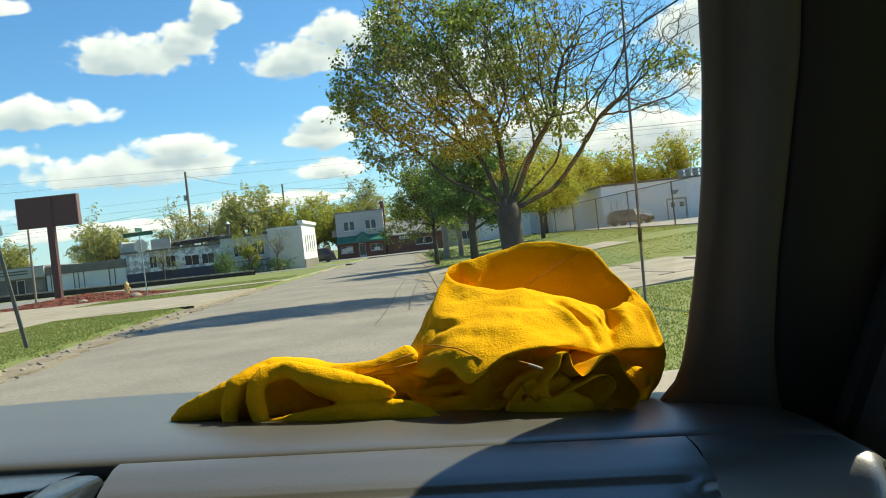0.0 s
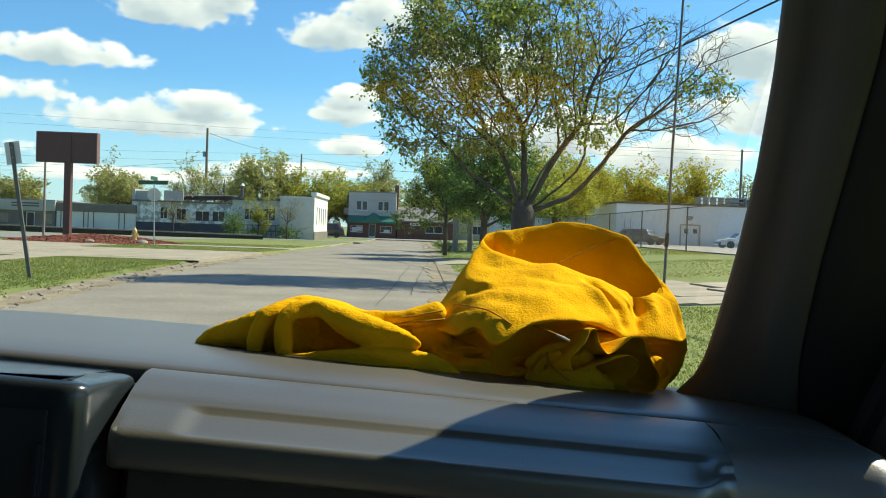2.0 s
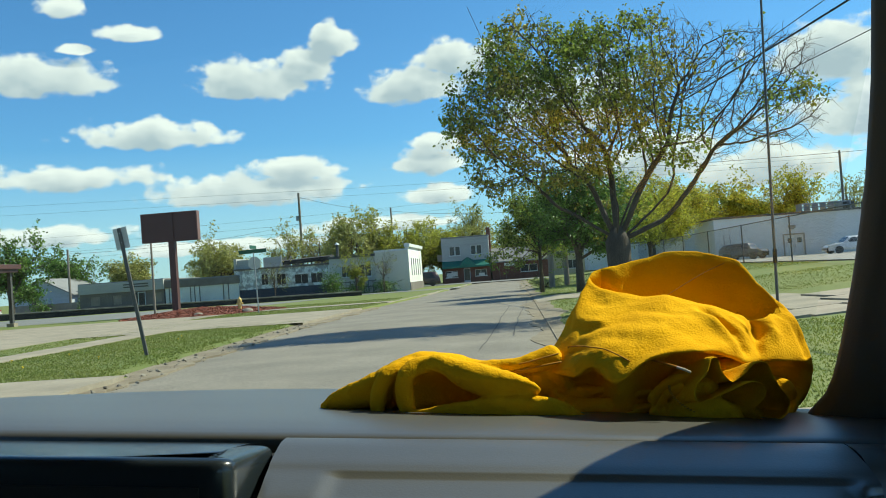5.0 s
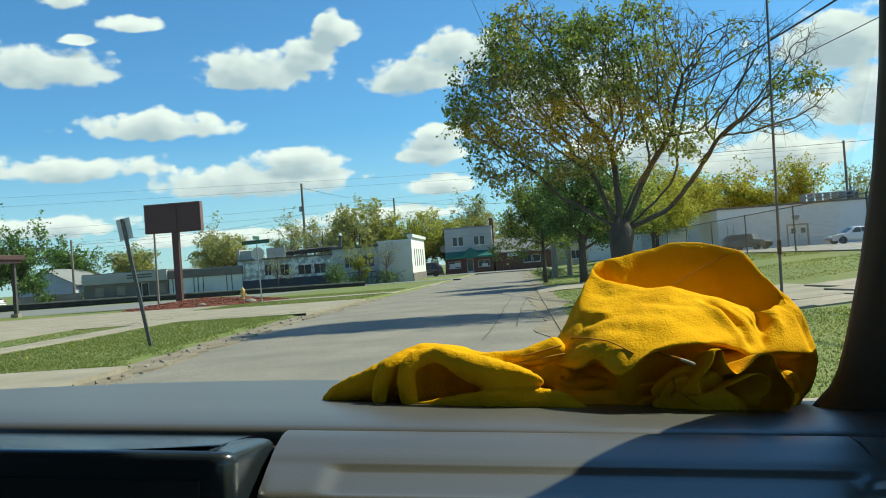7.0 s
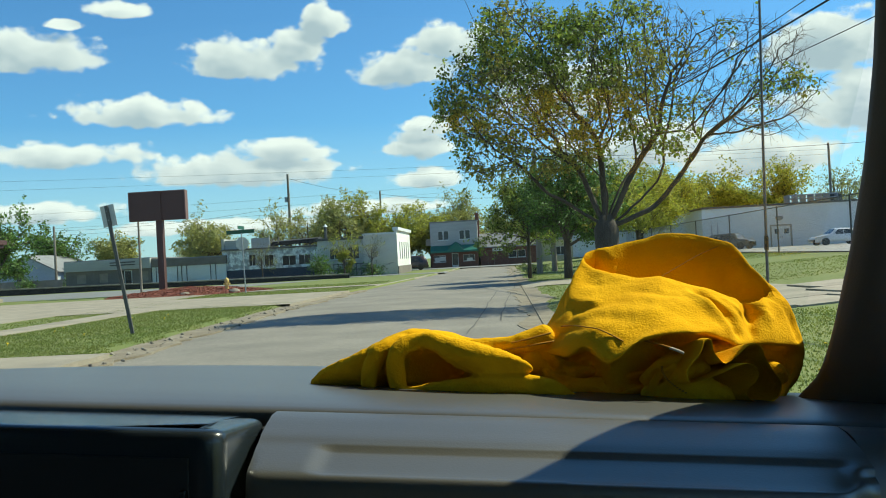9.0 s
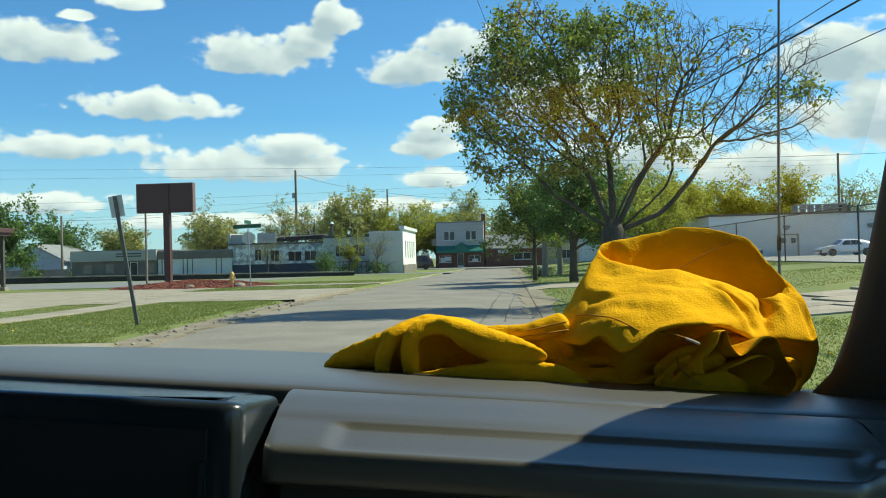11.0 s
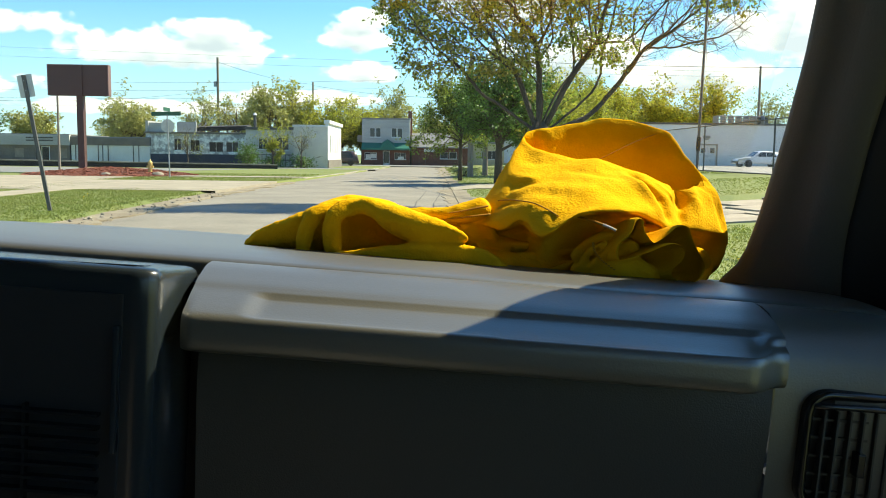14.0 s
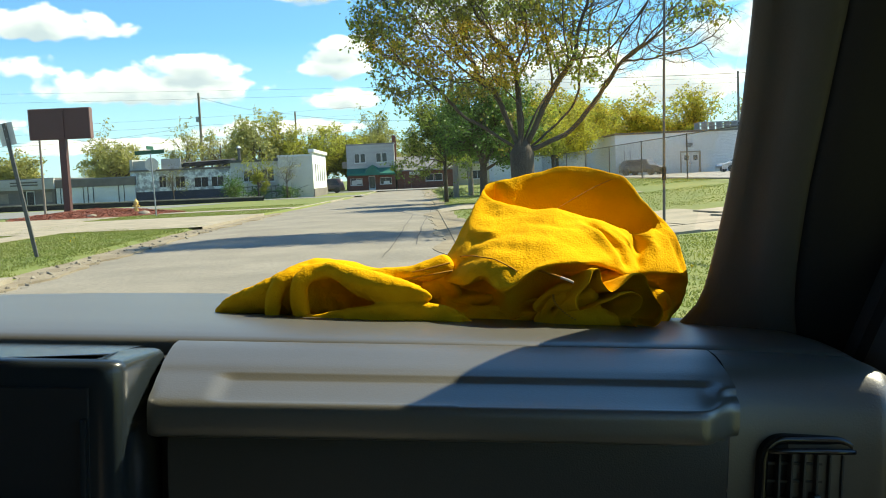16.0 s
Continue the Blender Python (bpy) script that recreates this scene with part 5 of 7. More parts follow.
def colonise(start, parent, goals, step, reach, kill, rng, most=160):
    """Branches grow from the start nodes towards the goals until each goal is met."""
    P, par = [np.array(p, float) for p in start], list(parent)
    nodes = np.array(P)
    d = np.linalg.norm(goals[:, None] - nodes[None], axis=2)
    near, dist = d.argmin(1), d.min(1)
    alive = dist > kill
    for _ in range(most):
        use = np.where(alive & (dist < reach))[0]
        if not len(use):
            break
        pull = {}
        for g in use:
            pull.setdefault(int(near[g]), []).append(g)
        fresh = []
        for k, gs in pull.items():
            v = goals[gs] - P[k]
            v = (v / np.linalg.norm(v, axis=1)[:, None]).mean(0)
            if par[k] >= 0:
                w = P[k] - P[par[k]]
                v = v + 0.45 * w / max(np.linalg.norm(w), 1e-6)
            v = v + rng.normal(0, 0.20, 3)
            q = P[k] + step * v / max(np.linalg.norm(v), 1e-6)
            fresh.append(len(P))
            P.append(q)
            par.append(k)
        new_p = np.array([P[k] for k in fresh])
        d = np.linalg.norm(goals[:, None] - new_p[None], axis=2)
        best = d.min(1)
        closer = best < dist
        near[closer] = np.array(fresh)[d.argmin(1)[closer]]
        dist = np.minimum(dist, best)
        alive &= dist > kill
    return np.array(P), par


def verge_tree():
    t = thing("verge_tree", pose(3.08, 26.0, 0.1), "broad spreading verge tree, leafy on one half, otherwise bare", "tree")
    rng = np.random.RandomState(8)
    # the crown's lobes: centre and half sizes
    lobes = [((-2.8, 0, 5.9), (2.0, 2.3, 1.5)), ((-3.1, -0.3, 4.4), (1.2, 1.6, 1.0)), ((-2.3, 0.3, 7.5), (1.5, 1.9, 1.4)), ((-0.5, 0.2, 6.5), (2.0, 2.4, 1.9)), ((1.2, 0, 7.0), (1.8, 2.2, 1.6)),
             ((3.5, 0, 6.5), (2.5, 2.2, 1.45)), ((4.7, 0.2, 5.5), (1.7, 1.8, 1.15)), ((2.3, -0.2, 4.8), (2.0, 1.7, 0.8)), ((-1.2, -0.2, 4.4), (1.6, 1.6, 0.7))]
    goals = []
    for c, r in lobes:
        n = int(105 * r[0] * r[1] * r[2])
        q = rng.normal(size=(n, 3))
        q = q / np.linalg.norm(q, axis=1)[:, None] * rng.uniform(0.15, 1, (n, 1)) ** 0.40
        goals.append(q * r + c)
    goals = np.concatenate(goals)
    start = [(0, 0, 2.0)]
    parent = [-1]
    for d, ln in (((-0.80, -0.10, 0.62), 1.9), ((-0.45, 0.25, 0.9), 2.3), ((-0.12, -0.15, 1.0), 2.4), ((0.22, 0.2, 1.0), 2.4), ((0.62, -0.1, 0.85), 2.9), ((0.95, 0.15, 0.62), 3.0), ((1.0, -0.15, 0.36), 3.4), ((0.1, -0.75, 0.75), 1.7), ((-0.3, 0.8, 0.75), 1.7), ((0.5, 0.7, 0.7), 1.8), ((-0.9, 0.3, 0.35), 1.6)):
        k, p, v = 0, Vector((0, 0, 2.0)), Vector(d).normalized()
        for _ in range(int(ln / 0.24)):
            v = (v + Vector(rng.normal(0, 0.09, 3)) + Vector((0, 0, 0.02))).normalized()
            p = p + v * 0.24
            start.append(tuple(p))
            parent.append(k)
            k = len(start) - 1
    P, par = colonise(start, parent, goals, 0.20, 2.6, 0.235, rng)
    n = len(P)
    kids = [[] for _ in range(n)]
    for k in range(1, n):
        kids[par[k]].append(k)
    power, tip = 2.3, 0.0078
    area = np.zeros(n)
    for k in range(n - 1, -1, -1):
        area[k] = sum(area[c] for c in kids[k]) if kids[k] else tip ** power
    rad = np.minimum(area ** (1 / power), 0.22)
    # each bough runs on through its thickest fork
    wood, twigs = [], []
    heads = [(0, None)]
    while heads:
        k, before = heads.pop()
        line = [] if before is None else [before]
        while True:
            line.append(k)
            if not kids[k]:
                break
            order = sorted(kids[k], key=lambda c: -area[c])
            heads.extend((c, k) for c in order[1:])
            k = order[0]
        if len(line) < 2:
            continue
        rr = [float(rad[c]) for c in line]
        if before is not None:
            rr[0] = rr[1]
        (wood if max(rr) > 0.022 else twigs).append(tube([tuple(P[c]) for c in line], rr, 9 if max(rr) > 0.08 else 6 if max(rr) > 0.03 else 4, False))
    # fine end twigs
    thin = [k for k in range(n) if rad[k] < 0.016]
    ends = []
    for k in thin:
        d0 = P[k] - P[par[k]]
        d0 /= max(np.linalg.norm(d0), 1e-6)
        for _ in range(1 if kids[k] else 2):
            d = d0 + rng.normal(0, 0.55, 3) + (0, 0, 0.12)
            d /= np.linalg.norm(d)
            ln = rng.uniform(0.2, 0.5)
            m1 = P[k] + d * ln * 0.5 + rng.normal(0, 0.02, 3)
            m2 = P[k] + d * ln + rng.normal(0, 0.04, 3) - (0, 0, 0.03)
            twigs.append(tube([tuple(P[k]), tuple(m1), tuple(m2)], [0.0055, 0.0045, 0.003], 3, False))
            ends.extend((m1, m2))
    part("trunk", tube([(0.0, 0, -0.2), (0.0, 0, 0.15), (0.02, 0, 0.8), (0.0, 0, 1.5), (0, 0, 2.0), (0.02, 0, 2.4)], [0.50, 0.40, 0.34, 0.35, 0.36, 0.16], 16, True), BARK, t, smooth=True)
    part("limbs", join(*wood), BARK, t, "dark forking limbs", True)
    part("twigs", join(*twigs), TWIG, t, "fine bare twigs")
    fresh, old = [], []
    for q in ends + [P[k] for k in thin]:
        x, y, z = q
        leafy = 1.0 - 0.97 * smooth(0.6, 2.7, x + 0.25 * (z - 6.5) + 0.9 * noise3(q, 0.5, 4.0))
        clump = noise3(q, 0.75, 9.0)
        want = leafy * min(max(0.08, 0.62 + 1.9 * clump), 1.15) * (0.65 if z < 3.8 else 1.0)
        if x > 2.2:
            want = max(want, 0.5 * (noise3(q, 0.6, 31.0) > 0.42))
        if rng.rand() > want:
            continue
        c = np.array(q)
        m = rng.randint(4, 10)
        (old if noise3(q, 0.32, 2.0) > 0.14 else fresh).extend(c + rng.normal(0, 0.085, (m, 3)) + (0, 0, -0.03))
    part("crown", leaf_cloud(fresh, 0.115, rng, 0.7), LEAF_A, t, "fresh green leaves in uneven hanging clumps")
    part("crown", leaf_cloud(old, 0.115, rng, 0.7), LEAF_E, t, "olive and yellow-green leaves in uneven clumps")


def tree(x, y, z, h, r, leaf, n, size, seed, low=0.3, trunk=0.16, lean=0.0, label="leafy tree", group="", open_=0.0):
    """A tree of height h and crown radius r, its crown made of leaf clumps on real limbs."""
    rng, nr = random.Random(seed), np.random.RandomState(seed)
    t = thing("tree", pose(x, y, z), label, "tree", group)
    part("trunk", tube([(0, 0, -0.2), (lean * 0.3, 0, h * low * 0.6), (lean * 0.6, 0, h * low), (lean, 0, h * 0.8)], [trunk * 1.25, trunk, trunk * 0.85, trunk * 0.2], 9), BARK, t, smooth=True)
    wood, twigs, tips = [], [], []
    m = 7
    for k in range(m):
        a = 6.283 * k / m + rng.uniform(-0.4, 0.4)
        e = rng.uniform(0.35, 1.3)
        p = (lean * 0.6, 0, h * (low * 0.75 + 0.12 * rng.random() + 0.03 * k))
        grow(p, (math.cos(a), math.sin(a), e), min(r, h * 0.5) * rng.uniform(0.75, 1.1), trunk * 0.42, 0, 2, rng, wood, twigs, tips, 0.03, (5, 4, 3))
    for k in range(4):
        a = 1.571 * k + rng.uniform(-0.5, 0.5)
        grow((lean * 0.6, 0, h * low), (0.35 * math.cos(a), 0.35 * math.sin(a), 1.0), h * (1 - low) * rng.uniform(0.62, 0.8), trunk * 0.5, 0, 2, rng, wood, twigs, tips, 0.03, (6, 4, 3))
    part("limbs", join(*(wood + twigs)), TWIG, t)
    pts = []
    n = int(n * 2.6)
    per = max(1, n // max(1, len(tips)))
    for q, _ in tips:
        if nr.rand() < open_:
            continue
        k = int(per * max(0.0, 1 + 2.2 * noise3(q, 1.6 / r, seed)) * 0.8)
        for _ in range((k + 5) // 6):
            c = np.array(q) + nr.normal(0, 0.085 * r + 0.06, 3) * (1, 1, 0.7)
            pts.extend(c + nr.normal(0, 0.5 * size, (6, 3)))
    part("crown", leaf_cloud(pts, size * 0.85, nr, 0.25), leaf, t)
    return t


def bush(x, y, z, w, h, leaf, n, size, seed, label):
    rng, nr = random.Random(seed), np.random.RandomState(seed)
    b = thing("bush", pose(x, y, z), label, "bush")
    stems = [tube([(0.1 * rng.gauss(0, 1), 0.1 * rng.gauss(0, 1), -0.05), (w * 0.25 * rng.gauss(0, 1), w * 0.2 * rng.gauss(0, 1), h * 0.5), (w * 0.4 * rng.gauss(0, 1), w * 0.3 * rng.gauss(0, 1), h * 0.9)], [0.04, 0.025, 0.01], 4) for _ in range(9)]
    part("stems", join(*stems), TWIG, b)
    pts = [(nr.normal(0, w * 0.3), nr.normal(0, w * 0.3), abs(nr.normal(h * 0.45, h * 0.25))) for _ in range(n)]
    pts = [p for p in pts if 1 + noise3(p, 1.1, seed) * 1.4 > nr.rand()]
    part("foliage", leaf_cloud(pts, size, nr, 0.1), leaf, b)


verge_tree()
tree(3.3, 45, 0.15, 6.3, 2.5, LEAF_B, 12000, 0.17, 31, 0.27, 0.2, label="dense dark green verge tree behind the larger one")
tree(1.5, 50, 0.12, 5.9, 1.9, LEAF_A, 6500, 0.16, 32, 0.36, 0.11, label="slim yellow-green verge tree beside the street")
tree(7.0, 60, 0.35, 6.4, 3.0, LEAF_C, 11000, 0.19, 33, 0.3, 0.25, label="green tree on the verge before the fence")
tree(11.0, 72, 0.55, 6.8, 3.0, LEAF_C, 11000, 0.2, 34, 0.25, 0.16, label="light green tree near the fence")
tree(15.2, 97, 0.7, 8.2, 3.9, LEAF_C, 11000, 0.26, 35, 0.25, 0.2, label="yellow-green tree beside the chain-link fence")
tree(21.5, 112, 0.7, 8.6, 3.8, LEAF_C, 9000, 0.28, 36, 0.25, 0.2, label="light green tree at the far end of the fence")
# behind the left row
for args in (
    (-50.0, 84, 0, 8.6, 2.8, LEAF_B, 3600, 0.34, 41, 0.2, 0.3), (-64, 122, 0, 8.0, 3.6, LEAF_B, 3600, 0.42, 42, 0.2, 0.3), (-57, 128, 0, 8.2, 3.2, LEAF_D, 2600, 0.42, 43, 0.2, 0.25),
    (-44.5, 128, 0, 7.4, 3.4, LEAF_D, 1500, 0.36, 44, 0.25, 0.25, 0, "thinly leafed tree behind the shops", "", 0.45), (-40.0, 118, 0, 8.2, 4.0, LEAF_D, 4600, 0.36, 45, 0.2, 0.3),
    (-33.0, 128, 0, 9.6, 3.6, LEAF_D, 1700, 0.34, 46, 0.25, 0.25, 0, "thinly leafed tree behind the burnt building", "", 0.5), (-29.0, 131, 0, 9.8, 3.6, LEAF_D, 1500, 0.34, 47, 0.25, 0.25, 0, "thinly leafed tree behind the burnt building", "", 0.5),
    (-22.5, 122, 0, 11.2, 4.0, LEAF_D, 5200, 0.38, 48, 0.2, 0.3), (-17.5, 124, 0, 10.8, 3.8, LEAF_C, 5200, 0.38, 49, 0.2, 0.3), (-13.6, 128, 0, 9.4, 3.0, LEAF_C, 3400, 0.38, 50, 0.2, 0.3), (-10.6, 132, 0, 8.4, 2.4, LEAF_C, 2600, 0.38, 51, 0.2, 0.25),
    (-6.6, 140, 0, 11.0, 4.2, LEAF_D, 4200, 0.36, 52, 0.3, 0.3), (0.5, 146, 0, 8.6, 3.2, LEAF_D, 2600, 0.38, 53, 0.25, 0.3), (6, 150, 0, 9.5, 4.0, LEAF_B, 3600, 0.42, 54, 0.2, 0.3),
    (14, 128, 0.5, 8.4, 4.2, LEAF_A, 5000, 0.4, 55, 0.2, 0.3), (22, 124, 0.6, 11.6, 5.2, LEAF_C, 8200, 0.4, 56, 0.2, 0.3), (30, 126, 0.6, 11.2, 5.0, LEAF_C, 7800, 0.4, 57, 0.2, 0.3), (38, 126, 0.6, 10.8, 4.6, LEAF_C, 5600, 0.38, 58, 0.2, 0.25),
    (46, 122, 0.6, 11.0, 3.8, LEAF_D, 1900, 0.3, 59, 0.15, 0.25, 0, "thinly leafed upright tree behind the hall", "", 0.4), (54, 124, 0.6, 10.4, 3.8, LEAF_D, 1900, 0.3, 60, 0.15, 0.25, 0, "thinly leafed upright tree behind the hall", "", 0.4),
    (-80, 120, 0, 9, 4.5, LEAF_B, 2600, 0.5, 61, 0.2, 0.3), (-95, 130, 0, 10, 5, LEAF_D, 2600, 0.5, 62, 0.2, 0.3),
):
    tree(*args) if len(args) > 12 else tree(*args, label="leafy tree in spring green behind the buildings")
tree(-15.6, 86.0, 0.05, 4.4, 0.75, LEAF_C, 750, 0.17, 71, 0.25, 0.09, label="young yellow-green tree before the white wing")
tree(-12.9, 86.4, 0.05, 4.6, 1.2, LEAF_D, 60, 0.16, 72, 0.3, 0.06, label="almost bare sapling before the white wing", open_=0.9)
tree(-27.0, 97.5, 0.05, 4.6, 1.8, LEAF_D, 140, 0.16, 73, 0.2, 0.07, label="bare scraggly tree before the burnt building", open_=0.85)
bush(-19.4, 92.4, 0.05, 1.7, 2.7, LEAF_B, 1500, 0.2, 81, "green shrub before the middle wing")
bush(-13.0, 87.4, 0.05, 2.0, 1.4, LEAF_B, 700, 0.2, 82, "low dark shrub by the white wing")
bush(-15.8, 87.6, 0.05, 1.8, 1.3, LEAF_B, 600, 0.2, 83, "low dark shrub by the white wing")
bush(-60.5, 108, 0.05, 2.0, 2.0, LEAF_B, 700, 0.25, 84, "round green shrub by the house")
bush(-53.6, 106, 0.05, 1.4, 1.6, LEAF_B, 400, 0.25, 85, "green shrub by the brick shop")
bush(2.0, 60, 0.1, 2.0, 0.7, LEAF_D, 500, 0.14, 86, "scrubby weeds on the verge corner")


# ---- the van: inside of the windscreen end ----
CAR = pose(0.07, 0.9, 1.315, 0, 3.6, -1.3)


def glass_v(u, w):
    """How far ahead the windscreen lies at u across and w up."""
    return 0.645 - 0.70 * w + 0.24 * (1 - ((u + 0.42) / 0.82) ** 2)


def pillar_edges(w):
    """Across and ahead: the inner edge of the trim, its door edge, and the joint with the glass."""
    flare = 0.03 * max(0.0, 1 - max(w, 0) / 0.06) ** 2
    u1 = float(np.interp(w, [-0.1, 0.1, 0.2, 0.3, 0.4, 0.5, 0.85], [0.342, 0.345, 0.34, 0.33, 0.313, 0.29, 0.215]))
    u2 = float(np.interp(w, [-0.1, 0, 0.05, 0.1, 0.2, 0.3, 0.4, 0.5, 0.85], [0.47, 0.45, 0.43, 0.415, 0.396, 0.383, 0.37, 0.347, 0.27]))
    return (u1 - flare, 0.32 - 0.7 * w), (u2, 0.24 - 0.7 * w), (u1 + 0.098 + 0.05 * max(w, 0), 0.612 - 0.7 * w)


def dashboard():
    d = thing("dashboard", CAR, "dark grey grained plastic dashboard with an airbag cover", "dashboard")
    us = np.concatenate([np.linspace(-1.25, -0.35, 19), np.linspace(-0.32, 0.30, 63), np.linspace(0.31, 0.496, 27)])

    def sweep(u):
        """The rear edge of the top bows back towards its end."""
        return -0.62 * max(0.0, u - 0.30) ** 1.7 - 0.035 * max(0, u) ** 2

    def drop(u):
        return -11.0 * max(0.0, u - 0.432) ** 2

    # top cover: from the windscreen to the groove
    def cover(u):
        far = glass_v(min(u, 0.4), -0.03) - 0.015
        pts = [(far, -0.045), (far - 0.05, -0.03), (0.45, -0.002), (0.32, 0.011), (0.24, 0.0175), (0.19, 0.0205), (0.165, 0.0208), (0.14, 0.0205), (0.115, 0.0195), (0.105, 0.0175), (0.1005, 0.013), (0.0995, -0.004)]
        s, z = sweep(u), drop(u)
        return [(u, v + (s if v < 0.3 else s * max(0, 1 - (v - 0.3) / 0.3)), w + z) for v, w in pts]
    rows = [cover(u) for u in us]
    part("top_cover", grid(12, len(rows), lambda i, j: rows[j][i]), DASH, d, "matt grey dash top", True)

    # airbag cover with a shallow dished field
    lu = np.linspace(-0.316, 0.288, 122)
    prof = spline([(0.0945, -0.004), (0.093, 0.012), (0.088, 0.0178), (0.08, 0.019), (0.055, 0.0175), (0.025, 0.0125), (0.006, 0.0085), (-0.008, 0.0035), (-0.030, -0.0015), (-0.052, -0.0068), (-0.066, -0.0115), (-0.0715, -0.018), (-0.0725, -0.028), (-0.072, -0.040), (-0.067, -0.0475), (-0.05, -0.051), (-0.004, -0.0525)], 76)

    def lid(i, j):
        u, (v, w) = lu[i], prof[j]
        s = sweep(u) if v > 0.04 else sweep(u) * 0.8
        # dished field: rounded rectangle between the crease and the front roll
        a = j / 75.0
        x = max(0.0, (u - 0.245) if u > 0 else (-0.229 - u)) / 0.03
        lo, hi = 0.441, 0.645
        y = max(0.0, (a - (lo + hi) / 2) * (1 if a > (lo + hi) / 2 else -0.25) - 0.045) / 0.06
        r = math.hypot(x, y) if a > (lo + hi) / 2 else x
        inside = 1 - smooth(0.0 if u < 0 else 0.4, 1.0, r)
        inside *= smooth(lo - 0.004, lo + 0.010, a) * (1 - smooth(hi - 0.10, hi + 0.05, a))
        k = 0.0050 * inside
        if u < -0.2:
            u = u + 0.09 * max(0.0, 0.065 - v) * smooth(-0.2, -0.316, u)
        round_ = 0.036 * (smooth(0.24, 0.288, u) + 0.5 * smooth(-0.295, -0.316, u)) * smooth(0.45, 0.6, a)
        return (u, v + s + k * 0.3 + round_, w - k * 0.9)
    part("airbag_cover", grid(122, 76, lid), DASH, d, "grained airbag cover with a dished field", True)

    # right end block, rounded
    def end_row(u):
        base = [(0.0945, -0.004), (0.093, 0.012), (0.086, 0.0185), (0.06, 0.0185), (0.038, 0.0155), (0.018, 0.007), (0.006, -0.008), (0.000, -0.028), (-0.003, -0.06), (-0.002, -0.2), (0.03, -0.42)]
        k = smooth(0.435, 0.50, u)
        s, z = sweep(u), drop(u)
        return [(u - 0.012 * k * (1 if i > 6 else 0), v + s * (1 if v > 0.03 else 0.8) + 0.10 * k * k * (1 if v < 0.03 else 0.3), w + z * (1 if w > -0.05 else 0.2)) for i, (v, w) in enumerate(base)]
    rows2 = [end_row(u) for u in np.linspace(0.290, 0.498, 40)]
    part("end_panel", grid(11, len(rows2), lambda i, j: rows2[j][i]), DASH, d, "grey dash end with a rounded corner", True)
    part("lower_panel", loft([[(u, -0.002, -0.048), (u, -0.006, -0.10), (u, 0.004, -0.2), (u, 0.03, -0.42)] for u in (-0.302, -0.1, 0.1, 0.2885)], 24, 12, False), DASHLOW, d, "dark lower dash panel", True)
    # added block that keeps outside light from showing through the gap
    part("gap_filler", box(-0.335, -0.296, 0.045, 0.09, -0.42, 0.0), SEAL, d, "black filler added behind the gap between console and cover")
    # side vent
    vent = part("side_vent", vent_frame(0.322, 0.420, -0.055, -0.175, -0.017), GLOSSBLACK, d, "round-cornered gloss black air vent", True)
    part("recess", box(0.326, 0.416, -0.0095, -0.004, -0.172, -0.060), SEAL, vent)
    for k in range(6):
        u = 0.338 + k * 0.0132
        part("slat", box(u - 0.0012, u + 0.0012, -0.021, -0.009, -0.170, -0.071, 0.0008), DASHLOW, vent)
    for k in range(5):
        w = -0.082 - k * 0.019
        part("cross_slat", box(0.328, 0.414, -0.0145, -0.010, w - 0.0012, w + 0.0012), DASHLOW, vent)
    tab = part("tab", box(0.3725, 0.3805, -0.027, -0.012, -0.136, -0.112, 0.0012), GLOSSBLACK, vent, "ribbed thumb tab")
    part("lip", tube(spline([(0.326, -0.019, -0.067), (0.345, -0.022, -0.0662), (0.372, -0.023, -0.0658), (0.4, -0.022, -0.0662), (0.416, -0.019, -0.067)], 18), 0.0032, 8), GLOSSBLACK, vent, "", True)
    # centre stack
    st = part("centre_console", stack_shell(), BEZEL, d, "blue-black glossy centre stack", True)
    part("face", box(-1.2, -0.346, -0.1035, -0.0995, -0.40, 0.008, 0.001), SEAL, st, "black recessed face")
    part("trim_edge", join(box(-0.352, -0.346, -0.110, -0.100, -0.14, -0.02, 0.002)), BEZEL, st)
    for k in range(7):
        w = -0.104 - k * 0.0125
        part("slat", box(-0.62, -0.362, -0.113, -0.103, w - 0.0014, w + 0.0014), GLOSSBLACK, st)
    for u in (-0.43, -0.49, -0.55):
        part("divider", box(u - 0.0015, u + 0.0015, -0.111, -0.102, -0.19, -0.098), GLOSSBLACK, st)


def vent_frame(u0, u1, w1, w0, v):
    """A rounded frame round an opening."""
    def ring(grow_, v_, r):
        pts = []
        for cu, cw, a0 in ((u1 - r, w1 - r, 0), (u0 + r, w1 - r, 90), (u0 + r, w0 + r, 180), (u1 - r, w0 + r, 270)):
            for k in range(7):
                a = radians(a0 + 15 * k)
                pts.append((cu + (r + grow_) * math.cos(a), v_, cw + (r + grow_) * math.sin(a)))
        return pts
    rings = [ring(0.004, v + 0.012, 0.022), ring(0.004, v + 0.001, 0.022), ring(0.002, v - 0.003, 0.022), ring(-0.002, v - 0.003, 0.022), ring(-0.006, v + 0.002, 0.022), ring(-0.009, v + 0.02, 0.022)]
    n = len(rings[0])
    return grid(n, len(rings), lambda i, j: rings[j][i], True)


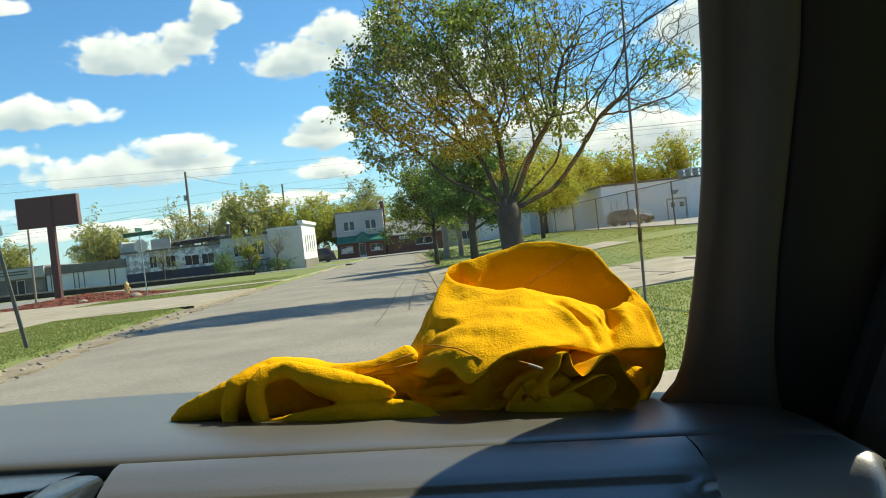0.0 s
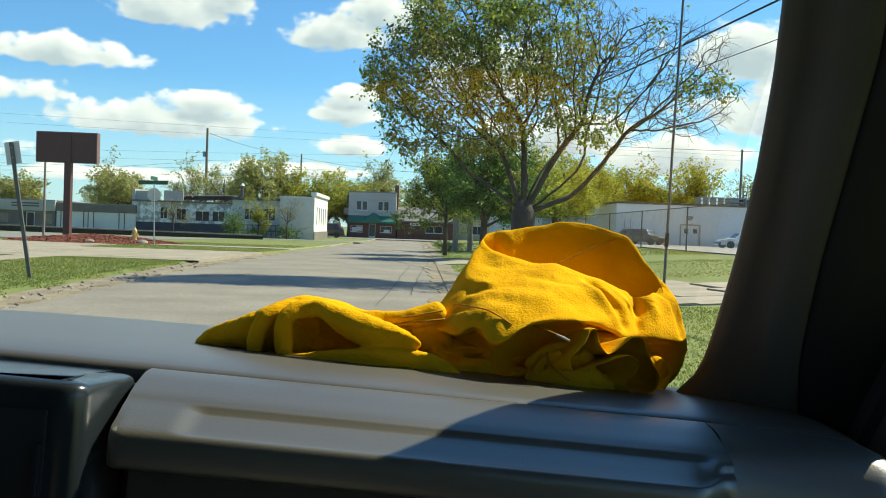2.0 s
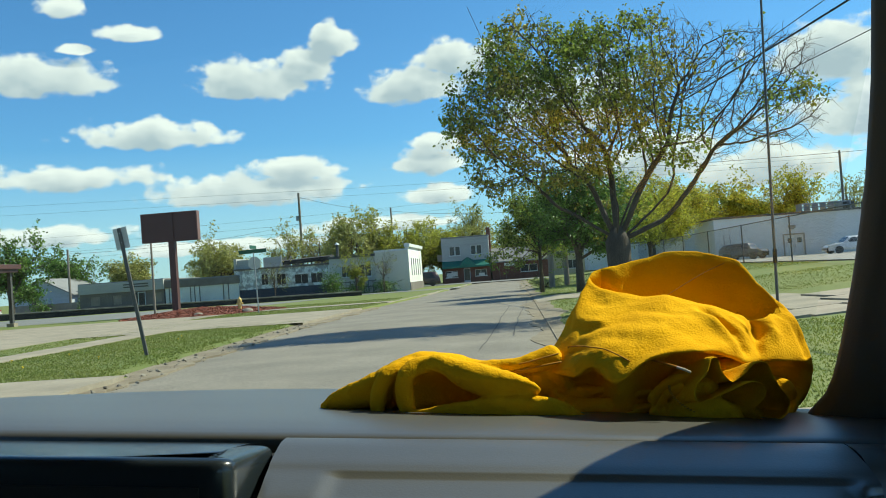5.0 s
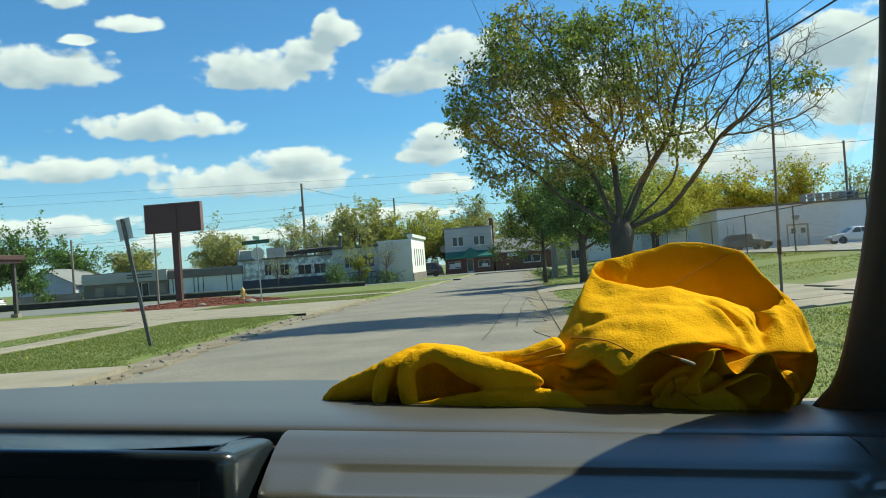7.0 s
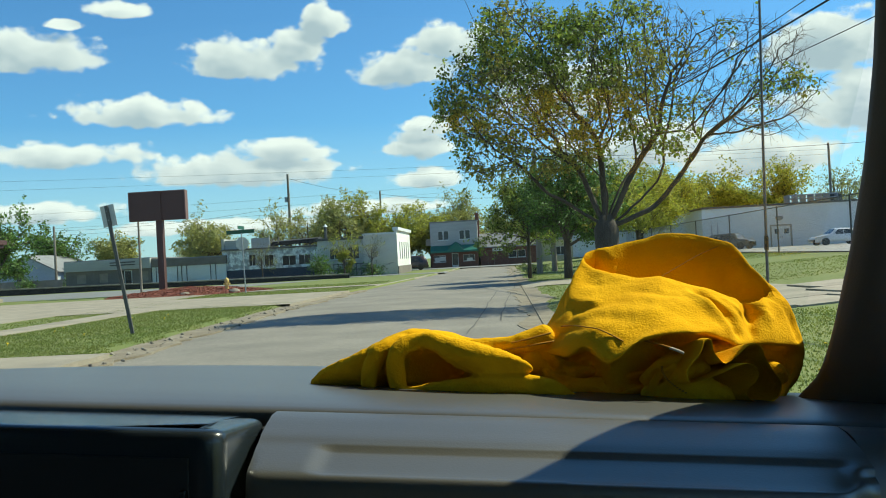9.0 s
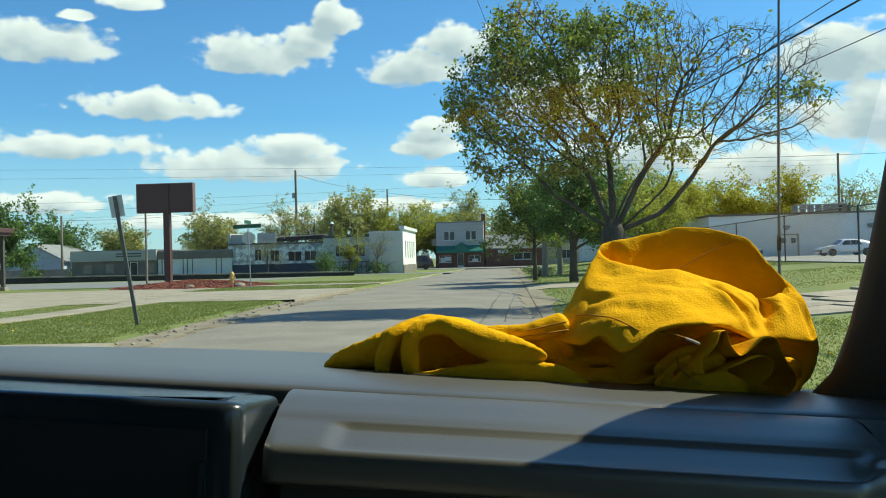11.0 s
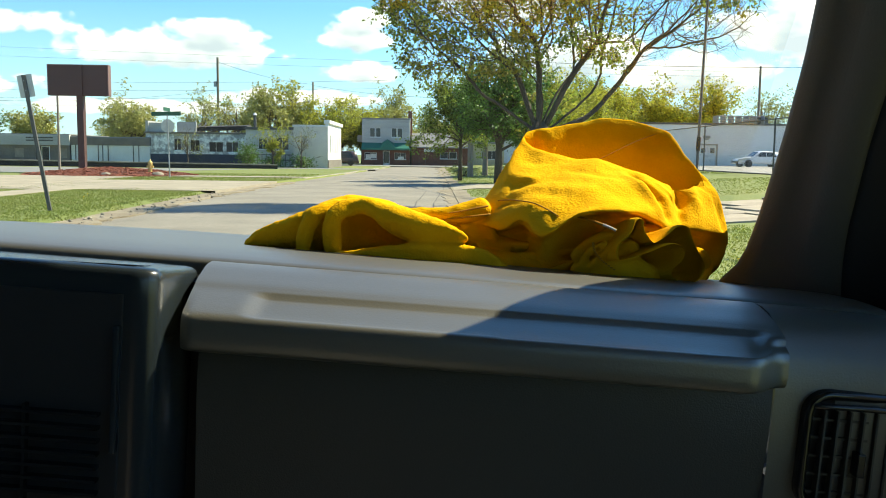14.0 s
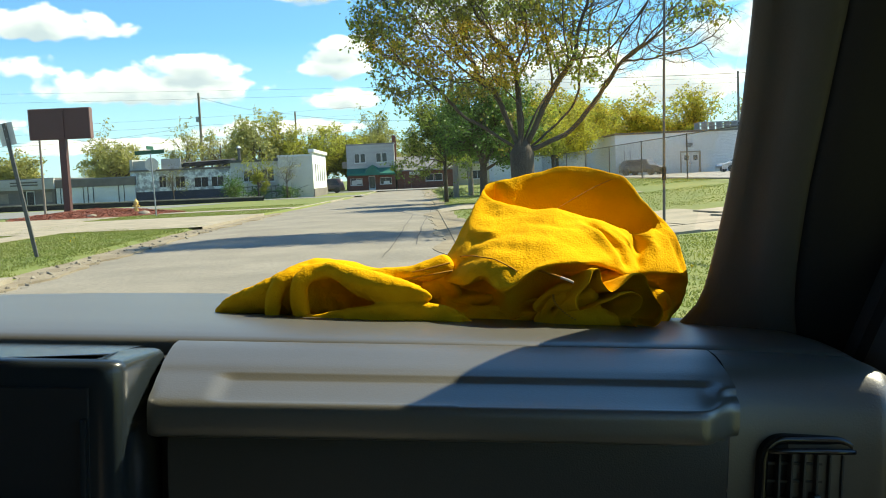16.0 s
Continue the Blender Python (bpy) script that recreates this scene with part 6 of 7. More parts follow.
def stack_shell():
    """Housing that stands proud of the dash: rounded top edge, flank towards the airbag cover."""
    plan = [(-1.2, -0.10), (-0.5, -0.10), (-0.340, -0.10), (-0.326, -0.098), (-0.3175, -0.090), (-0.3165, -0.078), (-0.3195, -0.03), (-0.3230, 0.03), (-0.3245, 0.06)]
    top = lambda v: 0.0335 - (v + 0.10) * 0.118
    rows = []
    for drop_, d in ((0.45, 0.0), (0.25, 0.0), (0.1, 0.0), (0.03, 0.0), (0.012, 0.0005), (0.005, 0.002), (0.0015, 0.006), (0.0, 0.013), (0.0, 0.03)):
        row = []
        for i, (u, v) in enumerate(plan):
            dv, du = (d, 0.0) if i < 3 else (d * 0.7, d * 0.7) if i < 5 else (0.0, d)
            vv = min(v + dv, 0.094)
            row.append((u - du, vv, top(vv) - drop_))
        rows.append(row)
    rows.append([(min(u, -0.36), 0.02, top(0.02)) for u, v, w in rows[-1]])
    rows.append([(min(u, -0.36), 0.094, 0.0105) for u, v, w in rows[-1]])
    return grid(len(plan), len(rows), lambda i, j: rows[j][i])


def van_shell():
    s = thing("van_cabin", CAR, "van cabin round the dashboard, closed by an added unseen shell", "van interior", kind="structure")
    # windscreen pillar, seal, door
    ws = list(np.linspace(-0.06, 0.84, 38))
    rows = []
    for w in ws:
        (a, b), (c, e), (j, k) = pillar_edges(w)
        rows.append([(a, b, w), (a + 0.016, b - 0.014, w), (a + 0.045, b - 0.032, w), (c - 0.03, e + 0.022, w), (c - 0.008, e + 0.008, w), (c, e, w), (c + 0.012, e + 0.004, w), (c + 0.06, e + 0.12, w), (j + 0.05, k, w), (j, k, w), (j - 0.019, k - 0.06, w), (a + 0.006, b + 0.03, w)])
    part("windscreen_pillar", grid(12, len(rows), lambda i, j: rows[j][i], True), PILLAR, s, "grey-brown moulded pillar trim", True)
    rows = []
    for w in ws:
        _, (c, e), _ = pillar_edges(w)
        rows.append([(c + 0.004, e + 0.012, w), (c + 0.014, e - 0.008, w), (c + 0.036, e - 0.02, w), (0.505, e - 0.035, w), (0.53, e - 0.04, w), (0.54, e + 0.04, w), (c + 0.06, e + 0.08, w)])
    part("door_seal", grid(7, len(rows), lambda i, j: rows[j][i], True), SEAL, s, "black rubber door seal", True)
    rows = []
    for w in ws:
        _, (c, e), _ = pillar_edges(w)
        f = 0.171 - 0.7 * w
        rows.append([(0.505, e - 0.03, w), (0.502, f, w), (0.515, f - 0.012, w), (0.54, f, w), (0.545, e - 0.03, w)])
    part("door_frame", grid(5, len(rows), lambda i, j: rows[j][i], True), SEAL, s, "black door frame")
    part("door_panel", join(box(0.512, 0.565, -0.14, 0.30, -0.75, -0.035, 0.012), box(0.512, 0.565, -1.25, -0.14, -0.75, -0.24, 0.012)), DOORTRIM, s, "dark door panel")
    sail = [(0.30, -0.05), (0.17, -0.05), (0.062, -0.05), (0.060, -0.02), (0.056, 0.06), (0.056, 0.13), (0.060, 0.165), (0.075, 0.165), (0.16, 0.05)]
    part("sail_panel", join(([(u, v, w) for u in (0.512, 0.53) for v, w in sail], [tuple(range(9)), tuple(range(17, 8, -1))] + [(k, (k + 1) % 9, 9 + (k + 1) % 9, 9 + k) for k in range(9)])), DOORTRIM, s, "dark sail panel of the door")
    # walls, floor and roof: unseen shell added to keep the cabin dark
    part("right_wall", join(wall_moved(0.5, [(-1.0, -0.28, -0.95, 0.66), (-2.6, -1.15, 0.0, 0.62)])), LINER, s)
    part("left_wall", wall_moved(-1.36, [(-1.0, -0.28, 0.15, 0.55)]), LINER, s)
    part("left_front_wall", box(-1.36, -1.31, -0.25, 0.55, -0.9, 0.25), LINER, s)
    part("rear_wall", box(-1.36, 0.56, -3.26, -3.2, -0.9, 0.86), LINER, s)
    part("cabin_floor", box(-1.36, 0.56, -3.2, 0.7, -0.95, -0.9), CARPET, s)
    part("footwell", box(-1.36, 0.5, 0.30, 0.36, -0.9, -0.4), SEAL, s)
    us = np.linspace(-1.36, 0.56, 25)
    rr = []
    for u in us:
        f = glass_v(min(max(u, -1.24), 0.4), 0.80)
        rr.append([(u, f + 0.02, 0.79), (u, f - 0.05, 0.78), (u, f - 0.2, 0.82), (u, -3.26, 0.86), (u, -3.26, 0.90), (u, f - 0.1, 0.87), (u, f + 0.02, 0.82)])
    part("van_roof", grid(7, len(rr), lambda i, j: rr[j][i]), LINER, s, "unseen grey headliner added to close the cabin")
    # windscreen
    g = grid(36, 20, lambda i, j: (lambda u, w: (u, glass_v(u, w), w))(-1.24 + 1.645 * i / 35, -0.06 + 0.88 * j / 19))
    ws_ob = part("windscreen", g, GLASS, s, "clear raked windscreen", True)
    ws_ob.visible_shadow = False
    # short nose and right wing, below the sight line
    nose = grid(25, 8, lambda i, j: (lambda u, k: (u, glass_v(min(u, 0.4), -0.06) + 0.02 + 0.55 * k, -0.12 - 0.32 * smooth(0, 0.35, k) - 0.12 * k * k))(-1.36 + 2.0 * i / 24, j / 7))
    part("nose", nose, VANPAINT, s, "dark painted van nose", True)
    part("nose_side", join(box(0.60, 0.66, 0.2, 1.5, -1.0, -0.42), box(-1.42, -1.36, 0.2, 1.5, -1.0, -0.42), box(-1.36, 0.6, 1.42, 1.5, -1.0, -0.6)), VANPAINT, s)
    # wiper at the foot of the glass
    w = thing("windscreen_wiper", CAR, "black windscreen wiper parked at the foot of the glass", "wiper")
    part("blade", tube([(-1.05, glass_v(-1.05, -0.06) + 0.03, -0.07), (-0.8, glass_v(-0.8, -0.06) + 0.03, -0.085), (-0.6, glass_v(-0.6, -0.06) + 0.03, -0.098)], [0.008, 0.009, 0.005], 6), SEAL, w)
    a = thing("aerial", CAR, "thin black whip aerial on the van wing", "aerial")
    part("whip", tube([(0.541, 1.245, -0.48), (0.5375, 1.25, 0.0), (0.5285, 1.285, 0.45), (0.517, 1.32, 1.1)], [0.0042, 0.0036, 0.0032, 0.0024], 6), STEELDARK, a)
    part("ferrule", tube([(0.541, 1.245, -0.5), (0.541, 1.245, -0.44)], [0.016, 0.007], 8), SEAL, a)
    part("spring", tube([(0.5335, 1.268, 0.212), (0.533, 1.269, 0.245)], 0.0052, 8), SEAL, a)
    mr = thing("door_mirror", CAR, "black door mirror outside the side window", "mirror")
    part("housing", box(0.60, 0.82, 0.05, 0.23, -0.12, 0.11, 0.03), SEAL, mr)
    part("stalk", box(0.545, 0.62, 0.08, 0.15, -0.05, 0.0, 0.01), SEAL, mr)


def wall_moved(u, holes):
    """A side wall with window holes, across v and w."""
    sh = wall_with_holes(-3.2, -0.25, -0.9, 0.86, holes, 0.05)
    return [(u + y, x, z) for x, y, z in sh[0]], sh[1]


dashboard()
van_shell()


# ---- the hoodie on the dash ----
def folds(shape, creases, small=0.0016, seed=3.0, floor=None):
    """Presses creases (a, b, width, push) into a skin and adds fine wrinkles. push: a vector."""
    out = []
    for p in shape[0]:
        q = Vector(p)
        for a, b, width, push in creases:
            a_, b_ = Vector(a), Vector(b)
            ab = b_ - a_
            t = min(max((q - a_).dot(ab) / ab.length_squared, 0), 1)
            d = (Vector(p) - (a_ + ab * t)).length / width
            if d < 3:
                q = q + Vector(push) * math.exp(-d * d) * (0.35 + 0.65 * math.sin(math.pi * min(max(t, 0.08), 0.92)))
        n = Vector((noise3(p, 26, seed), noise3(p, 26, seed + 4), noise3(p, 26, seed + 8))) * small * 2.0 + Vector((noise3(p, 75, seed), noise3(p, 75, seed + 4), noise3(p, 75, seed + 8))) * small * 0.7
        q = q + n
        if floor is not None and q.z < floor(q):
            q.z = floor(q)
        out.append(tuple(q))
    return out, shape[1]


def strand(ax, points, reach, shape):
    """Distance to a bar that runs through (u, v, w, radius); far away just large."""
    p = spline(points, 3 * len(points) - 2)
    out = np.full(shape, 1.0)
    for a, b in zip(p[:-1], p[1:]):
        r = max(a[3], b[3]) + reach
        cut = tuple(slice(np.searchsorted(ax[k], min(a[k], b[k]) - r), np.searchsorted(ax[k], max(a[k], b[k]) + r)) for k in range(3))
        P = np.stack(np.meshgrid(*[ax[k][cut[k]] for k in range(3)], indexing="ij"), -1)
        if not P.size:
            continue
        ab = b[:3] - a[:3]
        t = np.clip(((P - a[:3]) @ ab) / max(ab @ ab, 1e-12), 0, 1)
        d = np.linalg.norm(P - (a[:3] + t[..., None] * ab), axis=-1) - (a[3] + (b[3] - a[3]) * t)
        out[cut] = np.minimum(out[cut], d)
    return out


def cloth(rolls, carved=(), lo=(0, 0, 0), hi=(1, 1, 1), step=0.0022, soft=0.004, small=0.001, seed=0):
    """Rolls of cloth laid against each other, with hollows carved out, as one closed skin."""
    ax = [np.arange(lo[k], hi[k], step) for k in range(3)]
    P = np.stack(np.meshgrid(*ax, indexing="ij"), -1)
    full, reach = P.shape[:3], 0.016
    D = None
    for r in rolls:
        d = strand(ax, r, reach, full)
        if D is None:
            D = d
        else:
            h = np.clip(0.5 + 0.5 * (D - d) / soft, 0, 1)
            D = D * (1 - h) + d * h - soft * h * (1 - h)
    for r, blend, late in carved:
        d = -strand(ax, r, reach, full)
        h = np.clip(0.5 + 0.5 * (d - D) / blend, 0, 1)
        D = D * (1 - h) + d * h + blend * h * (1 - h)
        for q in late:
            d = strand(ax, q, reach, full)
            h = np.clip(0.5 + 0.5 * (D - d) / soft, 0, 1)
            D = D * (1 - h) + d * h - soft * h * (1 - h)
    x, y, z = P[..., 0], P[..., 1], P[..., 2]
    r = np.random.RandomState(seed)
    near = np.abs(D) < 0.012
    x, y, z = x[near], y[near], z[near]
    for f, amp in ((60, 1.0), (110, 0.7), (190, 0.5), (330, 0.3)):
        for _ in range(4):
            k, ph = r.normal(size=3), r.uniform(0, 6.28, 3)
            k = k / np.linalg.norm(k) * f
            D[near] += 0.5 * small * amp * np.sin(x * k[0] + y * k[1] + z * k[2] + ph[0] + 1.4 * np.sin(x * k[2] * 0.6 + z * k[0] * 0.6 + ph[1]))
    s = D < 0
    n = np.array(s.shape)
    total, count = np.zeros((*(n - 1), 3)), np.zeros(tuple(n - 1))
    idx = np.stack(np.meshgrid(*[np.arange(k) for k in n], indexing="ij"), -1)
    edges = []
    for a in range(3):
        A = [slice(None)] * 3
        B = [slice(None)] * 3
        A[a], B[a] = slice(0, -1), slice(1, None)
        A, B = tuple(A), tuple(B)
        cross = s[A] != s[B]
        e = idx[A][cross]
        da, db = D[A][cross], D[B][cross]
        pt = e.astype(float)
        pt[:, a] += da / (da - db)
        edges.append((a, e, s[A][cross]))
        b, c = [k for k in range(3) if k != a]
        for i in (0, 1):
            for j in (0, 1):
                cell = e.copy()
                cell[:, b] -= i
                cell[:, c] -= j
                ok = ((cell >= 0) & (cell < n - 1)).all(1)
                np.add.at(total, tuple(cell[ok].T), pt[ok])
                np.add.at(count, tuple(cell[ok].T), 1)
    used = count > 0
    num = -np.ones(used.shape, int)
    num[used] = np.arange(used.sum())
    vs = total[used] / count[used][:, None] * step + np.array(lo)
    fs = []
    for a, e, inside in edges:
        b, c = (a + 1) % 3, (a + 2) % 3
        ok = ((e[:, b] > 0) & (e[:, c] > 0) & (e[:, b] < n[b] - 1) & (e[:, c] < n[c] - 1) & (e[:, a] < n[a] - 1))
        e, inside = e[ok], inside[ok]
        q = []
        for i, j in ((1, 1), (0, 1), (0, 0), (1, 0)):
            cell = e.copy()
            cell[:, b] -= i
            cell[:, c] -= j
            q.append(num[tuple(cell.T)])
        q = np.stack(q, 1)
        q[~inside] = q[~inside][:, ::-1]
        fs.append(q)
    return vs, np.concatenate(fs)


def hoodie():
    h = thing("hoodie", CAR, "crumpled mustard-yellow fleece hoodie lying on the dashboard", "hoodie")
    front_rim = [(0.050, 0.460, 0.194), (0.058, 0.440, 0.178), (0.087, 0.420, 0.169), (0.126, 0.400, 0.165), (0.162, 0.390, 0.164), (0.203, 0.385, 0.154), (0.249, 0.385, 0.139), (0.282, 0.400, 0.130)]
    back_rim = [(0.318, 0.440, 0.148), (0.295, 0.460, 0.184), (0.260, 0.475, 0.218), (0.184, 0.490, 0.228), (0.119, 0.490, 0.215), (0.080, 0.480, 0.207)]
    front_mid = [(0.009, 0.350, 0.089), (0.046, 0.325, 0.102), (0.082, 0.305, 0.106), (0.119, 0.300, 0.118), (0.156, 0.305, 0.125), (0.198, 0.320, 0.120), (0.233, 0.335, 0.110), (0.262, 0.350, 0.100)]
    back_mid = [(0.340, 0.418, 0.112), (0.346, 0.445, 0.10), (0.27, 0.495, 0.13), (0.18, 0.510, 0.13), (0.09, 0.495, 0.13), (0.020, 0.425, 0.14)]
    front_up = [(0.029, 0.42, 0.161), (0.052, 0.40, 0.152), (0.085, 0.375, 0.148), (0.124, 0.355, 0.148), (0.160, 0.350, 0.149), (0.203, 0.352, 0.142), (0.243, 0.362, 0.129), (0.276, 0.38, 0.117)]
    back_up = [(0.334, 0.424, 0.130), (0.328, 0.455, 0.148), (0.272, 0.488, 0.183), (0.182, 0.503, 0.192), (0.104, 0.497, 0.182), (0.050, 0.46, 0.178)]
    front_lip = [(-0.013, 0.330, 0.068), (0.018, 0.310, 0.062), (0.047, 0.300, 0.069), (0.073, 0.268, 0.061), (0.112, 0.272, 0.088), (0.156, 0.283, 0.097), (0.197, 0.298, 0.095), (0.254, 0.330, 0.078)]
    back_lip = [(0.347, 0.405, 0.078), (0.350, 0.435, 0.07), (0.28, 0.49, 0.07), (0.18, 0.505, 0.07), (0.08, 0.49, 0.07), (-0.002, 0.40, 0.09)]

    def shift(ring, dv, dw, n=8, back=(0, 0)):
        return [(u, v + (dv if i < n else back[0]), w + (dw if i < n else back[1])) for i, (u, v, w) in enumerate(ring)]
    eye = Vector((-0.05, -0.89, 0.205))

    def drawn(p, by):
        """The point moved by so many metres towards the seat."""
        q = Vector(p)
        return tuple(q + (eye - q).normalized() * by)

    def bulge(p):
        u, v, w = p
        return 0.048 * smooth(0.155, 0.088, w) * smooth(-0.02, 0.05, u) * (1 - smooth(0.20, 0.285, u))
    under = shift(front_lip + back_lip, 0.034, -0.006, 8, (0, -0.02))
    front_low = front_lip
    front_mid, front_up, front_lip = ([drawn(p, bulge(p)) for p in ring] for ring in (front_mid, front_up, front_lip))
    lip = front_lip + back_lip
    base = [(u * 0.97 + 0.005, v + 0.055, 0.03) for u, v, w in front_low] + [(0.335, 0.385, 0.035), (0.34, 0.42, 0.02), (0.28, 0.47, 0.015), (0.18, 0.485, 0.012), (0.08, 0.475, 0.015), (0.0, 0.40, 0.03)]
    foot = [(u * 0.95 + 0.01, v + 0.06, 0.012) for u, v, w in front_low] + [(0.305, 0.345, 0.006), (0.32, 0.40, 0.004), (0.27, 0.45, 0.0), (0.18, 0.47, 0.0), (0.09, 0.46, 0.0), (0.02, 0.40, 0.01)]
    rim = front_rim + back_rim
    in1 = shift(rim, 0.012, -0.003, 8, (-0.008, -0.003))
    in2 = shift(rim, 0.028, -0.022, 8, (-0.014, -0.022))
    in3 = [(0.17 + (u - 0.17) * 0.72, 0.436 + (v - 0.436) * 0.5, 0.135 + (w - 0.17) * 0.25) for u, v, w in rim]
    in4 = [(0.17 + (u - 0.17) * 0.2, 0.43 + (v - 0.436) * 0.2, 0.12) for u, v, w in rim]
    outer = loft([foot, base, under, lip, front_mid + back_mid, front_up + back_up, rim, in1, in2, in3, in4], 300, 170, True, True)
    creases = [
        ((0.020, 0.372, 0.126), (0.062, 0.335, 0.112), 0.009, (0.0, 0.005, -0.002)),
        ((0.026, 0.38, 0.138), (0.085, 0.342, 0.122), 0.007, (0.0, -0.004, 0.003)),
        ((0.10, 0.36, 0.148), (0.175, 0.335, 0.135), 0.014, (0.0, 0.003, -0.002)),
        ((0.12, 0.300, 0.108), (0.20, 0.312, 0.118), 0.012, (0.0, 0.002, -0.001)),
        ((0.14, 0.325, 0.133), (0.215, 0.335, 0.128), 0.014, (0.0, -0.003, 0.001)),
        ((0.055, 0.318, 0.086), (0.075, 0.290, 0.072), 0.007, (0.0, 0.007, 0.002)),
        ((0.240, 0.375, 0.135), (0.272, 0.352, 0.100), 0.006, (0.0, -0.007, 0.002)),
        ((0.265, 0.475, 0.20), (0.318, 0.452, 0.155), 0.009, (-0.006, -0.004, -0.002)),
        ((0.300, 0.43, 0.140), (0.335, 0.418, 0.118), 0.006, (-0.002, -0.003, -0.007)),
        ((0.272, 0.385, 0.126), (0.262, 0.340, 0.080), 0.0085, (0.003, 0.019, -0.004)),
        ((0.293, 0.400, 0.124), (0.285, 0.372, 0.085), 0.010, (0.004, -0.012, 0.003)),
        ((0.205, 0.355, 0.146), (0.246, 0.338, 0.098), 0.012, (-0.002, 0.016, -0.010)),
        ((0.185, 0.345, 0.150), (0.232, 0.325, 0.100), 0.012, (0.002, -0.008, 0.006)),
        ((0.318, 0.44, 0.135), (0.350, 0.41, 0.080), 0.010, (-0.008, 0.006, -0.002)),
        ((-0.004, 0.355, 0.094), (0.050, 0.322, 0.092), 0.0035, (0, 0.006, -0.003)),
        ((0.050, 0.322, 0.092), (0.095, 0.288, 0.080), 0.0035, (0, 0.006, -0.003)),
        ((0.03, 0.36, 0.115), (0.085, 0.335, 0.135), 0.012, (0, 0.006, -0.005)),
        ((0.02, 0.34, 0.10), (0.10, 0.31, 0.11), 0.010, (0, 0.004, -0.003)),
        ((0.032, 0.318, 0.070), (0.050, 0.302, 0.068), 0.010, (0, 0.006, 0.008)),
        ((0.268, 0.395, 0.128), (0.262, 0.345, 0.075), 0.011, (0.0, 0.026, -0.006)),
        ((0.296, 0.410, 0.126), (0.290, 0.375, 0.080), 0.011, (0.0, -0.012, 0.004)),
        ((0.10, 0.49, 0.21), (0.085, 0.47, 0.18), 0.012, (0.004, -0.008, -0.006)),
    ]
    creases = [(drawn(a, bulge(a)), drawn(b, bulge(b)), width, push) for a, b, width, push in creases]
    skin = folds(outer, creases, 0.0014, 3.0)
    body = part("hood", skin, FLEECE, h, "upturned hood with a thick rolled rim", True)
    V = np.array(skin[0])

    def drape(uw):
        out = []
        for u, w in uw:
            near = V[np.hypot(V[:, 0] - u, V[:, 2] - w) < 0.0035]
            if len(near):
                out.append((u, near[:, 1].min() + 0.0008, w))
        return [tuple(q) for q in spline(out[::3], 40)]
    hem = spline([(0.010, 0.0985), (0.0256, 0.1022), (0.0485, 0.1028), (0.0643, 0.0985), (0.083, 0.0895)], 40)
    part("hem_stitching", tube(drape(hem), 0.0009, 5), SEAM, body, "sewn hem line")
    # seam over the inside of the hood
    pts = spline([(0.150, 0.432, 0.160), (0.185, 0.447, 0.180), (0.222, 0.462, 0.200), (0.258, 0.470, 0.2155)], 20)
    part("seam", tube([tuple(p) for p in pts], 0.0008, 5), SEAM, body)

    # sleeve lying along the dash: rolls of cloth round a dark pocket
    flap = [(-0.336, 0.36, 0.010, 0.010), (-0.318, 0.355, 0.018, 0.015), (-0.292, 0.35, 0.026, 0.020), (-0.264, 0.35, 0.032, 0.024)]
    bulk = [(-0.264, 0.35, 0.032, 0.024), (-0.222, 0.355, 0.043, 0.037), (-0.180, 0.36, 0.050, 0.040), (-0.131, 0.36, 0.045, 0.035), (-0.074, 0.36, 0.040, 0.032), (-0.026, 0.37, 0.044, 0.036)]
    scrap = [(-0.115, 0.33, 0.070, 0.009), (-0.076, 0.322, 0.0715, 0.012), (-0.041, 0.325, 0.076, 0.013), (-0.014, 0.335, 0.083, 0.016)]
    pocket = [(-0.184, 0.322, 0.034, 0.034), (-0.150, 0.332, 0.034, 0.031), (-0.118, 0.328, 0.030, 0.020)]
    ridges = [
        [(-0.215, 0.335, 0.072, 0.011), (-0.236, 0.322, 0.062, 0.012), (-0.247, 0.316, 0.046, 0.0125), (-0.251, 0.312, 0.03, 0.012), (-0.252, 0.310, 0.013, 0.010)],
        [(-0.177, 0.326, 0.078, 0.012), (-0.202, 0.312, 0.071, 0.0125), (-0.213, 0.305, 0.0565, 0.0125), (-0.2135, 0.302, 0.034, 0.0125), (-0.208, 0.300, 0.010, 0.011)],
        [(-0.203, 0.318, 0.074, 0.008), (-0.172, 0.312, 0.079, 0.012), (-0.144, 0.305, 0.070, 0.017), (-0.111, 0.293, 0.059, 0.022), (-0.080, 0.283, 0.0545, 0.019), (-0.050, 0.276, 0.0505, 0.012), (-0.033, 0.272, 0.048, 0.005)],
        [(-0.198, 0.288, 0.012, 0.006), (-0.160, 0.282, 0.0165, 0.009), (-0.114, 0.272, 0.025, 0.011), (-0.077, 0.268, 0.029, 0.0125), (-0.040, 0.265, 0.028, 0.014), (-0.003, 0.262, 0.024, 0.011), (0.024, 0.26, 0.017, 0.003)],
        [(-0.143, 0.270, 0.0135, 0.003), (-0.098, 0.260, 0.017, 0.004), (-0.032, 0.254, 0.0205, 0.005), (0.013, 0.250, 0.017, 0.003)],
        [(-0.106, 0.318, 0.069, 0.005), (-0.074, 0.302, 0.063, 0.006), (-0.047, 0.292, 0.056, 0.006)],
    ]
    slot = [(-0.236, 0.292, 0.066, 0.004), (-0.230, 0.290, 0.042, 0.009), (-0.230, 0.290, 0.012, 0.010)]
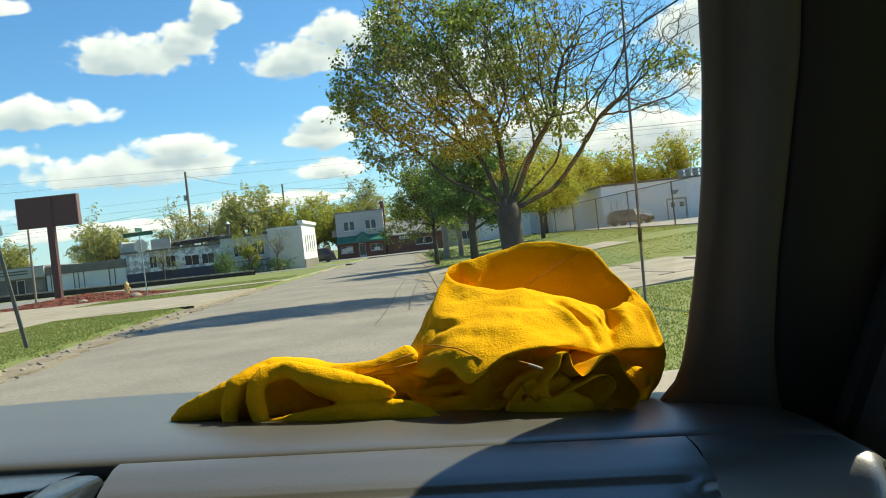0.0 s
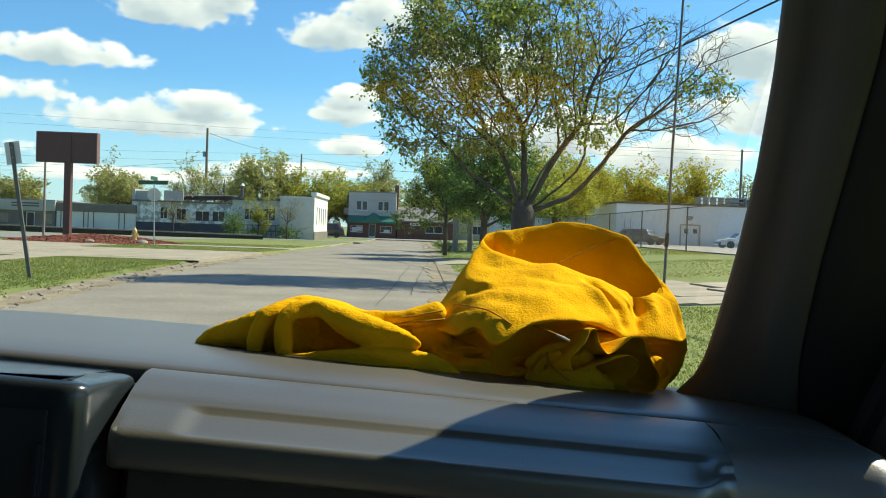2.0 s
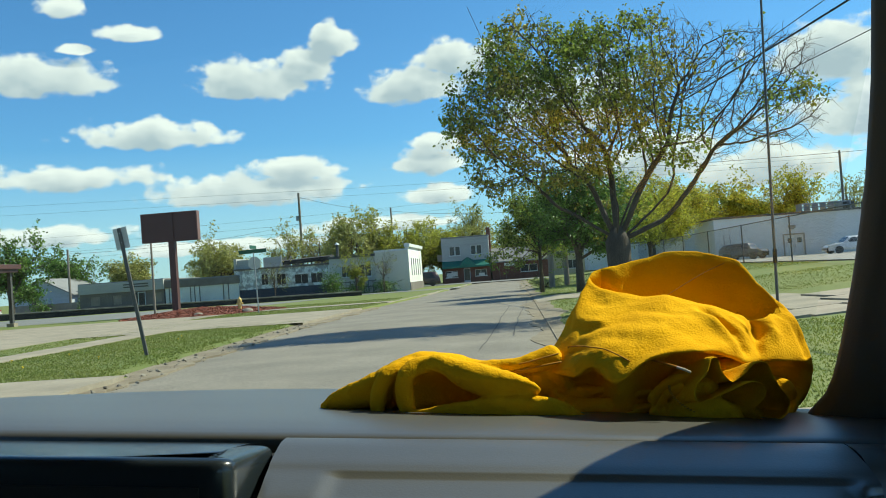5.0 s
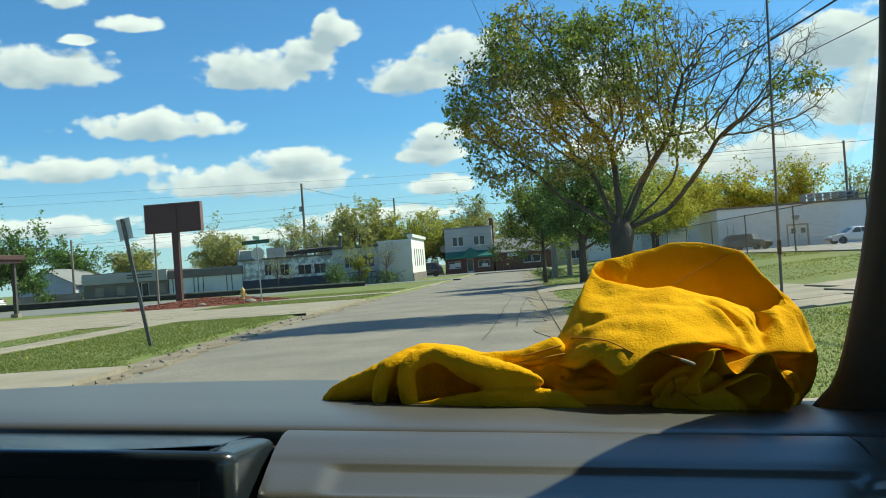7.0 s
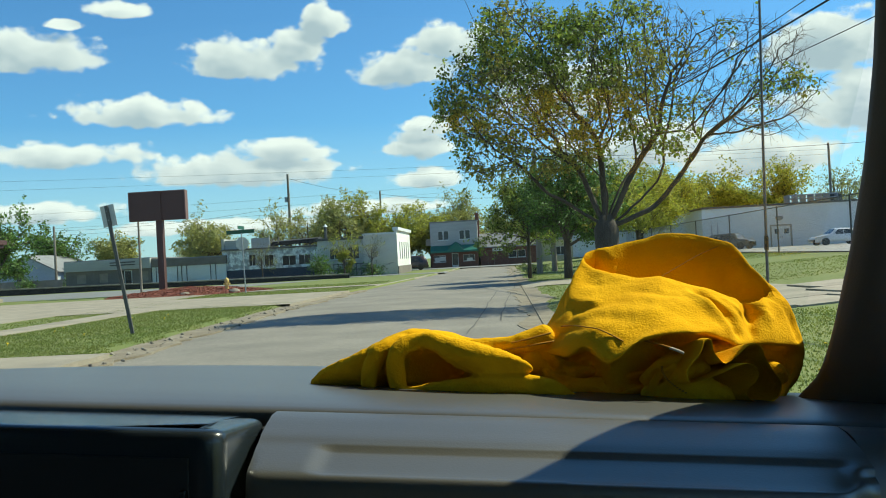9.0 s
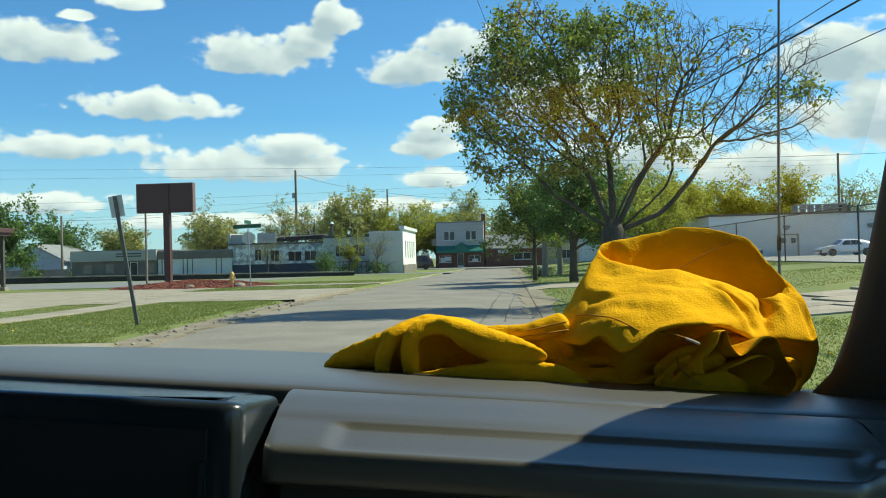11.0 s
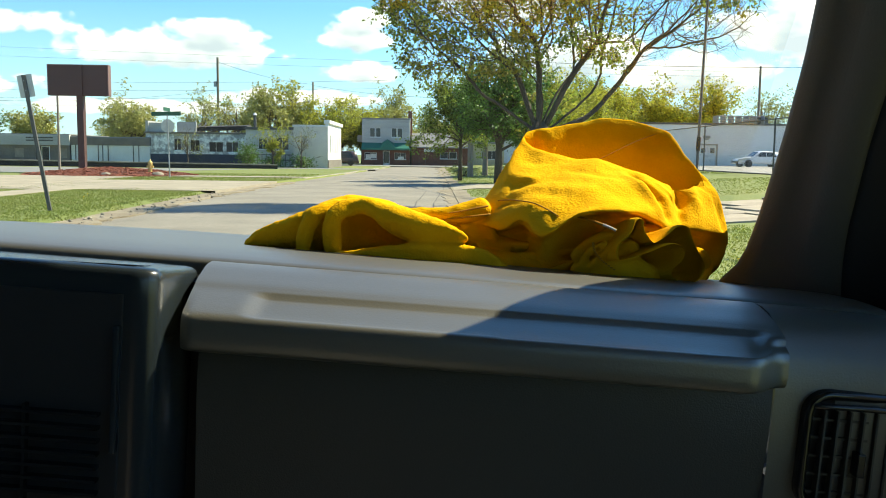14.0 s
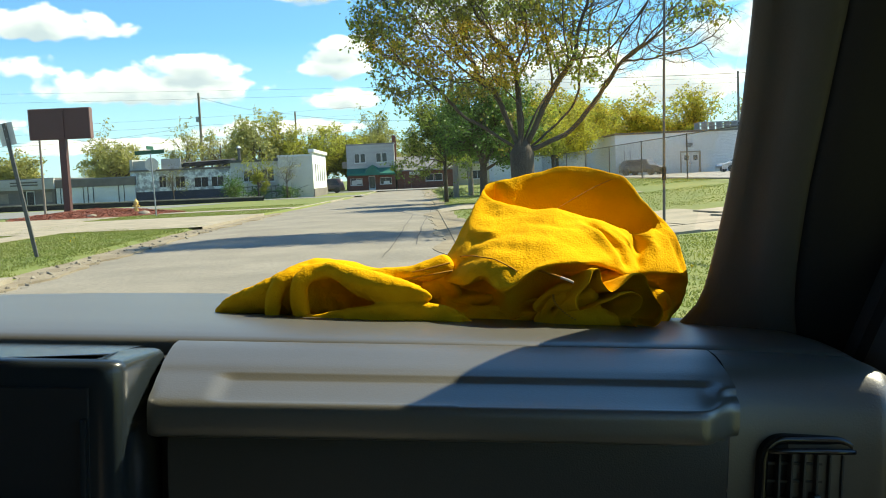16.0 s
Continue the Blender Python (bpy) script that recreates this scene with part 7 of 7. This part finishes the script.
    shape = cloth([flap, bulk, scrap], [(pocket, 0.012, ()), (slot, 0.006, ridges)], (-0.36, 0.235, -0.012), (0.04, 0.42, 0.115), 0.0021, 0.008, 0.0009, 4)
    shape = ([drawn((u, v, w), -0.55 * max(0.0, 0.062 - w)) for u, v, w in shape[0]], shape[1])
    part("sleeve", shape, FLEECE, h, "limp folded sleeve round a dark pocket", True)
    # crumpled body in the shade of the hood
    shape = cloth([
        [(-0.032, 0.312, 0.056, 0.016), (0.013, 0.325, 0.034, 0.019), (0.050, 0.328, 0.036, 0.017), (0.109, 0.322, 0.047, 0.012)],
        [(-0.017, 0.294, 0.018, 0.012), (0.036, 0.292, 0.018, 0.013), (0.095, 0.284, 0.019, 0.010), (0.124, 0.276, 0.026, 0.008)],
        [(0.0, 0.322, 0.047, 0.007), (0.012, 0.316, 0.0385, 0.007), (0.049, 0.310, 0.042, 0.007), (0.114, 0.302, 0.057, 0.005)],
        [(-0.011, 0.300, 0.037, 0.006), (0.020, 0.298, 0.027, 0.006), (0.072, 0.290, 0.033, 0.006), (0.115, 0.284, 0.0445, 0.005)],
        [(0.112, 0.315, 0.080, 0.008), (0.155, 0.315, 0.076, 0.012), (0.186, 0.315, 0.072, 0.012), (0.240, 0.315, 0.072, 0.014)],
        [(0.073, 0.268, 0.014, 0.005), (0.108, 0.262, 0.026, 0.006), (0.125, 0.260, 0.039, 0.006)],
        [(-0.04, 0.335, 0.045, 0.03), (0.03, 0.345, 0.03, 0.028), (0.12, 0.345, 0.032, 0.03), (0.22, 0.34, 0.035, 0.035), (0.29, 0.345, 0.03, 0.025)],
        [(-0.03, 0.318, 0.078, 0.010), (-0.008, 0.310, 0.066, 0.010), (0.004, 0.304, 0.052, 0.008)],
        [(0.150, 0.300, 0.060, 0.008), (0.190, 0.296, 0.052, 0.010), (0.235, 0.300, 0.056, 0.010)],
    ], (), (-0.08, 0.24, -0.012), (0.33, 0.39, 0.105), 0.0024, 0.006, 0.0012, 9)
    shape = ([drawn((u, v, w), -0.026 - 0.6 * max(0.0, 0.065 - w)) for u, v, w in shape[0]], shape[1])
    part("torso", shape, FLEECE, h, "crumpled body of the garment in shade", True)
    # waistband strips
    for pts in ([(-0.070, 0.3125, 0.0745), (-0.045, 0.3105, 0.080), (-0.02, 0.312, 0.087), (-0.004, 0.318, 0.091)], [(-0.075, 0.3105, 0.066), (-0.05, 0.309, 0.070), (-0.024, 0.307, 0.076), (0.0, 0.316, 0.080)]):
        part("waistband", tube([tuple(p) for p in spline(pts, 20)], 0.0013, 6), SEAM, h, "ribbed waistband edge", True)
    # gathered cuff with a wavy open mouth
    mouth = [(0.155, 0.200, 0.061), (0.170, 0.205, 0.0775), (0.177, 0.212, 0.094), (0.186, 0.214, 0.095), (0.1895, 0.206, 0.080), (0.200, 0.201, 0.069), (0.215, 0.203, 0.078), (0.231, 0.210, 0.090), (0.244, 0.212, 0.0895), (0.2495, 0.208, 0.075), (0.259, 0.208, 0.060), (0.269, 0.210, 0.045),
             (0.264, 0.207, 0.029), (0.246, 0.201, 0.0205), (0.228, 0.196, 0.0275), (0.2245, 0.193, 0.0375), (0.235, 0.192, 0.051), (0.2355, 0.192, 0.065), (0.220, 0.192, 0.070), (0.197, 0.192, 0.060), (0.171, 0.193, 0.048), (0.156, 0.196, 0.046)]
    cu, cw = 0.215, 0.045

    def shrink(k, dv, du=0.0, dw=0.0):
        return [(cu + (u - cu) * k + du, v + dv, max(cw + (w - cw) * k + dw, 0.008)) for u, v, w in mouth]
    cuff_out = [shrink(0.35, 0.095, -0.07, -0.016), shrink(0.62, 0.075, -0.058, -0.014), shrink(0.84, 0.048, -0.034, -0.010), shrink(0.98, 0.024, -0.014, -0.005), shrink(1.02, 0.008, -0.004, -0.001), shrink(1.0, 0.0), shrink(0.965, 0.0012), shrink(0.93, 0.012), shrink(0.85, 0.03, -0.006), shrink(0.6, 0.06, -0.02), shrink(0.2, 0.075, -0.03)]
    cuff_skin = folds(loft(cuff_out, 220, 66), [], 0.0009, 23.0, None)
    cuff_skin = ([drawn((u, v, w), -0.022 - 0.5 * max(0.0, 0.07 - w)) for u, v, w in cuff_skin[0]], cuff_skin[1])
    cf = part("cuff", cuff_skin, FLEECE, h, "gathered sleeve cuff with a wavy open mouth", True)
    shape = cloth([
        [(0.112, 0.245, 0.0415, 0.008), (0.127, 0.245, 0.0545, 0.010), (0.142, 0.242, 0.063, 0.010), (0.158, 0.240, 0.068, 0.008)],
        [(0.117, 0.240, 0.023, 0.012), (0.148, 0.230, 0.0255, 0.019), (0.178, 0.224, 0.028, 0.020), (0.206, 0.216, 0.0255, 0.012)],
        [(0.119, 0.232, 0.0315, 0.006), (0.127, 0.228, 0.050, 0.005), (0.1435, 0.226, 0.060, 0.005)],
        [(0.128, 0.224, 0.022, 0.006), (0.139, 0.218, 0.042, 0.006), (0.152, 0.216, 0.054, 0.005)],
        [(0.145, 0.240, 0.045, 0.018), (0.175, 0.235, 0.050, 0.018)],
    ], (), (0.095, 0.19, -0.005), (0.23, 0.27, 0.085), 0.0021, 0.003, 0.001, 12)
    shape = ([drawn((u, v, w), -0.022 - 0.75 * max(0.0, 0.065 - w)) for u, v, w in shape[0]], shape[1])
    part("gathered_cloth", shape, FLEECE, cf, "bunched cloth behind the cuff", True)
    stitch = []
    for k in range(16):
        t = k / 15
        p = Vector((0.129 + 0.03 * t * t, 0.2225 + 0.004 * t, 0.060 - 0.032 * t))
        stitch.append(moved(box(-0.0014, 0.0014, -0.0014, 0.0014, -0.0008, 0.0008), Matrix.Translation(drawn(p, -0.0215))))
    part("stitching", join(*stitch), SEAM, cf, "dotted cuff stitching")
    part("tag", moved(box(-0.010, 0.010, -0.0008, 0.0008, -0.009, 0.009), pose(0.243, 0.258, 0.048, 10, 8, 20)), TAGRED, cf, "orange-red cloth tag")
    # drawstring
    ds = spline([(0.116, 0.290, 0.086), (0.128, 0.262, 0.0842), (0.145, 0.250, 0.080), (0.158, 0.2465, 0.0755)], 16)
    cord = part("drawstring", tube([drawn(p, 0.028) for p in ds], 0.0016, 7), SEAM, h, "", True)
    part("drawstring_tip", tube([drawn(p, 0.028) for p in spline([(0.143, 0.2495, 0.0805), (0.152, 0.247, 0.0778), (0.160, 0.2455, 0.0745)], 8)], 0.0017, 7), CORD, cord, "pale drawstring end", True)


hoodie()
build_grass()
